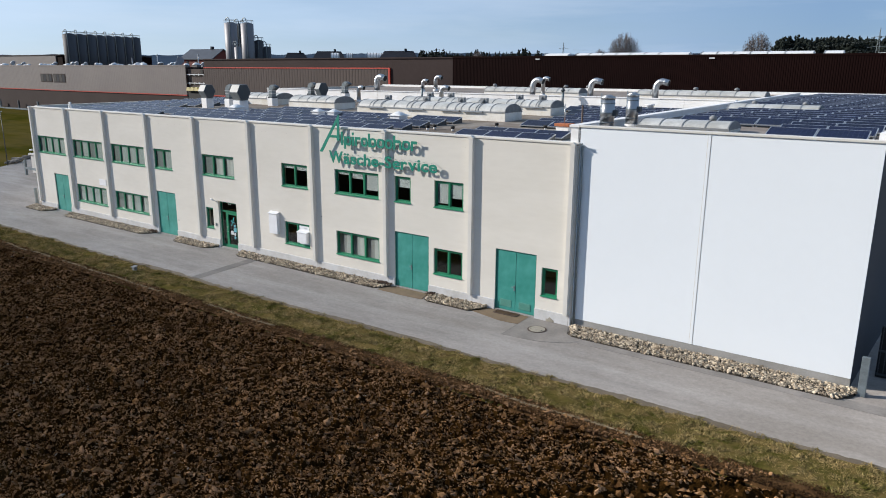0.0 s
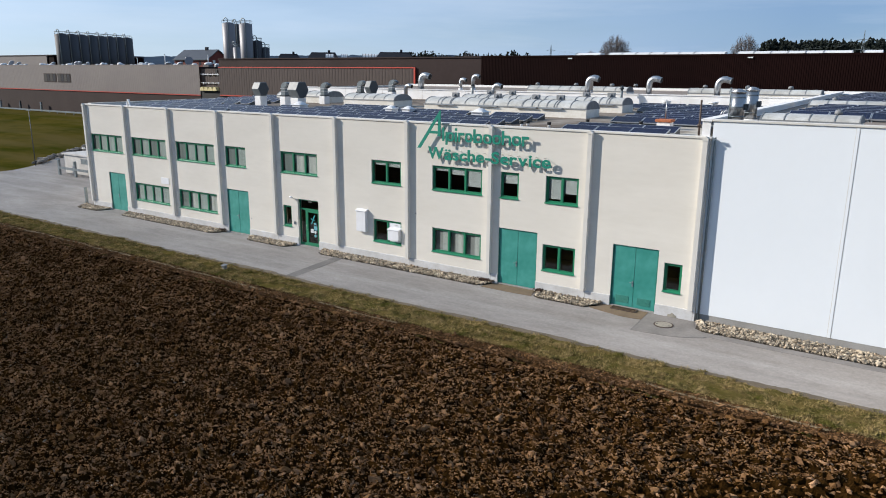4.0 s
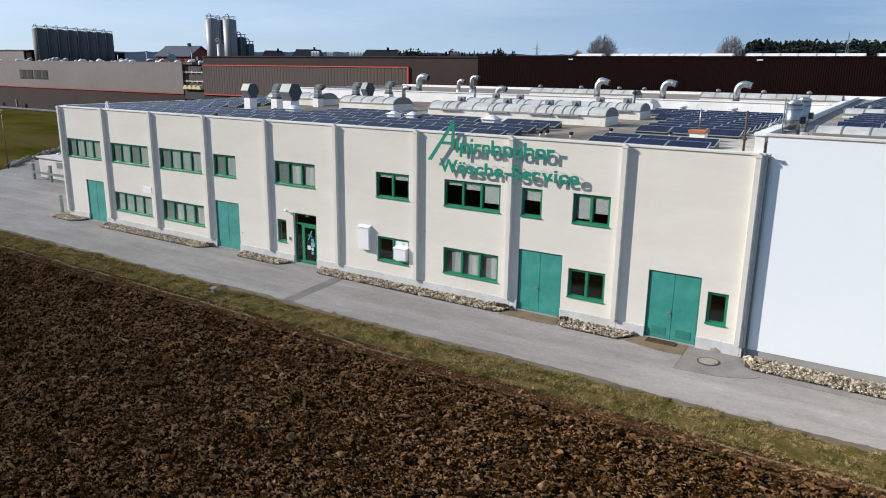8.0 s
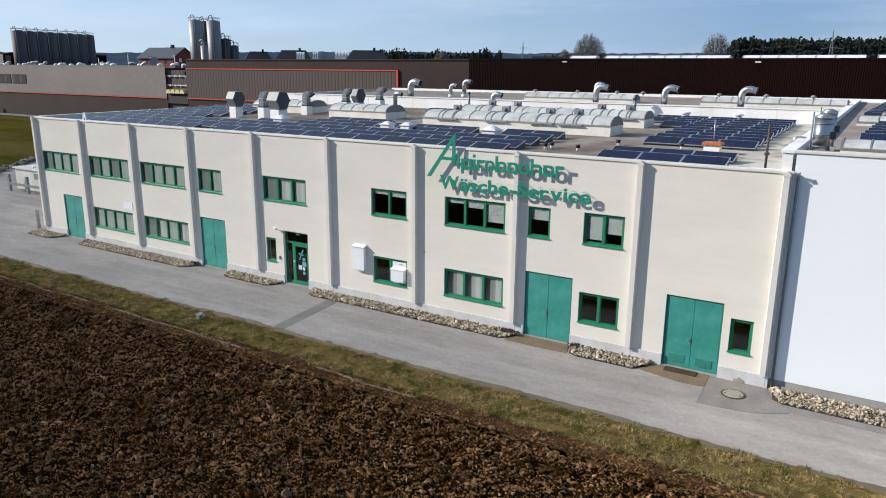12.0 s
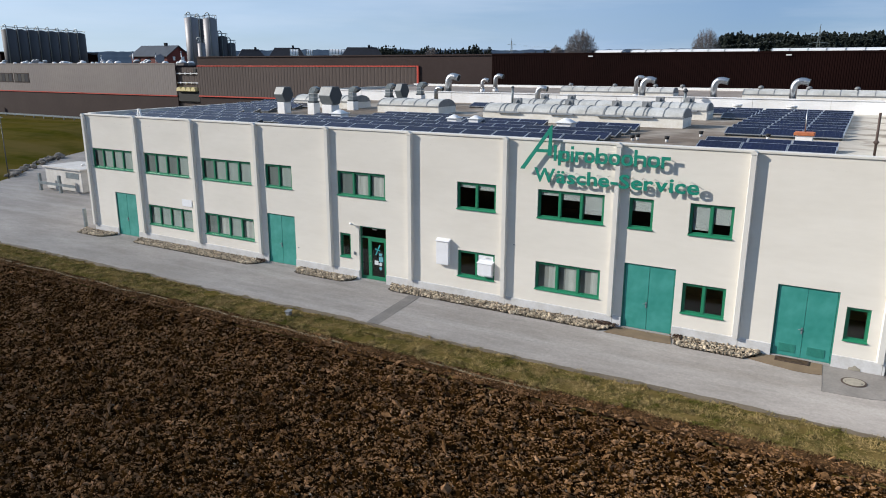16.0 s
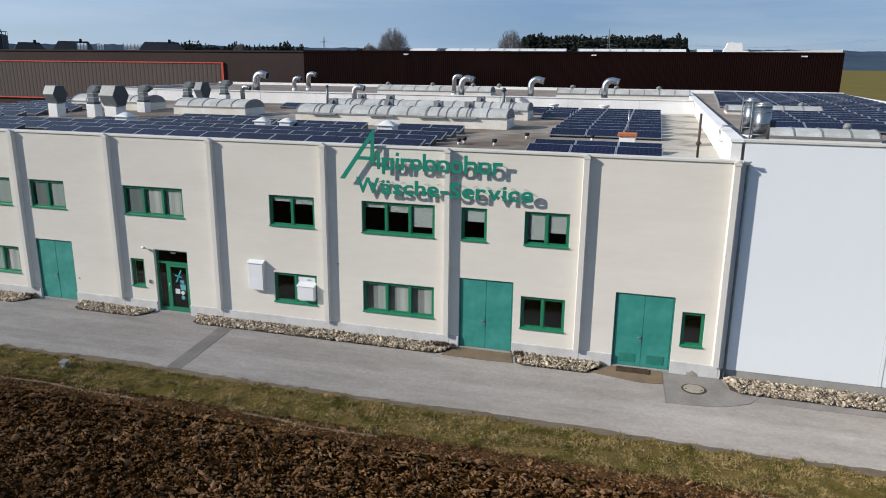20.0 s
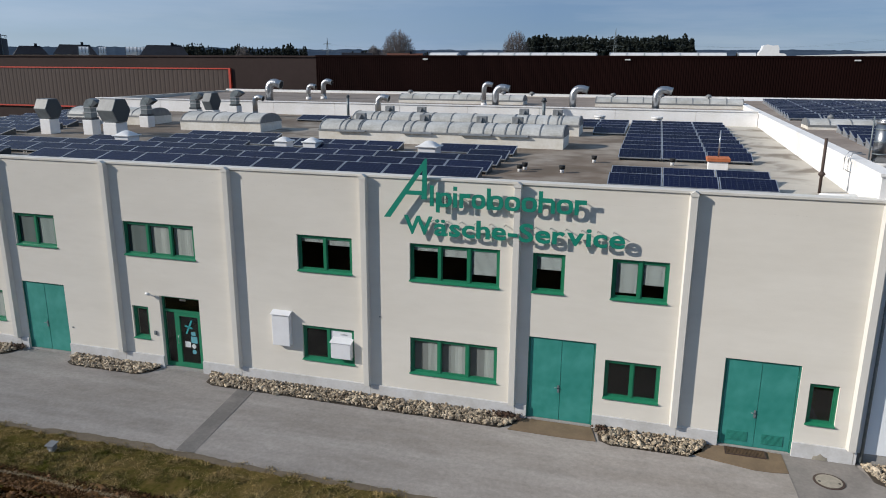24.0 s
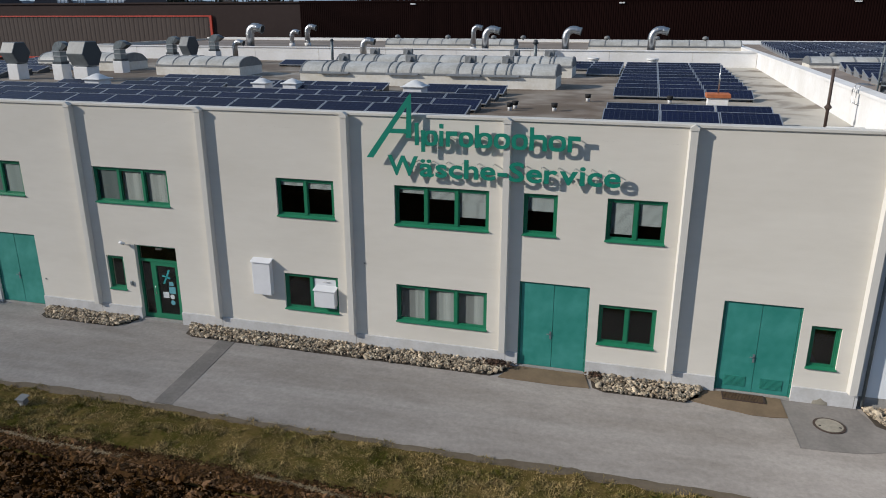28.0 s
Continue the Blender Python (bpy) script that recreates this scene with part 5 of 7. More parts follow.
# ---------- barrel skylights ----------
def skylight(x0, x1, y0, y1, z, kerb, rise, bays, flaps=(), label="long barrel-vault rooflight with opal glazing on a pale kerb"):
    e = thing("barrel_skylight", ((x0 + x1) / 2, (y0 + y1) / 2, z), label, "skylight", "barrel rooflights")
    w, d = (x1 - x0) / 2, (y1 - y0) / 2
    bm = bmesh.new()
    bm_box(bm, -w, w, -d, d, -0.1, kerb)
    part("kerb", bm, M_KERB, e, "cream membrane-clad kerb")
    prof = [(d * 0.97 * math.cos(a), kerb + rise * math.sin(a)) for a in (math.pi * q / 14 for q in range(15))]
    step = 2 * w / bays
    for q in range(bays):
        bm = bmesh.new()
        bm_prism(bm, prof, -w + q * step + 0.03, -w + (q + 1) * step - 0.03, "x")
        part("vault_sheet", bm, M_VAULT, e)
    rp = [(d * 0.99 * math.cos(a), kerb + (rise + 0.025) * math.sin(a)) for a in (math.pi * q / 14 for q in range(15))]
    for q in range(bays + 1):
        c = min(max(-w + q * step, -w + 0.035), w - 0.035)
        bm = bmesh.new()
        bm_prism(bm, rp, c - 0.024, c + 0.024, "x")
        part("rib", bm, M_VRIB, e)
    for s in (-1, 1):
        bm = bmesh.new()
        bm_prism(bm, [(0, kerb)] + prof[:1] + prof[1:-1] + prof[-1:], s * (w - 0.002), s * (w + 0.012), "x")
        part("end_panel", bm, M_VAULTEND, e, "grey arched end panel")
    for s in (-1, 1):
        bm = bmesh.new()
        bm_box(bm, -w - 0.02, w + 0.02, s * d - 0.03, s * d + 0.03, kerb - 0.02, kerb + 0.06)
        part("gutter_rail", bm, M_VRIB, e)
    for fx_ in flaps:
        bm = bmesh.new()
        bm_box(bm, fx_ - 0.26, fx_ + 0.26, d * 0.2, d * 0.42, kerb + rise * 0.9, kerb + rise + 0.3)
        fl = part("vent_motor", bm, M_VRIB, e, "grey smoke vent motor box", bevel=0.03)
        bm = bmesh.new()
        bm_prism(bm, [(-d * 0.1, kerb + rise + 0.03), (d * 0.2, kerb + rise + 0.03), (d * 0.2, kerb + rise + 0.24)], fx_ - 0.05, fx_ + 0.05, "x")
        part("bracket", bm, M_VAULTEND, fl)
        bm = bmesh.new()
        bm_prism(bm, [(-d - 0.15, kerb - 0.03), (-d - 0.031, kerb + 0.02), (-d - 0.031, kerb + 0.06), (-d - 0.15, kerb)], fx_ - 0.75, fx_ + 0.75, "x")
        part("drip_tray", bm, M_VRIB, e, "grey sheet tray at the kerb")
        for u in (-0.34, 0.34):
            bm = bmesh.new()
            bm_prism(bm, [(y_ * 1.004, kerb + (z_ - kerb) * 1.012) for y_, z_ in rp], fx_ + u - 0.03, fx_ + u + 0.03, "x")
            part("rib", bm, M_VRIB, e)
    return e


skylight(-32.0, -27.0, 13.6, 15.9, roof_z(14), 0.47, 0.47, 5)
skylight(-41.2, -35.4, 15.2, 17.4, roof_z(16), 0.47, 0.47, 5)
skylight(-22.3, -10.5, 11.0, 13.0, roof_z(12), 0.5, 0.48, 11, (-4.2, -0.9, 1.9, 3.6))
skylight(-23.0, -10.4, 16.6, 18.6, roof_z(17), 0.5, 0.46, 11, (-4.5, -2.6, 3.2, 5.0))
skylight(-26.2, -16.3, 33.2, 35.0, 8.1, 0.25, 0.42, 9)
skylight(-11.0, -0.9, 33.2, 35.0, 8.1, 0.25, 0.42, 9)
skylight(0.55, 4.25, 3.3, 5.1, white_z(4), 0.14, 0.3, 4)
skylight(0.4, 5.2, 17.6, 19.4, white_z(18), 0.16, 0.32, 5)
# small turning vents on the rear rooflights
for x in (-25.5, -21.5, -18, -15.8, -9.8, -6.4, -3.2):
    e = thing("roof_cowl", (x, 34.05, 8.74), "small mushroom-shaped grey cowl on a rooflight", "roof vent", "rear roof cowls")
    bm = bmesh.new()
    bm_cyl(bm, 0, 0, -0.02, 0.14, 0.06, 8)
    part("stem", bm, M_GALV, e)
    bm = bmesh.new()
    bm_tube(bm, [(0, 0, 0.1), (0, 0, 0.19), (0, 0, 0.27), (0, 0, 0.31)], 0.16, 12, True, [0.2, 0.21, 0.15, 0.05])
    part("cowl", bm, M_VAULTEND, e)
for x, y in ((3.35, 3.9), (4.3, 18.5), (1.6, 18.5)):
    e = thing("roof_cowl", (x, y + 0.4, white_z(y) + 0.38), "small mushroom-shaped grey roof cowl", "roof vent")
    bm = bmesh.new()
    bm_cyl(bm, 0, 0, -0.02, 0.14, 0.06, 8)
    bm_tube(bm, [(0, 0, 0.08), (0, 0, 0.17), (0, 0, 0.24), (0, 0, 0.28)], 0.14, 12, True, [0.15, 0.16, 0.11, 0.04])
    part("cowl", bm, M_VAULTEND, e)


# ---------- ducts and pipes ----------
def kerb_box(e, w, h):
    bm = bmesh.new()
    bm_box(bm, -w, w, -w, w, -0.1, h)
    part("kerb", bm, M_UPSTAND, e, "pale roof kerb", bevel=0.02)


def hood(x, y, kw, kh, r, depth, stem):
    """A big mitred sheet hood on a kerb; six-sided mouth looks sideways."""
    z = roof_z(y)
    e = thing("exhaust_hood", (x, y, z), "grey sheet-metal exhaust hood on a pale kerb", "roof exhaust", "big exhaust hoods")
    kerb_box(e, kw, kh)
    bm = bmesh.new()
    bm_box(bm, -kw * 0.8, kw * 0.8, -kw * 0.8, kw * 0.8, kh, kh + stem)
    part("neck", bm, M_HOOD, e)
    cz = kh + stem + r * 0.92
    pts = [(-r * 1.06, cz), (-r * 0.55, cz + r), (r * 0.55, cz + r), (r * 1.06, cz), (r * 0.55, cz - r), (-r * 0.55, cz - r)]
    spin = Matrix.Rotation(radians(-5), 4, "Z")
    bm = bmesh.new()
    bm_prism(bm, pts, -depth, depth, "x")
    bm.transform(spin)
    part("hood", bm, M_HOOD, e, bevel=0.02)
    bm = bmesh.new()
    bm_prism(bm, [(u * 0.93, cz + (v - cz) * 0.93) for u, v in pts], depth + 0.004, depth + 0.012, "x")
    bm.transform(spin)
    part("mouth", bm, M_DUCTDARK, e, "dark six-sided mouth")


def elbow_duct(x, y, z, kw, kh, half, rise, reach):
    """A square sheet duct with a segmented bend to a cut mouth."""
    e = thing("exhaust_duct", (x, y, z), "square galvanised exhaust duct with a segmented bend", "roof exhaust", "bent exhaust ducts")
    kerb_box(e, kw, kh)
    bm = bmesh.new()
    bm_box(bm, -half - 0.05, half + 0.05, -half - 0.05, half + 0.05, kh, kh + 0.12)
    part("flange", bm, M_DUCTDARK, e)
    bm = bmesh.new()
    bm_box(bm, -half, half, -half, half, kh + 0.12, kh + rise)
    part("shaft", bm, M_GALV, e)
    for zz in (kh + rise * 0.55, kh + rise - 0.06):
        bm = bmesh.new()
        bm_box(bm, -half - 0.03, half + 0.03, -half - 0.03, half + 0.03, zz, zz + 0.05)
        part("joint_flange", bm, M_STEEL, e)
    rr = half * 2.1
    for q in range(4):
        a0, a1 = math.pi - q * math.pi * 0.17, math.pi - (q + 1) * math.pi * 0.17
        bm = bmesh.new()
        cx, cz = half * 1.05, kh + rise
        pts = [(cx + rr * math.cos(a0), cz + rr * math.sin(a0)), (cx + rr * math.cos(a1), cz + rr * math.sin(a1)), (cx + 0.05 * math.cos(a1), cz + 0.05 * math.sin(a1)), (cx + 0.05 * math.cos(a0), cz + 0.05 * math.sin(a0))]
        bm_prism(bm, pts, -half + 0.004 * q, half - 0.004 * q, "y")
        part("bend_segment", bm, M_GALV, e)
    a1 = math.pi - 4 * math.pi * 0.17
    d = Vector((math.sin(a1), -math.cos(a1)))
    p0, p1 = Vector((cx + rr * math.cos(a1), cz + rr * math.sin(a1))), Vector((cx + 0.05 * math.cos(a1), cz + 0.05 * math.sin(a1)))
    bm = bmesh.new()
    bm_prism(bm, [tuple(p0), tuple(p0 + d * reach), tuple(p1 + d * reach * 0.35), tuple(p1)], -half, half, "y")
    part("mouth", bm, M_DUCTDARK, e, "dark cut mouth")


hood(-37.3, 9.9, 0.33, 0.75, 0.50, 0.42, 0.08)
elbow_duct(-34.9, 10.2, roof_z(10.2), 0.3, 0.75, 0.21, 0.65, 0.28)
hood(-33.0, 9.7, 0.41, 0.70, 0.57, 0.52, 0.08)
elbow_duct(-34.8, 14.4, roof_z(14.4), 0.3, 0.62, 0.21, 0.65, 0.28)
elbow_duct(-34.2, 18.2, roof_z(18.2), 0.3, 0.75, 0.21, 0.6, 0.28)
hood(-33.15, 18.4, 0.34, 0.72, 0.52, 0.3, 0.05)
elbow_duct(-33.65, 21.8, roof_z(21.8), 0.3, 0.75, 0.21, 0.6, 0.28)


def hook_pipe(x, y, z, r, rise, bend, label="shiny galvanised swan-neck exhaust pipe"):
    """A round pipe that rises and bends over along x."""
    e = thing("swan_neck_pipe", (x, y, z), label, "roof pipe", "swan-neck exhaust pipes")
    bm = bmesh.new()
    bm_cyl(bm, 0, 0, -0.1, 0.22, r * 1.25, 16)
    part("collar", bm, M_UPSTAND, e)
    bm = bmesh.new()
    pts = [(0, 0, 0.2), (0, 0, rise)]
    for q in range(1, 9):
        a = math.pi - q * math.pi * 0.62 / 8
        pts.append((bend + bend * math.cos(a), 0, rise + bend * math.sin(a)))
    end = (Vector(pts[-1]) - Vector(pts[-2])).normalized()
    pts.append(tuple(Vector(pts[-1]) + end * r * 1.3))
    bm_tube(bm, pts, r, 16)
    part("pipe", bm, M_SHINY, e)
    for q in (3, 6, 9):
        p, d = Vector(pts[q]), (Vector(pts[q + 1]) - Vector(pts[q - 1])).normalized()
        bm = bmesh.new()
        bm_tube(bm, [p - d * 0.018, p + d * 0.018], r * 1.035, 16)
        part("seam_ring", bm, M_STEEL, e)
    for zz in (0.35, rise - 0.05):
        bm = bmesh.new()
        bm_cyl(bm, 0, 0, zz, zz + 0.05, r * 1.06, 16)
        part("clamp", bm, M_STEEL, e)
    p, q = Vector(pts[-1]), Vector(pts[-2])
    bm = bmesh.new()
    bm_tube(bm, [p - (p - q) * 0.05, p + (p - q) * 0.08], r * 1.05, 16)
    part("rim", bm, M_GALV, e)
    bm = bmesh.new()
    bm_tube(bm, [p + (p - q) * 0.081, p + (p - q) * 0.1], r * 0.9, 16)
    part("mouth", bm, M_BLACK, e)


hook_pipe(-32.45, 22.3, roof_z(22.3), 0.17, 1.0, 0.3)
for x in (-6.75, -11.8, -16.8):
    hook_pipe(x, 25.75, 8.0, 0.22, 1.1, 0.46)
hook_pipe(-18.9, 31.4, 8.07, 0.17, 1.27, 0.3)
hook_pipe(-33.9, 35.8, 8.12, 0.21, 1.1, 0.38)
hook_pipe(-34.75, 34.7, 8.11, 0.18, 0.8, 0.33)
hook_pipe(-33.4, 25.9, 8.0, 0.28, 1.2, 0.45)
hook_pipe(-24.0, 23.2, roof_z(23.2), 0.2, 1.05, 0.36)
e = thing("vent_mast", (-26.2, 23.4, roof_z(23.4)), "thin grey vent mast with a cap", "roof pipe")
bm = bmesh.new()
bm_cyl(bm, 0, 0, 0, 1.35, 0.09, 10)
part("pipe", bm, M_GALV, e)
bm = bmesh.new()
bm_cyl(bm, 0, 0, 1.35, 1.5, 0.14, 10, 0.06)
part("cap", bm, M_DUCTDARK, e)
e = thing("vent_mast", (-13.4, 24.3, roof_z(24.3)), "thin grey vent mast with a cap", "roof pipe")
bm = bmesh.new()
bm_cyl(bm, 0, 0, 0, 1.25, 0.1, 10)
part("pipe", bm, M_GALV, e)
bm = bmesh.new()
bm_cyl(bm, 0, 0, 1.25, 1.5, 0.2, 10, 0.08)
part("cap", bm, M_DUCTDARK, e)
for x in (-6.6, -9.95):
    e = thing("roof_outlet", (x, 24.35, roof_z(24.3)), "white round roof outlet with a lid", "roof vent", "white roof outlets")
    bm = bmesh.new()
    bm_cyl(bm, 0, 0, 0, 0.38, 0.28, 16)
    part("pipe", bm, M_DOME, e)
    bm = bmesh.new()
    bm_cyl(bm, 0, 0, 0.38, 0.5, 0.34, 16)
    part("lid", bm, M_DOME, e)
# two stainless stacks at the front of the white roof
for x, y, h, r in ((0.07, 1.26, 1.32, 0.275), (0.03, 4.0, 1.34, 0.255)):
    e = thing("stainless_stack", (x, y, white_z(y)), "shiny stainless steel flue stack with a cap", "flue", "stainless stacks")
    bm = bmesh.new()
    bm_cyl(bm, 0, 0, 0, 0.16, r * 1.25, 20)
    part("base_ring", bm, M_UPSTAND, e)
    bm = bmesh.new()
    bm_cyl(bm, 0, 0, 0.16, h, r, 22)
    part("barrel", bm, M_STACK, e)
    for zz in (0.3, 0.58, 0.86):
        bm = bmesh.new()
        bm_cyl(bm, 0, 0, h * zz, h * zz + 0.035, r * 1.025, 22)
        part("band", bm, M_GALV, e)
    bm = bmesh.new()
    bm_cyl(bm, 0, 0, h, h + 0.08, r * 1.03, 22)
    part("cap_ring", bm, M_STEEL, e)
    bm = bmesh.new()
    bm_cyl(bm, 0, 0, h + 0.08, h + 0.16, r * 1.0, 22, r * 0.35)
    part("cap", bm, M_STEEL, e)
    bm = bmesh.new()
    bm_box(bm, r * 0.9, r * 1.5, -0.1, 0.1, h * 0.5, h * 0.68)
    part("motor", bm, M_DUCTDARK, e)
    bm = bmesh.new()
    bm_tube(bm, [(-r * 1.2, 0.1, 0), (-r * 1.2, 0.1, h + 0.2)], 0.025, 8)
    part("rod", bm, M_GALV, e)


# roof domes
def dome(x, y, s):
    e = thing("dome_rooflight", (x, y, roof_z(y)), "white acrylic dome rooflight on a square kerb", "skylight", "dome rooflights")
    bm = bmesh.new()
    bm_box(bm, -s, s, -s, s, 0, 0.42)
    part("kerb", bm, M_BOX, e, bevel=0.02)
    bm = bmesh.new()
    bm_box(bm, -s * 1.22, s * 1.22, -s * 1.22, s * 1.22, 0.41, 0.462)
    part("rim", bm, M_DOME, e, bevel=0.015)
    bm = bmesh.new()
    n = 10
    rows = []
    for j in range(n + 1):
        for i in range(n + 1):
            u, v = -1 + 2 * i / n, -1 + 2 * j / n
            rows.append(bm.verts.new((u * s * 1.05, v * s * 1.05, 0.46 + 0.3 * s / 0.55 * ((1 - abs(u) ** 1.7) * (1 - abs(v) ** 1.7)) ** 0.8)))
    for j in range(n):
        for i in range(n):
            k0 = j * (n + 1) + i
            f = bm.faces.new((rows[k0], rows[k0 + 1], rows[k0 + n + 2], rows[k0 + n + 1]))
    part("dome", bm, M_DOME, e)


for x, y, s in ((-30.0, 6.9, 0.38), (-22.0, 7.0, 0.30), (-20.7, 7.1, 0.30), (-15.45, 7.1, 0.38)):
    dome(x, y, s)
# small capped vents
for x, y in ((-11.2, 4.3), (-11.1, 4.8), (-9.72, 4.5), (-8.85, 7.4), (-5.95, 7.5), (-16.9, 7.0), (-17.5, 7.1)):
    e = thing("roof_vent", (x, y, roof_z(y)), "short white vent pipe with a black cap", "roof vent", "small capped vents")
    bm = bmesh.new()
    bm_cyl(bm, 0, 0, 0, 0.17, 0.07, 10)
    part("pipe", bm, M_DOME, e)
    bm = bmesh.new()
    bm_cyl(bm, 0, 0, 0.13, 0.27, 0.095, 10, 0.115)
    part("cap", bm, M_BLACK, e)
# conduit between the vents and a dome
e = thing("roof_conduit", (-16.6, 7.02, roof_z(7.0)), "white conduit pipe between roof vents", "pipe")
bm = bmesh.new()
bm_tube(bm, [(-0.8, 0, 0.16), (0.6, 0.02, 0.16)], 0.05, 8)
part("pipe", bm, M_DOME, e)
for x in (-0.6, 0.3):
    bm = bmesh.new()
    bm_box(bm, x - 0.05, x + 0.05, -0.05, 0.05, 0, 0.12)
    part("support", bm, M_DUCTDARK, e)
# chimney with terracotta slab and aerial
e = thing("chimney", (-4.42, 6.6, roof_z(6.6)), "short white chimney under a terracotta slab", "chimney")
bm = bmesh.new()
bm_box(bm, -0.33, 0.33, -0.28, 0.28, 0, 0.36)
part("stack", bm, M_UPSTAND, e)
bm = bmesh.new()
bm_box(bm, -0.4, 0.4, -0.35, 0.35, 0.36, 0.5)
part("cap_slab", bm, M_ORANGE, e, bevel=0.02)
bm = bmesh.new()
bm_cyl(bm, 0, 0, 0.5, 1.45, 0.025, 8)
part("aerial", bm, M_STEEL, e)
e = thing("vent_pole", (-1.77, 2.9, roof_z(2.9)), "thin rusty brown vent pole on the roof", "pole")
bm = bmesh.new()
bm_cyl(bm, 0, 0, 0, 1.65, 0.045, 10)
part("pole", bm, M_RUST, e)
bm = bmesh.new()
bm_tube(bm, [(0, 0, 0.5), (0, 0, 0.58), (0, 0, 0.66)], 0.05, 10, True, [0.05, 0.11, 0.05])
part("collar", bm, M_RUST, e)
# access rail bent over the party wall, box beside the corner
e = thing("access_rail", (-1.1, 3.2, roof_z(3.2)), "bent galvanised rail over the parapet", "rail")
for dy in (0, 0.45):
    bm = bmesh.new()
    bm_tube(bm, [(0.2, dy, 0.62), (0.08, dy, 0.66), (0.06, dy, 1.0), (0.16, dy, 1.2), (0.5, dy, 1.18)], 0.018, 8)
    part("rail", bm, M_STEEL, e)
e = thing("roof_duct_pipe", (-1.6, 1.7, roof_z(1.7)), "white pipe lying on the roof edge", "pipe")
bm = bmesh.new()
bm_tube(bm, [(-0.4, 0, 0.12), (0.55, 0.1, 0.12), (0.6, 0.1, 0.0)], 0.09, 10)
part("pipe", bm, M_DOME, e)
# A-shaped bracket at the far roof edge
e = thing("roof_bracket", (-40.4, 0.55, roof_z(0.6)), "pale A-shaped steel bracket on the roof edge", "bracket")
for s in (-1, 1):
    bm = bmesh.new()
    bm_prism(bm, [(s * 0.3, 0), (s * 0.19, 0), (s * 0.0, 0.8), (s * 0.08, 0.8)], -0.05, 0.05, "y")
    part("leg", bm, M_DOME, e)
bm = bmesh.new()
bm_box(bm, -0.17, 0.17, -0.05, 0.05, 0.28, 0.35)
part("crossbar", bm, M_DOME, e)
# rain spout at the corner
e = thing("rain_spout", (-0.46, -0.12, 7.46), "small metal rain spout at the wall corner", "gutter")
bm = bmesh.new()
bm_box(bm, 0.0, 0.13, -0.06, 0.06, -0.03, 0.025)
part("tray", bm, M_GALV, e)
bm = bmesh.new()
bm_tube(bm, [(0.1, 0.0, 0.0), (0.16, 0, 0.03), (0.16, 0, 0.08)], 0.03, 8)
part("outlet", bm, M_GALV, e)
e = thing("downpipe", (-0.36, 0.02, 0.0), "thin grey downpipe in the wall corner", "downpipe")
bm = bmesh.new()
bm_cyl(bm, 0, 0, -0.05, 7.4, 0.045, 10)
part("pipe", bm, M_GALV, e)

# ---------- company sign ----------
SY = -0.23
sign = thing("wall_sign", (-11.0, SY, 5.7), "green stand-off letters and emblem on the wall", "sign")
sign.location, sign.scale = (0.042, SY, -0.067), (1.0064, 1, 1.0064)


def bar(name, pts, parent=sign, y0=-0.014, y1=0.014):
    bm = bmesh.new()
    bm_prism(bm, pts, y0, y1, "y")
    return part(name, bm, M_SIGN, parent)


# emblem: a tall slanted mark
bar("emblem_leg", [(-14.58, 6.26), (-14.37, 6.26), (-13.32, 7.76), (-13.22, 8.14)])
bar("emblem_leg", [(-13.355, 6.88), (-13.18, 6.88), (-13.18, 8.14), (-13.30, 8.02)], y0=-0.018, y1=0.018)
bar("emblem_bar", [(-14.05, 7.00), (-13.9, 7.13), (-13.30, 7.13), (-13.30, 7.00)], y0=-0.011, y1=0.011)


def ring(name, x0, x1, z0, z1, t):
    """A rounded plain ring."""
    bm = bmesh.new()
    n = 20
    cx, cz, rx, rz_ = (x0 + x1) / 2, (z0 + z1) / 2, (x1 - x0) / 2, (z1 - z0) / 2
    loops = []
    for y in (-0.012, 0.012):
        for k_ in (1.0, None):
            a_, b_ = (rx, rz_) if k_ else (rx - t, rz_ - t * 0.8)
            loops.append([bm.verts.new((cx + a_ * math.copysign(abs(math.cos(w)) ** 0.75, math.cos(w)), y, cz + b_ * math.copysign(abs(math.sin(w)) ** 0.75, math.sin(w)))) for w in (2 * math.pi * q / n for q in range(n))])
    fo, fi, bo, bi = loops
    for q in range(n):
        r = (q + 1) % n
        bm.faces.new((fo[q], fo[r], fi[r], fi[q]))
        bm.faces.new((bo[q], bi[q], bi[r], bo[r]))
        bm.faces.new((fo[q], bo[q], bo[r], fo[r]))
        bm.faces.new((fi[q], fi[r], bi[r], bi[q]))
    return part(name, bm, M_SIGN, sign)


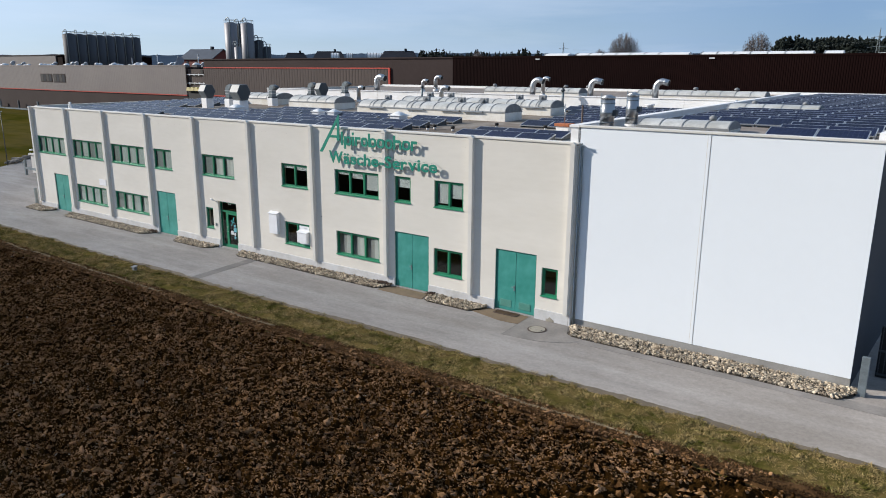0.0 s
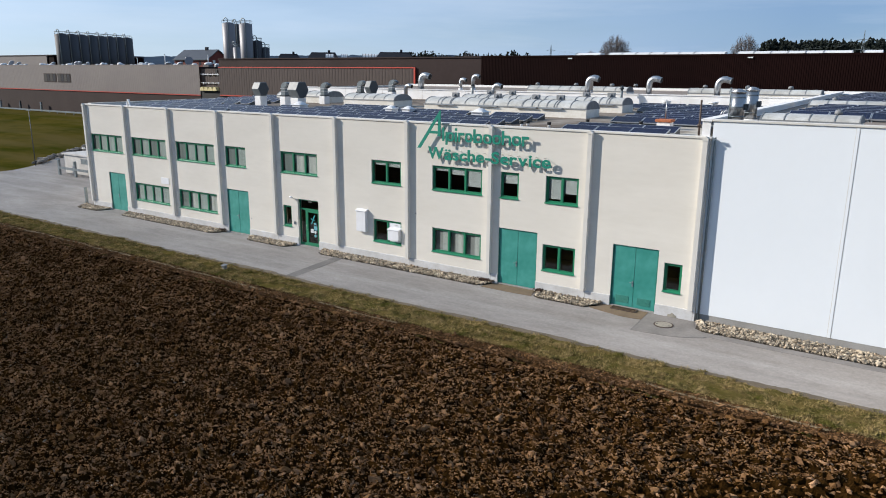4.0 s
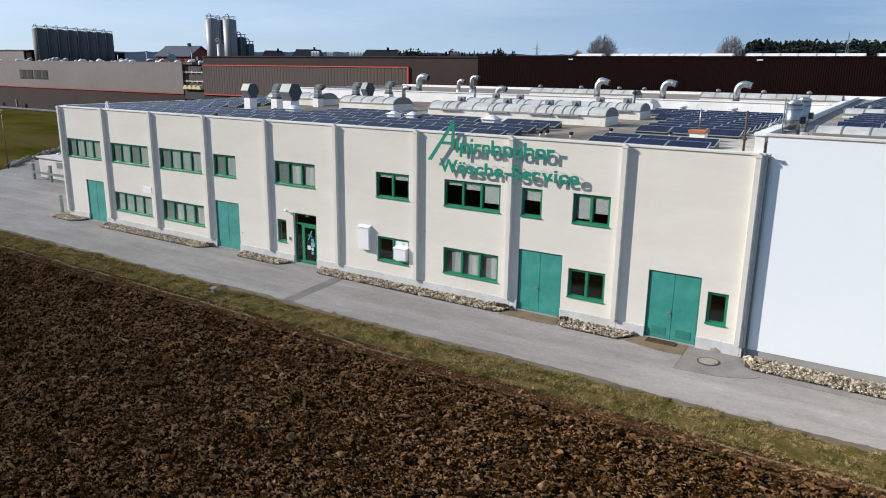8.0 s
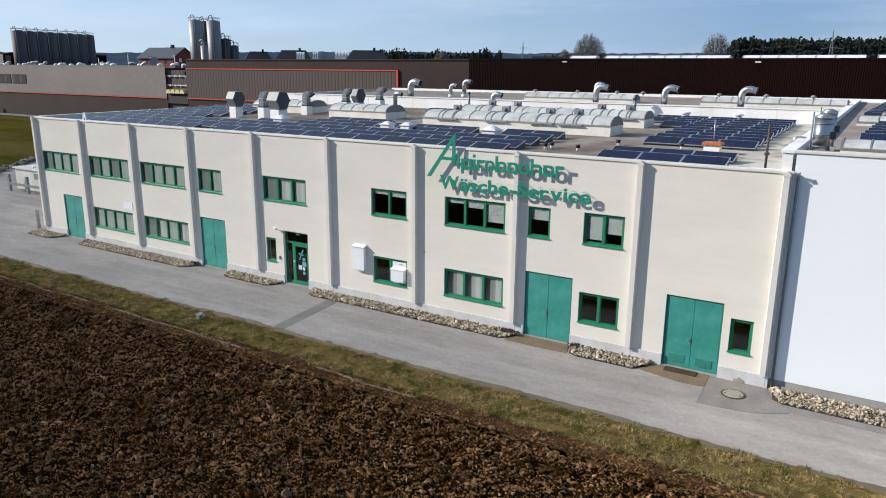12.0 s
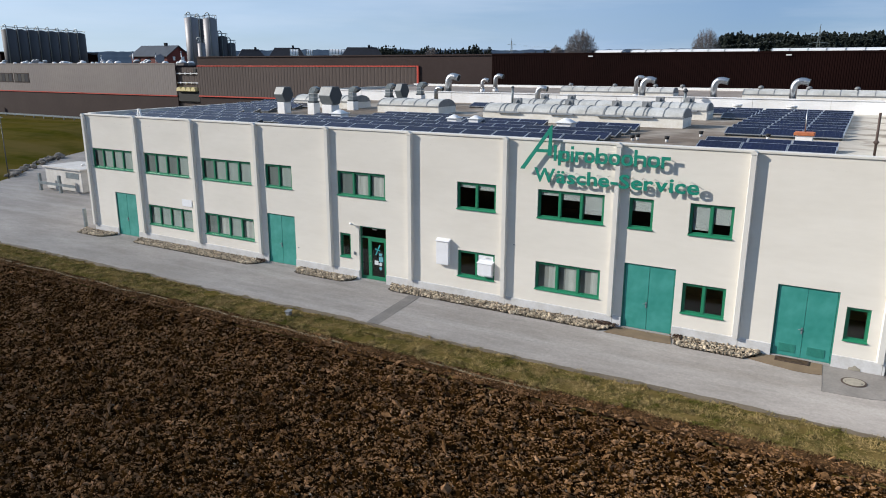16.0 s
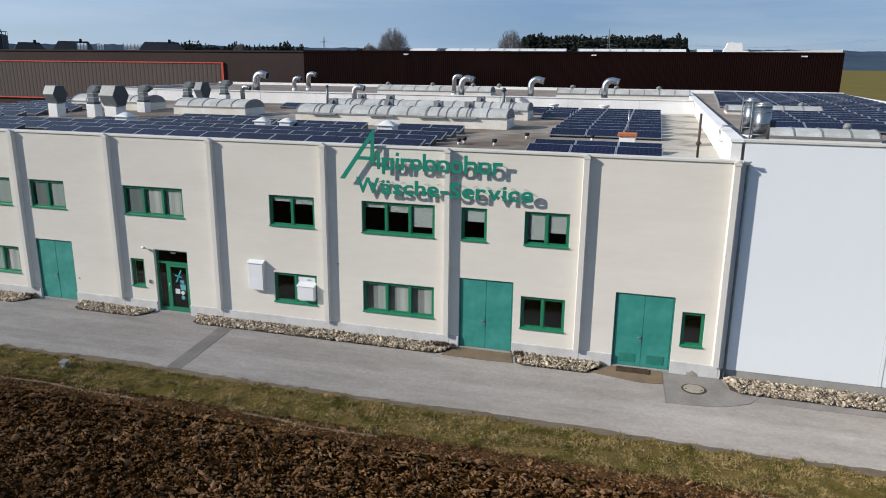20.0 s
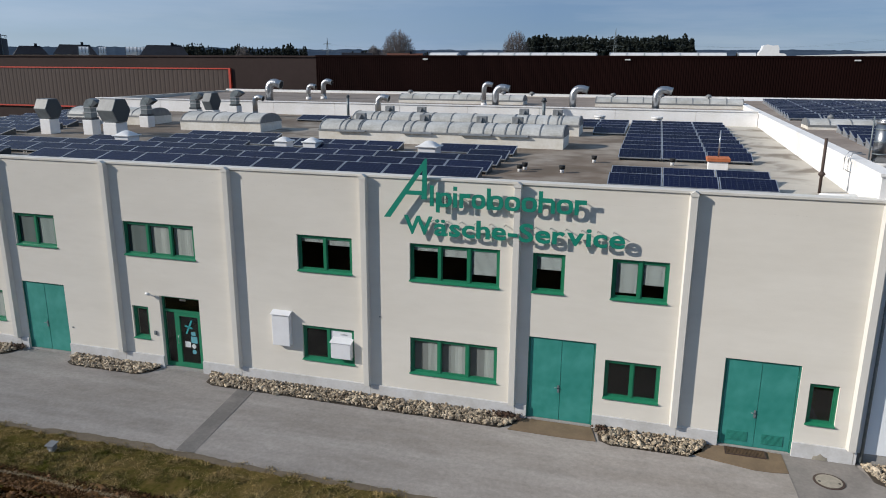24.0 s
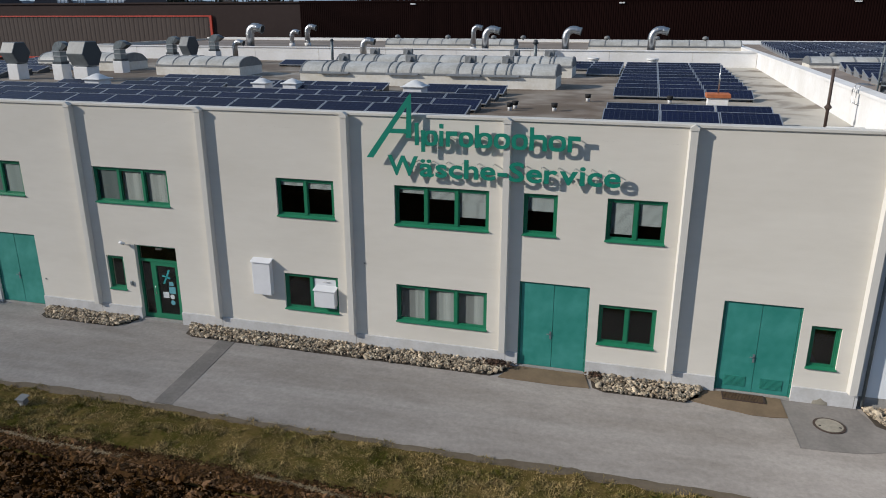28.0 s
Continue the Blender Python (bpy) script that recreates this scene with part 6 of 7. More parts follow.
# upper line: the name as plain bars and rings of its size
Z1, XH, AS = 6.68, 0.44, 0.64
x = -13.08
for kind_, w in (("l", 0.15), ("p", 0.5), ("i", 0.15), ("r", 0.34), ("s", 0.42), ("b", 0.5), ("o", 0.46), ("o", 0.46), ("h", 0.48), ("o", 0.48), ("r", 0.34)):
    t = 0.12
    if kind_ == "l":
        bar("plain_bar", [(x, Z1), (x + t, Z1), (x + t, Z1 + AS), (x, Z1 + AS)])
    elif kind_ == "i":
        bar("plain_bar", [(x, Z1), (x + t, Z1), (x + t, Z1 + XH), (x, Z1 + XH)])
        bar("plain_dot", [(x, Z1 + XH + 0.07), (x + t, Z1 + XH + 0.07), (x + t, Z1 + AS), (x, Z1 + AS)])
    elif kind_ in "pb":
        z0, z1 = (Z1 - 0.18, Z1 + XH) if kind_ == "p" else (Z1, Z1 + AS)
        bar("plain_bar", [(x, z0), (x + t, z0), (x + t, z1), (x, z1)])
        ring("plain_ring", x + 0.06, x + w, Z1, Z1 + XH, t)
    elif kind_ == "h":
        bar("plain_bar", [(x, Z1), (x + t, Z1), (x + t, Z1 + AS), (x, Z1 + AS)])
        bar("plain_bar", [(x + w - t, Z1), (x + w, Z1), (x + w, Z1 + XH - 0.1), (x + w - 0.1, Z1 + XH), (x + t, Z1 + XH), (x + t, Z1 + XH - 0.13), (x + w - t, Z1 + XH - 0.13)])
    elif kind_ == "r":
        bar("plain_bar", [(x, Z1), (x + t, Z1), (x + t, Z1 + XH - 0.13), (x + w, Z1 + XH - 0.13), (x + w, Z1 + XH), (x, Z1 + XH)])
    else:
        ring("plain_ring", x, x + w, Z1, Z1 + XH, t)
    x += w + 0.042


def letter_mesh(ch):
    cu = bpy.data.curves.new("letter", "FONT")
    cu.body, cu.size, cu.extrude, cu.offset, cu.resolution_u = ch, 1.0, 0.012, 0.024, 3
    ob = bpy.data.objects.new("letter", cu)
    scene.collection.objects.link(ob)
    bpy.context.view_layer.update()
    me = bpy.data.meshes.new_from_object(ob.evaluated_get(bpy.context.evaluated_depsgraph_get()))
    bpy.data.objects.remove(ob)
    bpy.data.curves.remove(cu)
    me.materials.clear()
    me.materials.append(M_SIGN)
    return me


# lower line, lettered
TEXT, Z2 = "W\u00e4sche-Service", 5.79
meshes = [letter_mesh(c) for c in TEXT]
spans = [(min(v.co.x for v in m.vertices), max(v.co.x for v in m.vertices)) for m in meshes]
unit = 0.76
gap = 0.035
wide = [0.84 if c == "W" else 1.0 for c in TEXT]
total = sum((b - a) * unit * w for (a, b), w in zip(spans, wide)) + gap * (len(TEXT) - 1)
sx = 6.68 / total
x = -13.92
for ch, m, (a, b), w in zip(TEXT, meshes, spans, wide):
    big = 1.06 if ch == "W" else 1.0
    m.transform(Matrix.Translation((x - a * unit * sx * w, 0, Z2)) @ Matrix.Rotation(math.pi / 2, 4, "X") @ Matrix.Diagonal((unit * sx * w, unit * big, 1, 1)))
    shared("letter", m, sign)
    x += ((b - a) * unit * w + gap) * sx
# stand-off pins to the wall
for r in range(14):
    for z in (6.2, 7.05):
        bm = bmesh.new()
        xx = -13.0 + r * (0.345 if z > 6.5 else 0.455) + (0.0 if z > 6.5 else -0.5)
        bm_tube(bm, [(xx, 0.0, z), (xx, -SY + 0.01, z)], 0.012, 6)
        part("standoff_pin", bm, M_STEEL, sign)

# ---------- boxes and fittings on the wall ----------
e = thing("vent_box", (-18.5, -0.003, 1.42), "white sheet-metal vent hood box on the wall", "vent box")
bm = bmesh.new()
bm_prism(bm, [(-0.2, 0), (0, 0), (0, 1.2), (-0.2, 1.12)], -0.33, 0.33, "x")
part("body", bm, M_BOX, e, bevel=0.012)
bm = bmesh.new()
bm_prism(bm, [(-0.24, 1.12), (0, 1.215), (0, 1.24), (-0.24, 1.145)], -0.36, 0.36, "x")
part("lid", bm, M_BOX, e)
e = thing("vent_box", (-16.29, 0.10, 1.19), "small white vent box mounted in a window panel", "vent box")
bm = bmesh.new()
bm_prism(bm, [(-0.28, 0), (0, 0), (0, 0.64), (-0.28, 0.56)], -0.36, 0.36, "x")
part("body", bm, M_BOX, e, bevel=0.012)
bm = bmesh.new()
bm_prism(bm, [(-0.31, 0.56), (0, 0.65), (0, 0.67), (-0.31, 0.58)], -0.39, 0.39, "x")
part("lid", bm, M_BOX, e)
bm = bmesh.new()
bm_tube(bm, [(-0.12, -0.01, 0.78), (-0.08, -0.04, 0.8), (0.08, -0.04, 0.8), (0.12, -0.01, 0.78)], 0.012, 6)
part("pull", bm, M_STEEL, e)
e = thing("wall_plate", (-36.1, -0.004, 2.4), "blank white sign plate on the wall", "sign")
bm = bmesh.new()
bm_box(bm, -0.42, 0.42, -0.03, 0, 0, 0.42)
part("plate", bm, M_BOX, e, bevel=0.005)
e = thing("wall_lamp", (-23.75, 0, 2.7), "white outdoor lamp on a short arm", "lamp")
bm = bmesh.new()
bm_tube(bm, [(0.12, 0, -0.08), (0.02, -0.1, 0.0), (-0.06, -0.13, 0.04)], 0.02, 8)
part("arm", bm, M_DOME, e)
bm = bmesh.new()
bm_tube(bm, [(-0.04, -0.12, 0.03), (-0.2, -0.17, 0.08)], 0.055, 10)
part("head", bm, M_DOME, e)
e = thing("door_bell", (-23.78, -0.003, 1.15), "grey intercom unit beside the entrance", "intercom")
bm = bmesh.new()
bm_box(bm, -0.05, 0.05, -0.05, 0, 0, 0.16)
part("housing", bm, M_GALV, e, bevel=0.01)
for x, z in ((-14.91, 2.78), (-27.55, 1.0), (-44.75, 4.2)):
    e = thing("wall_fitting", (x, -0.003, z), "small grey fitting on the wall", "fitting")
    bm = bmesh.new()
    bm_box(bm, -0.03, 0.03, -0.03, 0, 0, 0.05)
    part("housing", bm, M_GALV, e, bevel=0.01)
e = thing("corner_lamp", (-45.2, -0.15, 4.2), "small white lamp on the corner of the wall", "lamp")
bm = bmesh.new()
bm_tube(bm, [(0, 0, 0), (-0.25, -0.05, 0.06)], 0.025, 8)
part("arm", bm, M_DOME, e)
bm = bmesh.new()
bm_tube(bm, [(-0.22, -0.05, 0.05), (-0.42, -0.08, 0.02)], 0.07, 10)
part("head", bm, M_DOME, e)
# low smear of mortar against the plinth
e = thing("mortar_smear", (-1.42, -0.052, -0.105), "low beige smear of mortar on the plinth", "mortar")
bm = bmesh.new()
bmesh.ops.create_icosphere(bm, subdivisions=2, radius=1)
for v in bm.verts:
    v.co = Vector((v.co.x * 0.21, v.co.y * 0.022, max(0, v.co.z) * 0.17 * (1 + 0.2 * math.sin(7 * v.co.x + 1))))
part("smear", bm, M_COVER, e)
# ground floodlight on the verge
M_LAMPGREY = mat("grey_painted_metal", (0.16, 0.17, 0.18), 0.5, scale=8)
e = thing("ground_floodlight", (-22.8, -6.05, -0.16), "small grey floodlight on the grass verge", "floodlight")
bm = bmesh.new()
bm_cyl(bm, 0, 0, 0, 0.14, 0.1, 10)
part("foot", bm, M_CONCRETE, e)
bm = bmesh.new()
bm_box(bm, -0.12, 0.12, -0.09, 0.09, 0.1, 0.24)
part("housing", bm, M_LAMPGREY, e, bevel=0.02)
bm = bmesh.new()
bm_prism(bm, [(-0.13, 0.24), (0.13, 0.29), (0.13, 0.31), (-0.13, 0.26)], -0.14, 0.14, "x")
part("visor", bm, M_LAMPGREY, e)

# ---------- things round the yard ----------
def post(x, y, h, w, d, label):
    e = thing("guard_post", (x, y, -0.125), label, "post", "yard guard posts")
    bm = bmesh.new()
    bm_box(bm, -w, w, -d, d, 0, h)
    part("post", bm, M_GALV, e, bevel=0.01)
    return e


post(-46.9, 0.35, 1.25, 0.09, 0.09, "grey steel guard post at the building corner")
post(10.2, -0.33, 1.38, 0.12, 0.08, "grey steel gate post beside the white hall")
M_CONTAINER = mat("weathered_white_sheet", (0.58, 0.565, 0.54), 0.6, color2=(0.42, 0.40, 0.37), scale=0.8, fine=6, mix=0.5)
e = thing("storage_box", (-61.6, 9.7, -0.125), "low white storage container in the yard", "container")
bm = bmesh.new()
bm_box(bm, -2.6, 2.6, -1.6, 1.6, 0.1, 1.95)
part("body", bm, M_CONTAINER, e, bevel=0.03)
bm = bmesh.new()
bm_box(bm, -2.75, 2.75, -1.75, 1.75, 1.95, 2.08)
part("lid", bm, M_CONTAINER, e)
bm = bmesh.new()
bm_box(bm, 0.4, 2.2, -1.625, -1.602, 1.2, 1.7)
part("grille", bm, M_GALV, e)
bm = bmesh.new()
bm_box(bm, -2.5, 2.5, -1.5, 1.5, 0, 0.1)
part("skid", bm, M_CONCRETE, e)
e = thing("guard_rail", (-62.3, 7.4, -0.125), "grey steel guard rail on posts in front of the container", "guard rail")
for x in (-1.7, 1.2):
    bm = bmesh.new()
    bm_box(bm, x - 0.12, x + 0.12, -0.1, 0.1, 0, 1.5)
    part("post", bm, M_GALV, e)
bm = bmesh.new()
bm_box(bm, -1.7, 3.6, -0.16, -0.1, 0.62, 0.85)
part("rail", bm, M_GALV, e)
# boulders edging the meadow
M_BOULDER = mat("dull_boulders", (0.24, 0.215, 0.185), 0.9, color2=(0.10, 0.088, 0.072), scale=2, fine=9, mix=0.5, island=0.6)
k = 85
ts = RNG.random(k)
ry_ = 9.6 + 13 * ts
rx_ = np.interp(ry_, YARD_Y, YARD_X) + RNG.normal(-0.2, 0.45, k)
rs = RNG.lognormal(-1.45, 0.35, k)
tagged(new("edge_boulders", scatter("edge_boulders", LUMP_CO, LUMP_F, np.stack([rx_, ry_, rs * 0.25], 1), np.stack([rs, rs * 0.8, rs * 0.6], 1), [M_BOULDER], 44, tilt=0.5)), "grey boulders edging the yard and the meadow", "boulders", kind="stuff")
e = thing("street_lamp", (-72.9, 9.5, -0.2), "slim grey street lamp beside the yard", "street lamp")
bm = bmesh.new()
bm_cyl(bm, 0, 0, 0, 5.9, 0.05, 10, 0.03)
part("pole", bm, M_DUCTDARK, e)
bm = bmesh.new()
bm_box(bm, -0.3, 0.3, -0.1, 0.1, 5.9, 5.98)
part("lamp_head", bm, M_GALV, e, bevel=0.02)
# shaded side yard: dark gate and stacked crates
e = thing("steel_gate", (12.6, 1.6, -0.125), "dark steel sliding gate in the shade", "gate")
bm = bmesh.new()
for z in (0.15, 1.0, 1.9):
    bm_box(bm, -2.2, 4.0, -0.03, 0.03, z, z + 0.06)
part("gate_frame", bm, M_DUCTDARK, e)
bm = bmesh.new()
bm_box(bm, -2.2, 4.0, 0.04, 0.07, 0.05, 1.95)
part("gate_sheet", bm, M_BLACK, e, "black sheet behind the bars")
for q in range(40):
    bm = bmesh.new()
    bm_box(bm, -2.15 + q * 0.155, -2.12 + q * 0.155, -0.015, 0.015, 0.2, 1.9)
    part("bar", bm, M_DUCTDARK, e)
e = thing("crate_stack", (11.6, 3.2, -0.125), "blue-grey slatted crate standing in the shade", "crate")
for q in range(6):
    bm = bmesh.new()
    bm_box(bm, -0.5, 0.5, -0.4, 0.4, 0.1 + q * 0.2, 0.25 + q * 0.2)
    part("slat", bm, M_GALV, e)
bm = bmesh.new()
for sx_ in (-0.46, 0.42):
    bm_box(bm, sx_, sx_ + 0.06, -0.38, 0.38, 0, 1.3)
part("uprights", bm, M_DUCTDARK, e)

# ---------- big halls behind ----------
HY = 49.0


def ribbed(bm, x0, x1, z0, z1, period, depth, y=HY, mi=0):
    """Trapezoidal sheeting along x."""
    n = int(round((x1 - x0) / period))
    p = (x1 - x0) / n
    pts = []
    for q in range(n):
        a = x0 + q * p
        pts += [(a, y), (a + p * 0.58, y), (a + p * 0.68, y + depth), (a + p * 0.9, y + depth)]
    pts.append((x1, y))
    lo, hi = [bm.verts.new((u, w, z0)) for u, w in pts], [bm.verts.new((u, w, z1)) for u, w in pts]
    for q in range(len(pts) - 1):
        bm.faces.new((lo[q], lo[q + 1], hi[q + 1], hi[q])).material_index = mi


hall = thing("dark_warehouse", (0, HY, 0), "long dark brown ribbed-sheet warehouse", "building")
hall.matrix_basis = Matrix.Identity(4)
bm = bmesh.new()
ribbed(bm, -41.0, 12.5, -0.3, 11.75, 0.21, 0.025)
part("ribbed_wall", bm, M_HALL_DARK, hall, "dark brown vertically ribbed sheeting")
bm = bmesh.new()
bm_box(bm, -41.0, 12.6, HY - 0.05, HY + 0.15, 11.75, 11.95)
part("eaves_trim", bm, M_HALL_DARK, hall)
bm = bmesh.new()
bm_prism(bm, [(12.5, HY), (12.62, HY), (12.62, HY + 70), (12.5, HY + 70)], -0.3, 11.95, "z")
part("end_wall", bm, M_HALL_DARK, hall)
bm = bmesh.new()
bm_box(bm, -41.0, 12.5, HY + 0.2, HY + 70, 11.3, 11.6)
part("roof", bm, M_ROOF, hall)
for x0, x1 in ((-29.4, -26.4), (-25.4, -12.6), (-11.4, -0.9), (0.0, 1.6)):
    bm = bmesh.new()
    bm_prism(bm, [(HY + 2.0, 11.6), (HY + 3.8, 11.6), (HY + 3.6, 12.12), (HY + 2.9, 12.27), (HY + 2.2, 12.12)], x0, x1, "x")
    rl = part("ridge_rooflight", bm, M_DOME, hall, "white strip rooflight")
    for q in range(int((x1 - x0) / 1.6)):
        bm = bmesh.new()
        bm_prism(bm, [(HY + 1.95, 11.6), (HY + 3.85, 11.6), (HY + 3.63, 12.15), (HY + 2.9, 12.31), (HY + 2.17, 12.15)], x0 + q * 1.6, x0 + q * 1.6 + 0.07, "x")
        part("rib", bm, M_VRIB, rl)
bm = bmesh.new()
bm_prism(bm, [(4.6, 11.6), (12.5, 11.6), (12.5, 12.22), (4.6, 11.98)], HY + 0.3, HY + 0.6, "y")
part("parapet_flashing", bm, M_DOME, hall)
for x in (-29.3, -9.8, 9.1):
    bm = bmesh.new()
    bm_box(bm, x, x + 0.5, HY - 0.12, HY, 11.53, 11.64)
    part("wall_light", bm, M_DOME, hall)
e = thing("roof_cooler", (5.3, HY + 22, 11.6), "white wrapped unit on the far roof", "roof unit")
bm = bmesh.new()
bm_prism(bm, [(-1.4, 0), (1.7, 0), (1.75, 0.55), (1.45, 0.95), (0.85, 1.0), (0.8, 1.6), (0.62, 1.88), (0.1, 1.82), (-0.45, 1.95), (-0.85, 1.85), (-1.0, 1.35), (-1.25, 1.05), (-1.2, 0.5)], -1, 1, "y")
part("unit", bm, M_DOME, e)

mid = thing("brown_warehouse", (0, HY, 0), "grey-brown ribbed warehouse with a red frame line", "building")
mid.matrix_basis = Matrix.Identity(4)
bm = bmesh.new()
bm_box(bm, -91.0, -41.02, HY + 0.12, HY + 60, -0.3, 11.75)
part("upper_wall", bm, M_HALL_MID, mid, "plain umber wall band")
bm = bmesh.new()
ribbed(bm, -91.0, -51.4, 6.15, 10.45, 0.57, 0.02, HY - 0.02)
part("ribbed_wall", bm, M_HALL_RIB, mid, "grey-brown ribbed sheeting")
for box in ((-91.0, -51.15, 10.45, 10.58), (-51.4, -51.15, 6.15, 10.45), (-91.0, -51.15, 6.0, 6.15)):
    bm = bmesh.new()
    bm_box(bm, box[0], box[1], HY - 0.1, HY + 0.1, box[2], box[3])
    part("red_line", bm, M_RED, mid, "red frame line")
bm = bmesh.new()
bm_box(bm, -91.0, -41.02, HY - 0.02, HY + 0.1, 11.75, 11.9)
part("eaves_trim", bm, M_HALL_MID, mid)

low = thing("taupe_warehouse", (0, HY, 0), "taupe warehouse with a red stripe and dark base", "building")
low.matrix_basis = Matrix.Identity(4)
bm = bmesh.new()
ribbed(bm, -230.0, -96.0, 6.05, 10.75, 0.57, 0.012)
part("ribbed_wall", bm, M_HALL_GREY, low, "taupe ribbed sheeting")
bm = bmesh.new()
bm_box(bm, -230.0, -96.0, HY + 0.08, HY + 60, -0.3, 10.6)
part("base_wall", bm, M_HALL_MID, low, "dark base wall")
bm = bmesh.new()
bm_box(bm, -230.0, -96.0, HY - 0.06, HY + 0.06, 5.9, 6.03)
part("red_line", bm, M_RED, low, "red stripe")
bm = bmesh.new()
bm_box(bm, -230.0, -96.0, HY - 0.03, HY + 0.2, 10.75, 10.95)
part("eaves_trim", bm, M_HALL_GREY, low)
for x in (-143.6, -138.3):
    bm = bmesh.new()
    bm_box(bm, x - 2.4, x + 2.4, HY - 0.05, HY + 0.02, 7.55, 9.25)
    wdw = part("window", bm, M_HALL_MID, low, "dark ribbon window")
    for q in range(4):
        bm = bmesh.new()
        bm_box(bm, x - 2.2 + q * 1.12, x - 1.2 + q * 1.12, HY - 0.07, HY - 0.055, 7.7, 9.1)
        part("pane", bm, M_SLATE if q % 2 else M_BLACK, wdw)
for q in range(84):
    x, y = -226 + q * 1.53 + RNG.normal(0, 0.5), HY + 3 + RNG.random() * 24
    s_ = RNG.uniform(0.34, 0.72)
    lid = RNG.random() < 0.3
    e = thing("roof_dome", (x, y, 10.6), "white dome rooflight standing open on the far warehouse roof" if lid else "white dome rooflight on the far warehouse roof", "skylight", "far roof domes", rz=RNG.uniform(-20, 20))
    bm = bmesh.new()
    bm_box(bm, -s_, s_, -s_ * 0.9, s_ * 0.9, 0, 0.42)
    part("kerb", bm, M_HALL_GREY if q % 3 == 0 else M_VAULTEND, e)
    bm = bmesh.new()
    bm_tube(bm, [(0, 0, 0), (0, 0, 0.1), (0, 0, 0.3), (0, 0, 0.4)], 1, 10, True, [s_ * 1.05, s_ * 1.05, s_ * 0.78, s_ * 0.2])
    if lid:
        bmesh.ops.rotate(bm, verts=bm.verts, cent=(-s_, 0, 0), matrix=Matrix.Rotation(-RNG.uniform(0.3, 0.9), 3, "Y"))
    part("dome", bm, M_DOME, e, loc=(0, 0, 0.42))
for x, y, h in ((-120.7, 60, 2.3), (-118.2, 63, 2.0), (-107.5, 60, 2.2), (-133, 62, 1.7)):
    e = thing("roof_mast", (x, y, 10.6), "thin pale mast on the far warehouse roof", "mast", "far roof masts")
    bm = bmesh.new()
    bm_cyl(bm, 0, 0, 0, h, 0.07, 6)
    part("pole", bm, M_DOME, e)
    bm = bmesh.new()
    bm_cyl(bm, 0, 0, h, h + 0.2, 0.16, 8, 0.1)
    part("cap", bm, M_GALV, e)
e = thing("satellite_dish", (-113.2, 60, 10.6), "large grey dish aerial on the far warehouse roof", "dish aerial", rz=35)
bm = bmesh.new()
bm_cyl(bm, 0, 0, 0, 1.05, 0.1, 8)
part("mast", bm, M_GALV, e)
bm = bmesh.new()
bm_tube(bm, [(0, 0.2, 1.1), (0, 0.08, 1.14), (0, -0.1, 1.2)], 1, 18, True, [0.2, 0.6, 0.82])
part("dish", bm, M_SILO, e)
# gap between the warehouses: rails and a yellow canopy
e = thing("dock_canopy", (-93.5, HY + 0.2, 0), "open dock bay with white rails and a yellow canopy", "dock")
bm = bmesh.new()
ribbed(bm, -2.5, 2.5, -0.3, 10.3, 0.57, 0.02, 0.25)
part("back_panel", bm, M_HALL_RIB, e)
bm = bmesh.new()
bm_box(bm, -2.5, 2.5, 0.3, 3.0, 10.0, 10.3)
part("roof", bm, M_HALL_MID, e)
bm = bmesh.new()
bm_box(bm, 1.1, 1.75, 0.12, 0.24, 9.45, 10.15)
part("vent", bm, M_BLACK, e)
for z in (7.95, 9.35):
    bm = bmesh.new()
    bm_box(bm, -2.5, 2.5, 0, 0.1, z, z + 0.1)
    part("rail", bm, M_DOME, e)
    for q in range(4):
        bm = bmesh.new()
        bm_box(bm, -1.9 + q * 1.25, -1.82 + q * 1.25, 0.02, 0.14, z - 0.16, z + 0.2)
        part("rail_bracket", bm, M_DOME, e)
M_YELLOW = mat("yellow_canvas", (0.62, 0.53, 0.27), 0.7, color2=(0.5, 0.42, 0.2), scale=2)
for q in range(4):
    c = -1.75 + q * 1.08
    arc = [(c + 0.52 * math.cos(a), 6.75 + 0.62 * math.sin(a)) for a in (math.pi * k_ / 8 for k_ in range(9))]
    bm = bmesh.new()
    bm_prism(bm, arc, -0.5, 0.2, "y")
    part("canopy", bm, M_YELLOW, e)
bm = bmesh.new()
bm_box(bm, -2.4, 2.4, -0.1, 0.2, 5.2, 6.72)
part("dock_opening", bm, M_BLACK, e)
# dock posts and guard rail at the base of the taupe hall
for q in range(6):
    e = thing("dock_post", (-190 + q * 8.6, HY - 0.8, 1.3), "grey and black dock bollard at the warehouse base", "bollard", "dock bollards")
    bm = bmesh.new()
    bm_box(bm, -0.16, 0.16, -0.16, 0.16, 0, 2.2)
    part("post", bm, M_GALV if q % 2 else M_DUCTDARK, e)
e = thing("guard_rail", (-150, HY - 2.5, 1.3), "long grey guard rail along the warehouse base", "guard rail")
bm = bmesh.new()
bm_box(bm, -70, 55, -0.05, 0.05, 0.5, 0.8)
part("rail", bm, M_GALV, e)
for q in range(42):
    bm = bmesh.new()
    bm_box(bm, -69 + q * 3, -68.85 + q * 3, 0.06, 0.2, 0, 0.8)
    part("post", bm, M_GALV, e)


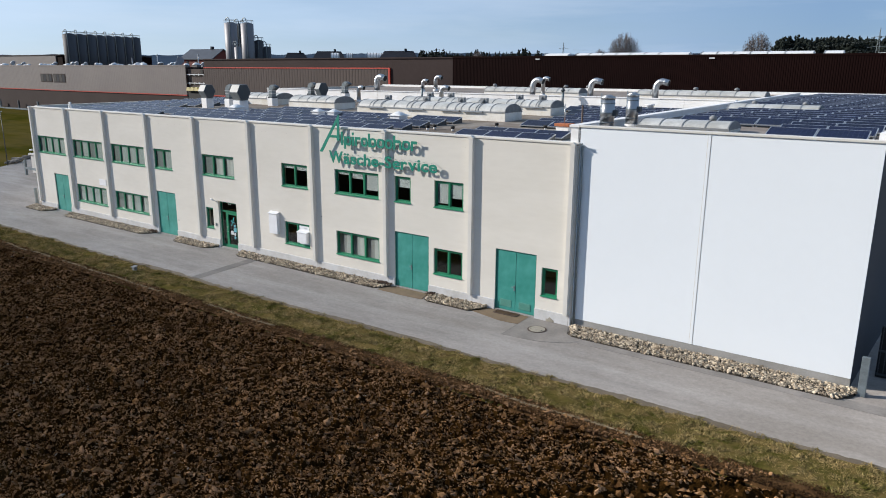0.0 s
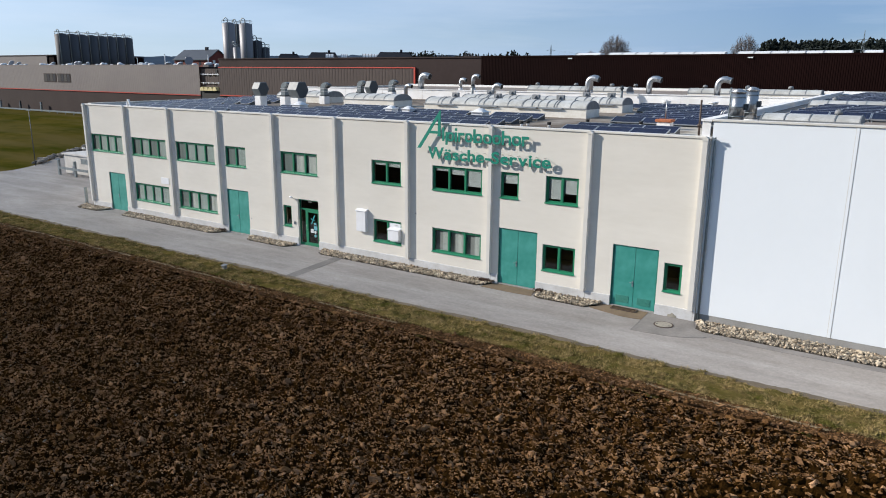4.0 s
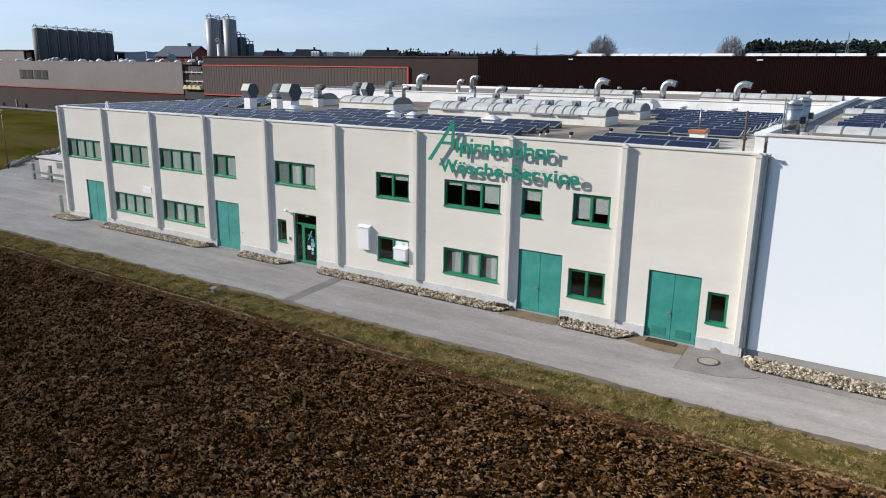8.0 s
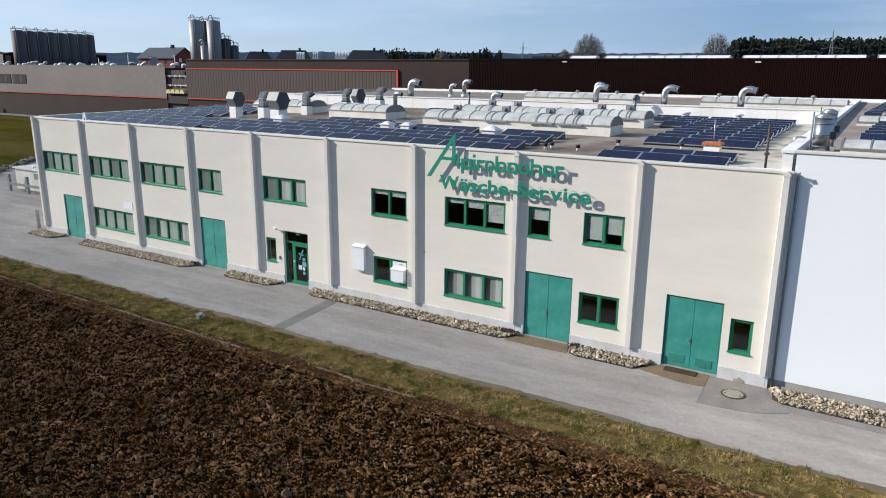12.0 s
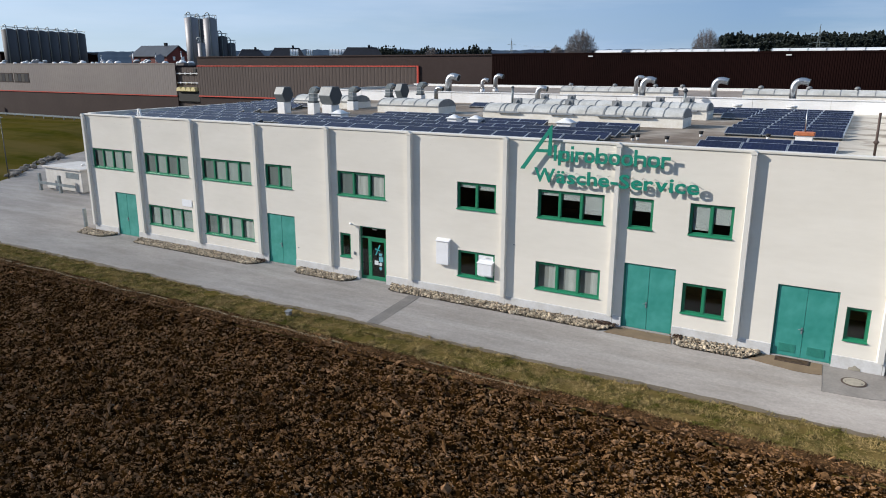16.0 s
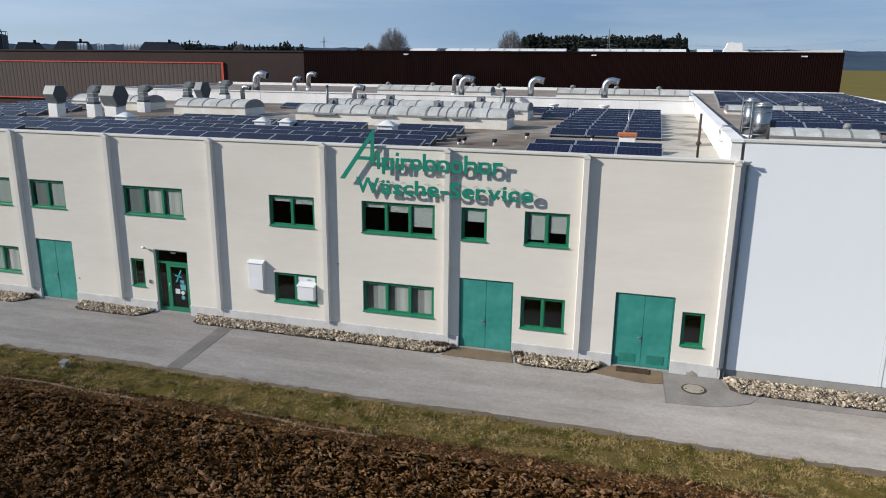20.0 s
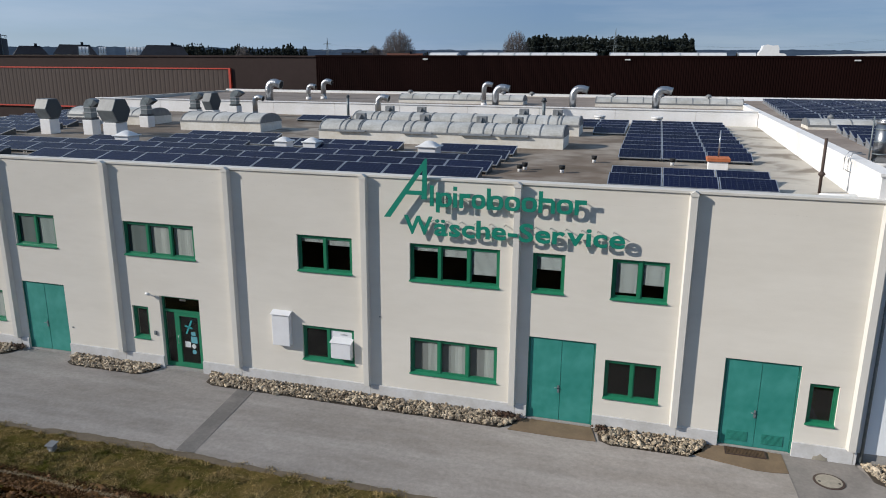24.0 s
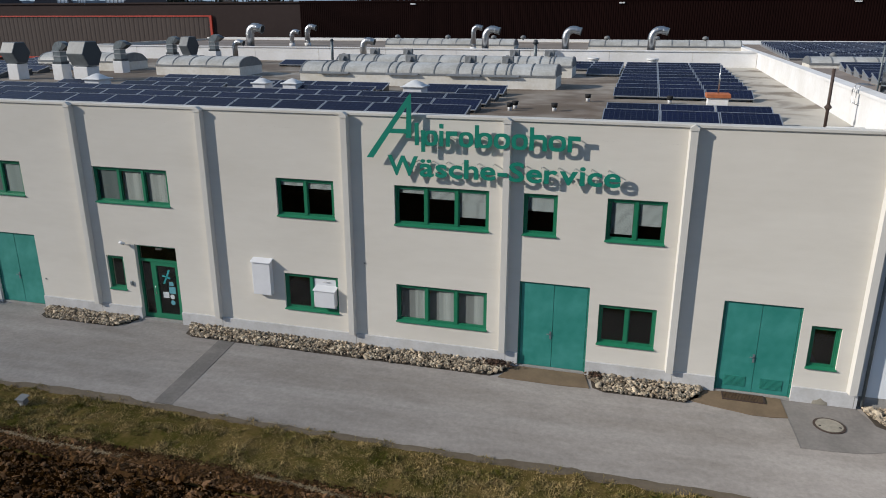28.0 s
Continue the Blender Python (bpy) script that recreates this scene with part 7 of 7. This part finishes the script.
# ---------- silos ----------
def silo(x, y, r, z0, z1, material, group, label):
    e = thing("silo", (x, y, z0), label, "silo", group)
    h = z1 - z0
    bm = bmesh.new()
    bm_tube(bm, [(0, 0, 0), (0, 0, h), (0, 0, h + r * 0.25)], r, 24, True, [r, r, r * 0.25])
    part("barrel", bm, material, e)
    bm = bmesh.new()
    ring_pts = [(r * 0.97 * math.cos(a), r * 0.97 * math.sin(a), h + 1.0) for a in (2 * math.pi * q / 16 for q in range(17))]
    bm_tube(bm, ring_pts, 0.06, 5, False)
    part("top_rail", bm, M_GALV, e)
    for q in range(8):
        a = 2 * math.pi * q / 8
        bm = bmesh.new()
        bm_cyl(bm, r * 0.97 * math.cos(a), r * 0.97 * math.sin(a), h, h + 1.0, 0.05, 5)
        part("rail_post", bm, M_GALV, e)
    bm = bmesh.new()
    pts = [(r * 0.72, -r * 0.72, h * 0.15), (r * 0.72, -r * 0.72, h + 0.8)] + [(r * 0.72 - 0.9 + 0.9 * math.cos(a), -r * 0.72, h + 0.8 + 0.9 * math.sin(a)) for a in (math.pi * q / 6 for q in range(1, 7))]
    bm_tube(bm, pts, 0.14, 6)
    part("fill_pipe", bm, M_GALV, e)


for q in range(1, 8):
    silo(-252.0 - 1.14 * q, 111.0 + 4.3 * q, 2.15, 3, 22.1, M_SILODARK, "row of dark silos", "tall dark grey silo in a long row")
silo(-252.0, 111.0, 2.15, 3, 22.1, M_SILODARK, "row of dark silos", "tall dark grey silo at the end of the row")
for x, y, r, zt, mt in ((-179.5, 124.7, 1.95, 24.3, M_SILO), (-181.5, 129.7, 1.7, 24.2, M_SILODARK), (-171.6, 124.7, 1.95, 23.9, M_SILO), (-169.1, 118.7, 1.05, 16.8, M_SILO), (-171.4, 128.7, 1.5, 19.0, M_SILODARK), (-170.0, 130.7, 1.3, 17.1, M_SILODARK)):
    silo(x, y, r, 3, zt, mt, "silo group", "tall aluminium silo with a railed top")


# hall beyond the silos
e = thing("far_hall", (0, 0, 0), "grey-brown flat-roofed hall behind the silos", "building")
bm = bmesh.new()
bm_box(bm, -420, -267.5, 113, 150, 0, 15.1)
part("wall", bm, M_HALL_GREY, e)
bm = bmesh.new()
bm_box(bm, -267.5, -263.2, 113.4, 150, 0, 15.0)
part("end_bay", bm, M_HALL_DARK, e, "dark end bay")
bm = bmesh.new()
bm_box(bm, -420, -263, 112.8, 150.2, 15.1, 15.4)
part("roof_edge", bm, M_HALL_MID, e)


# ---------- houses ----------
def house(x, y, z, w, d, h, pitch, wall, roof, turn, label, hip=0.0):
    e = thing("house", (x, y, z), label, "house", rz=turn)
    bm = bmesh.new()
    bm_prism(bm, [(-d / 2, -4), (d / 2, -4), (d / 2, h), (0, h + (0.2 if hip else pitch)), (-d / 2, h)], -w / 2, w / 2, "x")
    part("wall", bm, wall, e)
    if hip:
        bm = bmesh.new()
        base = [bm.verts.new((sx * (w / 2 + 0.5), sy * (d / 2 + 0.5), h - 0.1)) for sx, sy in ((-1, -1), (1, -1), (1, 1), (-1, 1))]
        top = [bm.verts.new((sx * (w / 2 + 0.5 - hip), 0, h + pitch + 0.4)) for sx in (-1, 1)]
        for f in ((base[0], base[1], top[1], top[0]), (base[2], base[3], top[0], top[1]), (base[1], base[2], top[1]), (base[3], base[0], top[0]), base[::-1]):
            bm.faces.new(f)
        part("roof", bm, roof, e, "hipped dark roof")
    for s in () if hip else (-1, 1):
        bm = bmesh.new()
        bm_prism(bm, [(s * (d / 2 + 0.5), h - 0.3), (0, h + pitch + 0.1), (0, h + pitch + 0.4), (s * (d / 2 + 0.5), h)], -w / 2 - 0.5, w / 2 + 0.5, "x")
        part("roof", bm, roof, e)
    bm = bmesh.new()
    bm_box(bm, w * 0.15, w * 0.15 + 0.9, -0.5, 0.5, h + pitch - 0.5, h + pitch + 1.3)
    part("chimney", bm, M_SLATE, e)
    for q in (-1, 0, 1):
        bm = bmesh.new()
        bm_box(bm, q * w * 0.28 - 0.6, q * w * 0.28 + 0.6, -d / 2 - 0.05, -d / 2 + 0.02, h - 2.0, h - 0.7)
        part("window", bm, M_SLATE, e)
    for q in (-1, 1):
        bm = bmesh.new()
        bm_box(bm, w / 2 - 0.02, w / 2 + 0.05, q * d * 0.2 - 0.55, q * d * 0.2 + 0.55, h - 1.5, h - 0.2)
        part("window", bm, M_DOME, e, "white-framed window")


house(-226.5, 150, 6, 17, 11, 8.1, 3.3, M_REDWALL, M_SOLARROOF, 6, "red-walled house with a broad grey-blue solar roof")
house(-237, 205, 8, 10.5, 8, 6.6, 2.8, M_HOUSEWALL, M_SLATE, 50, "distant house with a dark hipped roof", 2.2)
house(-216, 205, 8, 13.5, 9, 6.6, 3.2, M_HOUSEWALL, M_SLATE, 40, "distant house with a dark hipped roof", 2.2)
house(-177, 205, 8, 15, 9, 6.4, 3.1, M_HOUSEWALL, M_SLATE, 34, "distant house with a dark hipped roof", 2.2)
house(-130, 330, 9, 17, 11, 3.2, 5.0, M_HOUSEWALL, M_TILE, 20, "distant farmhouse with an orange tiled roof")
house(-158, 335, 11, 15, 10, 2.6, 4.0, M_HOUSEWALL, M_SLATE, 22, "distant barn with a dark roof")


def polytunnel(x, y, z, length, half, rise, turn):
    """A white arched shelter."""
    e = thing("arched_shelter", (x, y, z), "distant white arched shelter behind the warehouse", "shelter", "white arched shelters", rz=turn)
    arc = [(half * math.cos(a), 3.0 + rise * math.sin(a)) for a in (math.pi * q / 12 for q in range(13))]
    bm = bmesh.new()
    bm_prism(bm, [(half, -4)] + arc + [(-half, -4)], -length / 2, length / 2, "x")
    part("canopy", bm, M_DOME, e)
    for q in range(4):
        c = -length / 2 + length * q / 3
        bm = bmesh.new()
        bm_prism(bm, [(u * 1.01, v * 1.01) for u, v in arc], c - 0.12, c + 0.12, "x")
        part("hoop", bm, M_VRIB, e)


polytunnel(-207.6, 200, 11.9, 3.2, 2.4, 2.4, 40)
polytunnel(-199.5, 200, 12.1, 2.4, 1.6, 2.0, 40)
polytunnel(-187.0, 200, 12.3, 3.6, 2.2, 1.9, 36)
polytunnel(-183.4, 201, 12.2, 3.0, 2.0, 1.8, 36)


# ---------- trees ----------
def bare_tree(x, y, z, h, width, seed, label):
    """A leafless tree: trunk, limbs fanning out to a round crown, and fine twigs along them."""
    r = random.Random(seed)
    e = thing("bare_tree", (x, y, z), label, "tree", "leafless trees")
    trunk, twigs = bmesh.new(), bmesh.new()
    fork = h * 0.22
    bm_tube(trunk, [(0, 0, -1), (0.1, 0, fork * 0.6), (0, 0.1, fork)], 0.5, 8, True, [h * 0.03, h * 0.024, h * 0.02])

    def tip(g, el, k_):
        return Vector((width / 2 * math.cos(g) * math.cos(el) * k_, width / 2 * math.sin(g) * math.cos(el) * k_, fork + (h - fork) * math.sin(el) * k_))

    limbs = 22
    for q in range(limbs):
        el = math.asin(min(1.0, 0.05 + 0.93 * (q + 0.5) / limbs))
        g = q * 2.39996 + r.uniform(-0.2, 0.2)
        p0, p3 = Vector((0, 0, fork * r.uniform(0.75, 1.1))), tip(g, el, r.uniform(0.7, 0.85))
        mid_ = p0.lerp(p3, 0.5) + Vector((r.gauss(0, 0.4), r.gauss(0, 0.4), h * 0.05))
        bm_tube(trunk, [p0, mid_, p3], 0.1, 5, False, [h * 0.013, h * 0.0075, 0.07])
        for _ in range(12):
            s0 = mid_.lerp(p3, r.uniform(0, 1))
            f0 = tip(g + r.gauss(0, 0.35), min(1.5, max(0.02, el + r.gauss(0, 0.28))), r.uniform(0.75, 0.97))
            bm_tube(twigs, [s0, s0.lerp(f0, 0.5) + Vector((r.gauss(0, 0.25), r.gauss(0, 0.25), 0.3)), f0], 0.05, 3, False, [0.11, 0.08, 0.045])
    # fine twigs through the whole dome, ending at one rounded outline
    for _ in range(3000):
        el, g = math.asin(r.uniform(-0.12, 1.0)), r.uniform(0, 6.283)
        k_ = r.random() ** 0.42 * (0.95 + 0.05 * math.sin(3 * g + seed) * math.cos(5 * el))
        f0 = tip(g, el, k_)
        out = tip(g, el, 1.0).normalized() + Vector((r.gauss(0, 0.4), r.gauss(0, 0.4), r.gauss(0.1, 0.35)))
        bm_tube(twigs, [f0 - out.normalized() * h * r.uniform(0.05, 0.11), f0], 0.04, 3, False, [0.06, 0.035])
    part("trunk", trunk, M_BARK, e)
    part("crown", twigs, M_TWIG, e, "fine bare twigs")


bare_tree(-138.5, 344, 8, 23.2, 21.5, 4, "large round leafless tree on the horizon")
bare_tree(-94, 438, 8, 27, 21.5, 9, "leafless tree at the edge of a wood")
bare_tree(-155, 352, 8, 15, 12, 12, "small leafless tree beside a barn")
bare_tree(-146, 350, 8, 14, 11, 18, "small leafless tree beside a barn")
bare_tree(-240, 360, 8, 15, 13, 15, "leafless tree among distant conifers")


def conifers(name, places, heights, seed, label, broad=1.0):
    """Pines and firs as ragged heaps of small clumps on stems, joined into one wood."""
    r = np.random.default_rng(seed)
    at, size = [], []
    for (x, y, z), h in zip(places, heights):
        low_, wide = r.uniform(0.05, 0.3), h * r.uniform(0.1, 0.17) * broad
        sharp = r.uniform(0.65, 1.05)
        for q in range(28):
            t = r.random() ** 1.15
            rr = wide * (1 - t) ** sharp
            g = r.uniform(0, 6.28)
            u = rr * math.sqrt(r.random())
            at.append((x + u * math.cos(g), y + u * math.sin(g), z + h * (low_ + (0.97 - low_) * t)))
            s = max(0.5, wide * r.uniform(0.22, 0.45) * (1.1 - 0.6 * t))
            size.append((s, s, s * r.uniform(0.7, 1.5)))
        at.append((x, y, z + h * 0.4))
        size.append((0.3, 0.3, h * 0.4))
    tagged(new(name, scatter(name, CRUMB_CO, CRUMB_F, np.array(at), np.array(size), [M_CONIFER], seed, tilt=0.25)), label, "trees", kind="stuff")


def polar(yaw, dist):
    """A place at that heading (degrees to the left of +y) and distance from the front of the factory."""
    return -3.4 - dist * np.sin(np.radians(yaw)), -24.9 + dist * np.cos(np.radians(yaw))


k = 760
yw, ds = RNG.uniform(-1.9, 10.2, k), RNG.uniform(560, 640, k)
px, py = polar(yw, ds)
conifers("conifer_wood", np.stack([px, py, np.full(k, 8.0)], 1), RNG.uniform(23, 29.0, k) * (0.88 + 0.14 * vnoise(yw * 1.3, yw * 0, 31)), 5, "dark conifer wood on the skyline", 1.55)
k = 420
yw, ds = RNG.uniform(27.0, 36.6, k), RNG.uniform(520, 620, k)
px, py = polar(yw, ds)
keep = vnoise(yw * 0.8, yw * 0, 33) > 0.03
conifers("distant_trees", np.stack([px, py, np.full(k, 7.0)], 1)[keep], (RNG.uniform(14.5, 19.5, k) * (0.82 + 0.3 * vnoise(yw * 1.1, yw * 0, 34)))[keep], 6, "scattered distant conifers behind the warehouses", 1.4)
k = 130
yw, ds = RNG.uniform(12, 19, k), RNG.uniform(560, 640, k)
px, py = polar(yw, ds)
conifers("hedge_trees", np.stack([px, py, np.full(k, 6.0)], 1), RNG.uniform(8, 16.5, k), 8, "low distant trees on the skyline", 1.4)
k = 60
yw, ds = RNG.uniform(21.6, 24.0, k), RNG.uniform(430, 520, k)
px, py = polar(yw, ds)
conifers("barn_trees", np.stack([px, py, np.full(k, 7.0)], 1), RNG.uniform(8, 15, k), 9, "dark trees beside a distant barn", 1.7)

# ---------- hills ----------
yaws = np.linspace(85, -50, 700)
el = np.interp(yaws, (-50, -15, -3, 26, 36, 46, 56, 66, 85), (1.15, 1.2, 1.32, 1.22, 1.26, 1.12, 0.94, 0.82, 0.8)) + 0.1 * vnoise(yaws * 0.7, yaws * 0, 42) + 0.08 * vnoise(yaws * 3.1, yaws * 0, 43)
rows = []
for dist, frac in ((1150, 0.0), (1500, 0.45), (2100, 0.8), (2700, 1.0), (3000, 0.7)):
    hx, hy = polar(yaws, dist)
    hz = 8.5 + frac * dist * np.tan(np.radians(el)) + (10 - 8.5) * frac
    rows.append(np.stack([hx, hy, hz], 1))
co = np.concatenate(rows)
n = len(yaws)
i = (np.arange(4)[:, None] * n + np.arange(n - 1)[None]).ravel()
tagged(new("backdrop", fast_mesh("backdrop", co, np.stack([i, i + n, i + n + 1, i + 1], 1), [M_HILL], True)), "wooded hills along the horizon, tinted blue for haze", "hills", kind="structure")


# power pylons
def pylon(x, y, z, h):
    e = thing("power_pylon", (x, y, z), "slender lattice power pylon on the skyline", "pylon", "power pylons")
    bm = bmesh.new()
    for sx_ in (-1, 1):
        for sy_ in (-1, 1):
            bm_tube(bm, [(sx_ * h * 0.06, sy_ * h * 0.06, 0), (0, 0, h)], 0.12, 4, False)
    for q in range(8):
        t0 = q / 8
        w0 = h * 0.06 * (1 - t0)
        bm_tube(bm, [(-w0, -w0, h * t0), (w0 * 0.87, -w0 * 0.87, h * (t0 + 0.125))], 0.08, 4, False)
    part("lattice_mast", bm, M_GALV, e)
    for zz, w in ((0.6, 0.2), (0.8, 0.15)):
        bm = bmesh.new()
        bm_tube(bm, [(-h * w, 0, h * zz), (0, 0, h * zz + 0.6), (h * w, 0, h * zz)], 0.14, 4, False)
        part("cross_arm", bm, M_GALV, e)


for yw_, ds_, h in ((25.4, 620, 26), (3.7, 500, 28)):
    px, py = polar(yw_, ds_)
    pylon(float(px), float(py), 8, h)

# power lines from the tall pylon
p0 = Vector((*[float(v) for v in polar(3.7, 500)], 8))
p1 = Vector((*[float(v) for v in polar(-14, 560)], 8))
p2 = Vector((*[float(v) for v in polar(25.4, 620)], 8))
for a, b, h in ((p0, p1, 28), (p0, p2, 26)):
    for zz, w in ((0.6, 0.2), (0.8, 0.15)):
        for s in (-1, 1):
            e = thing("power_line", (0, 0, 0), "thin sagging power line between pylons", "power line", "power lines")
            q0, q1 = a + Vector((s * h * w, 0, h * zz)), b + Vector((s * h * w, 0, h * zz))
            bm = bmesh.new()
            bm_tube(bm, [q0.lerp(q1, t / 10) - Vector((0, 0, 24 * (t / 10) * (1 - t / 10))) for t in range(11)], 0.025, 3, False)
            part("wire", bm, M_GALV, e)
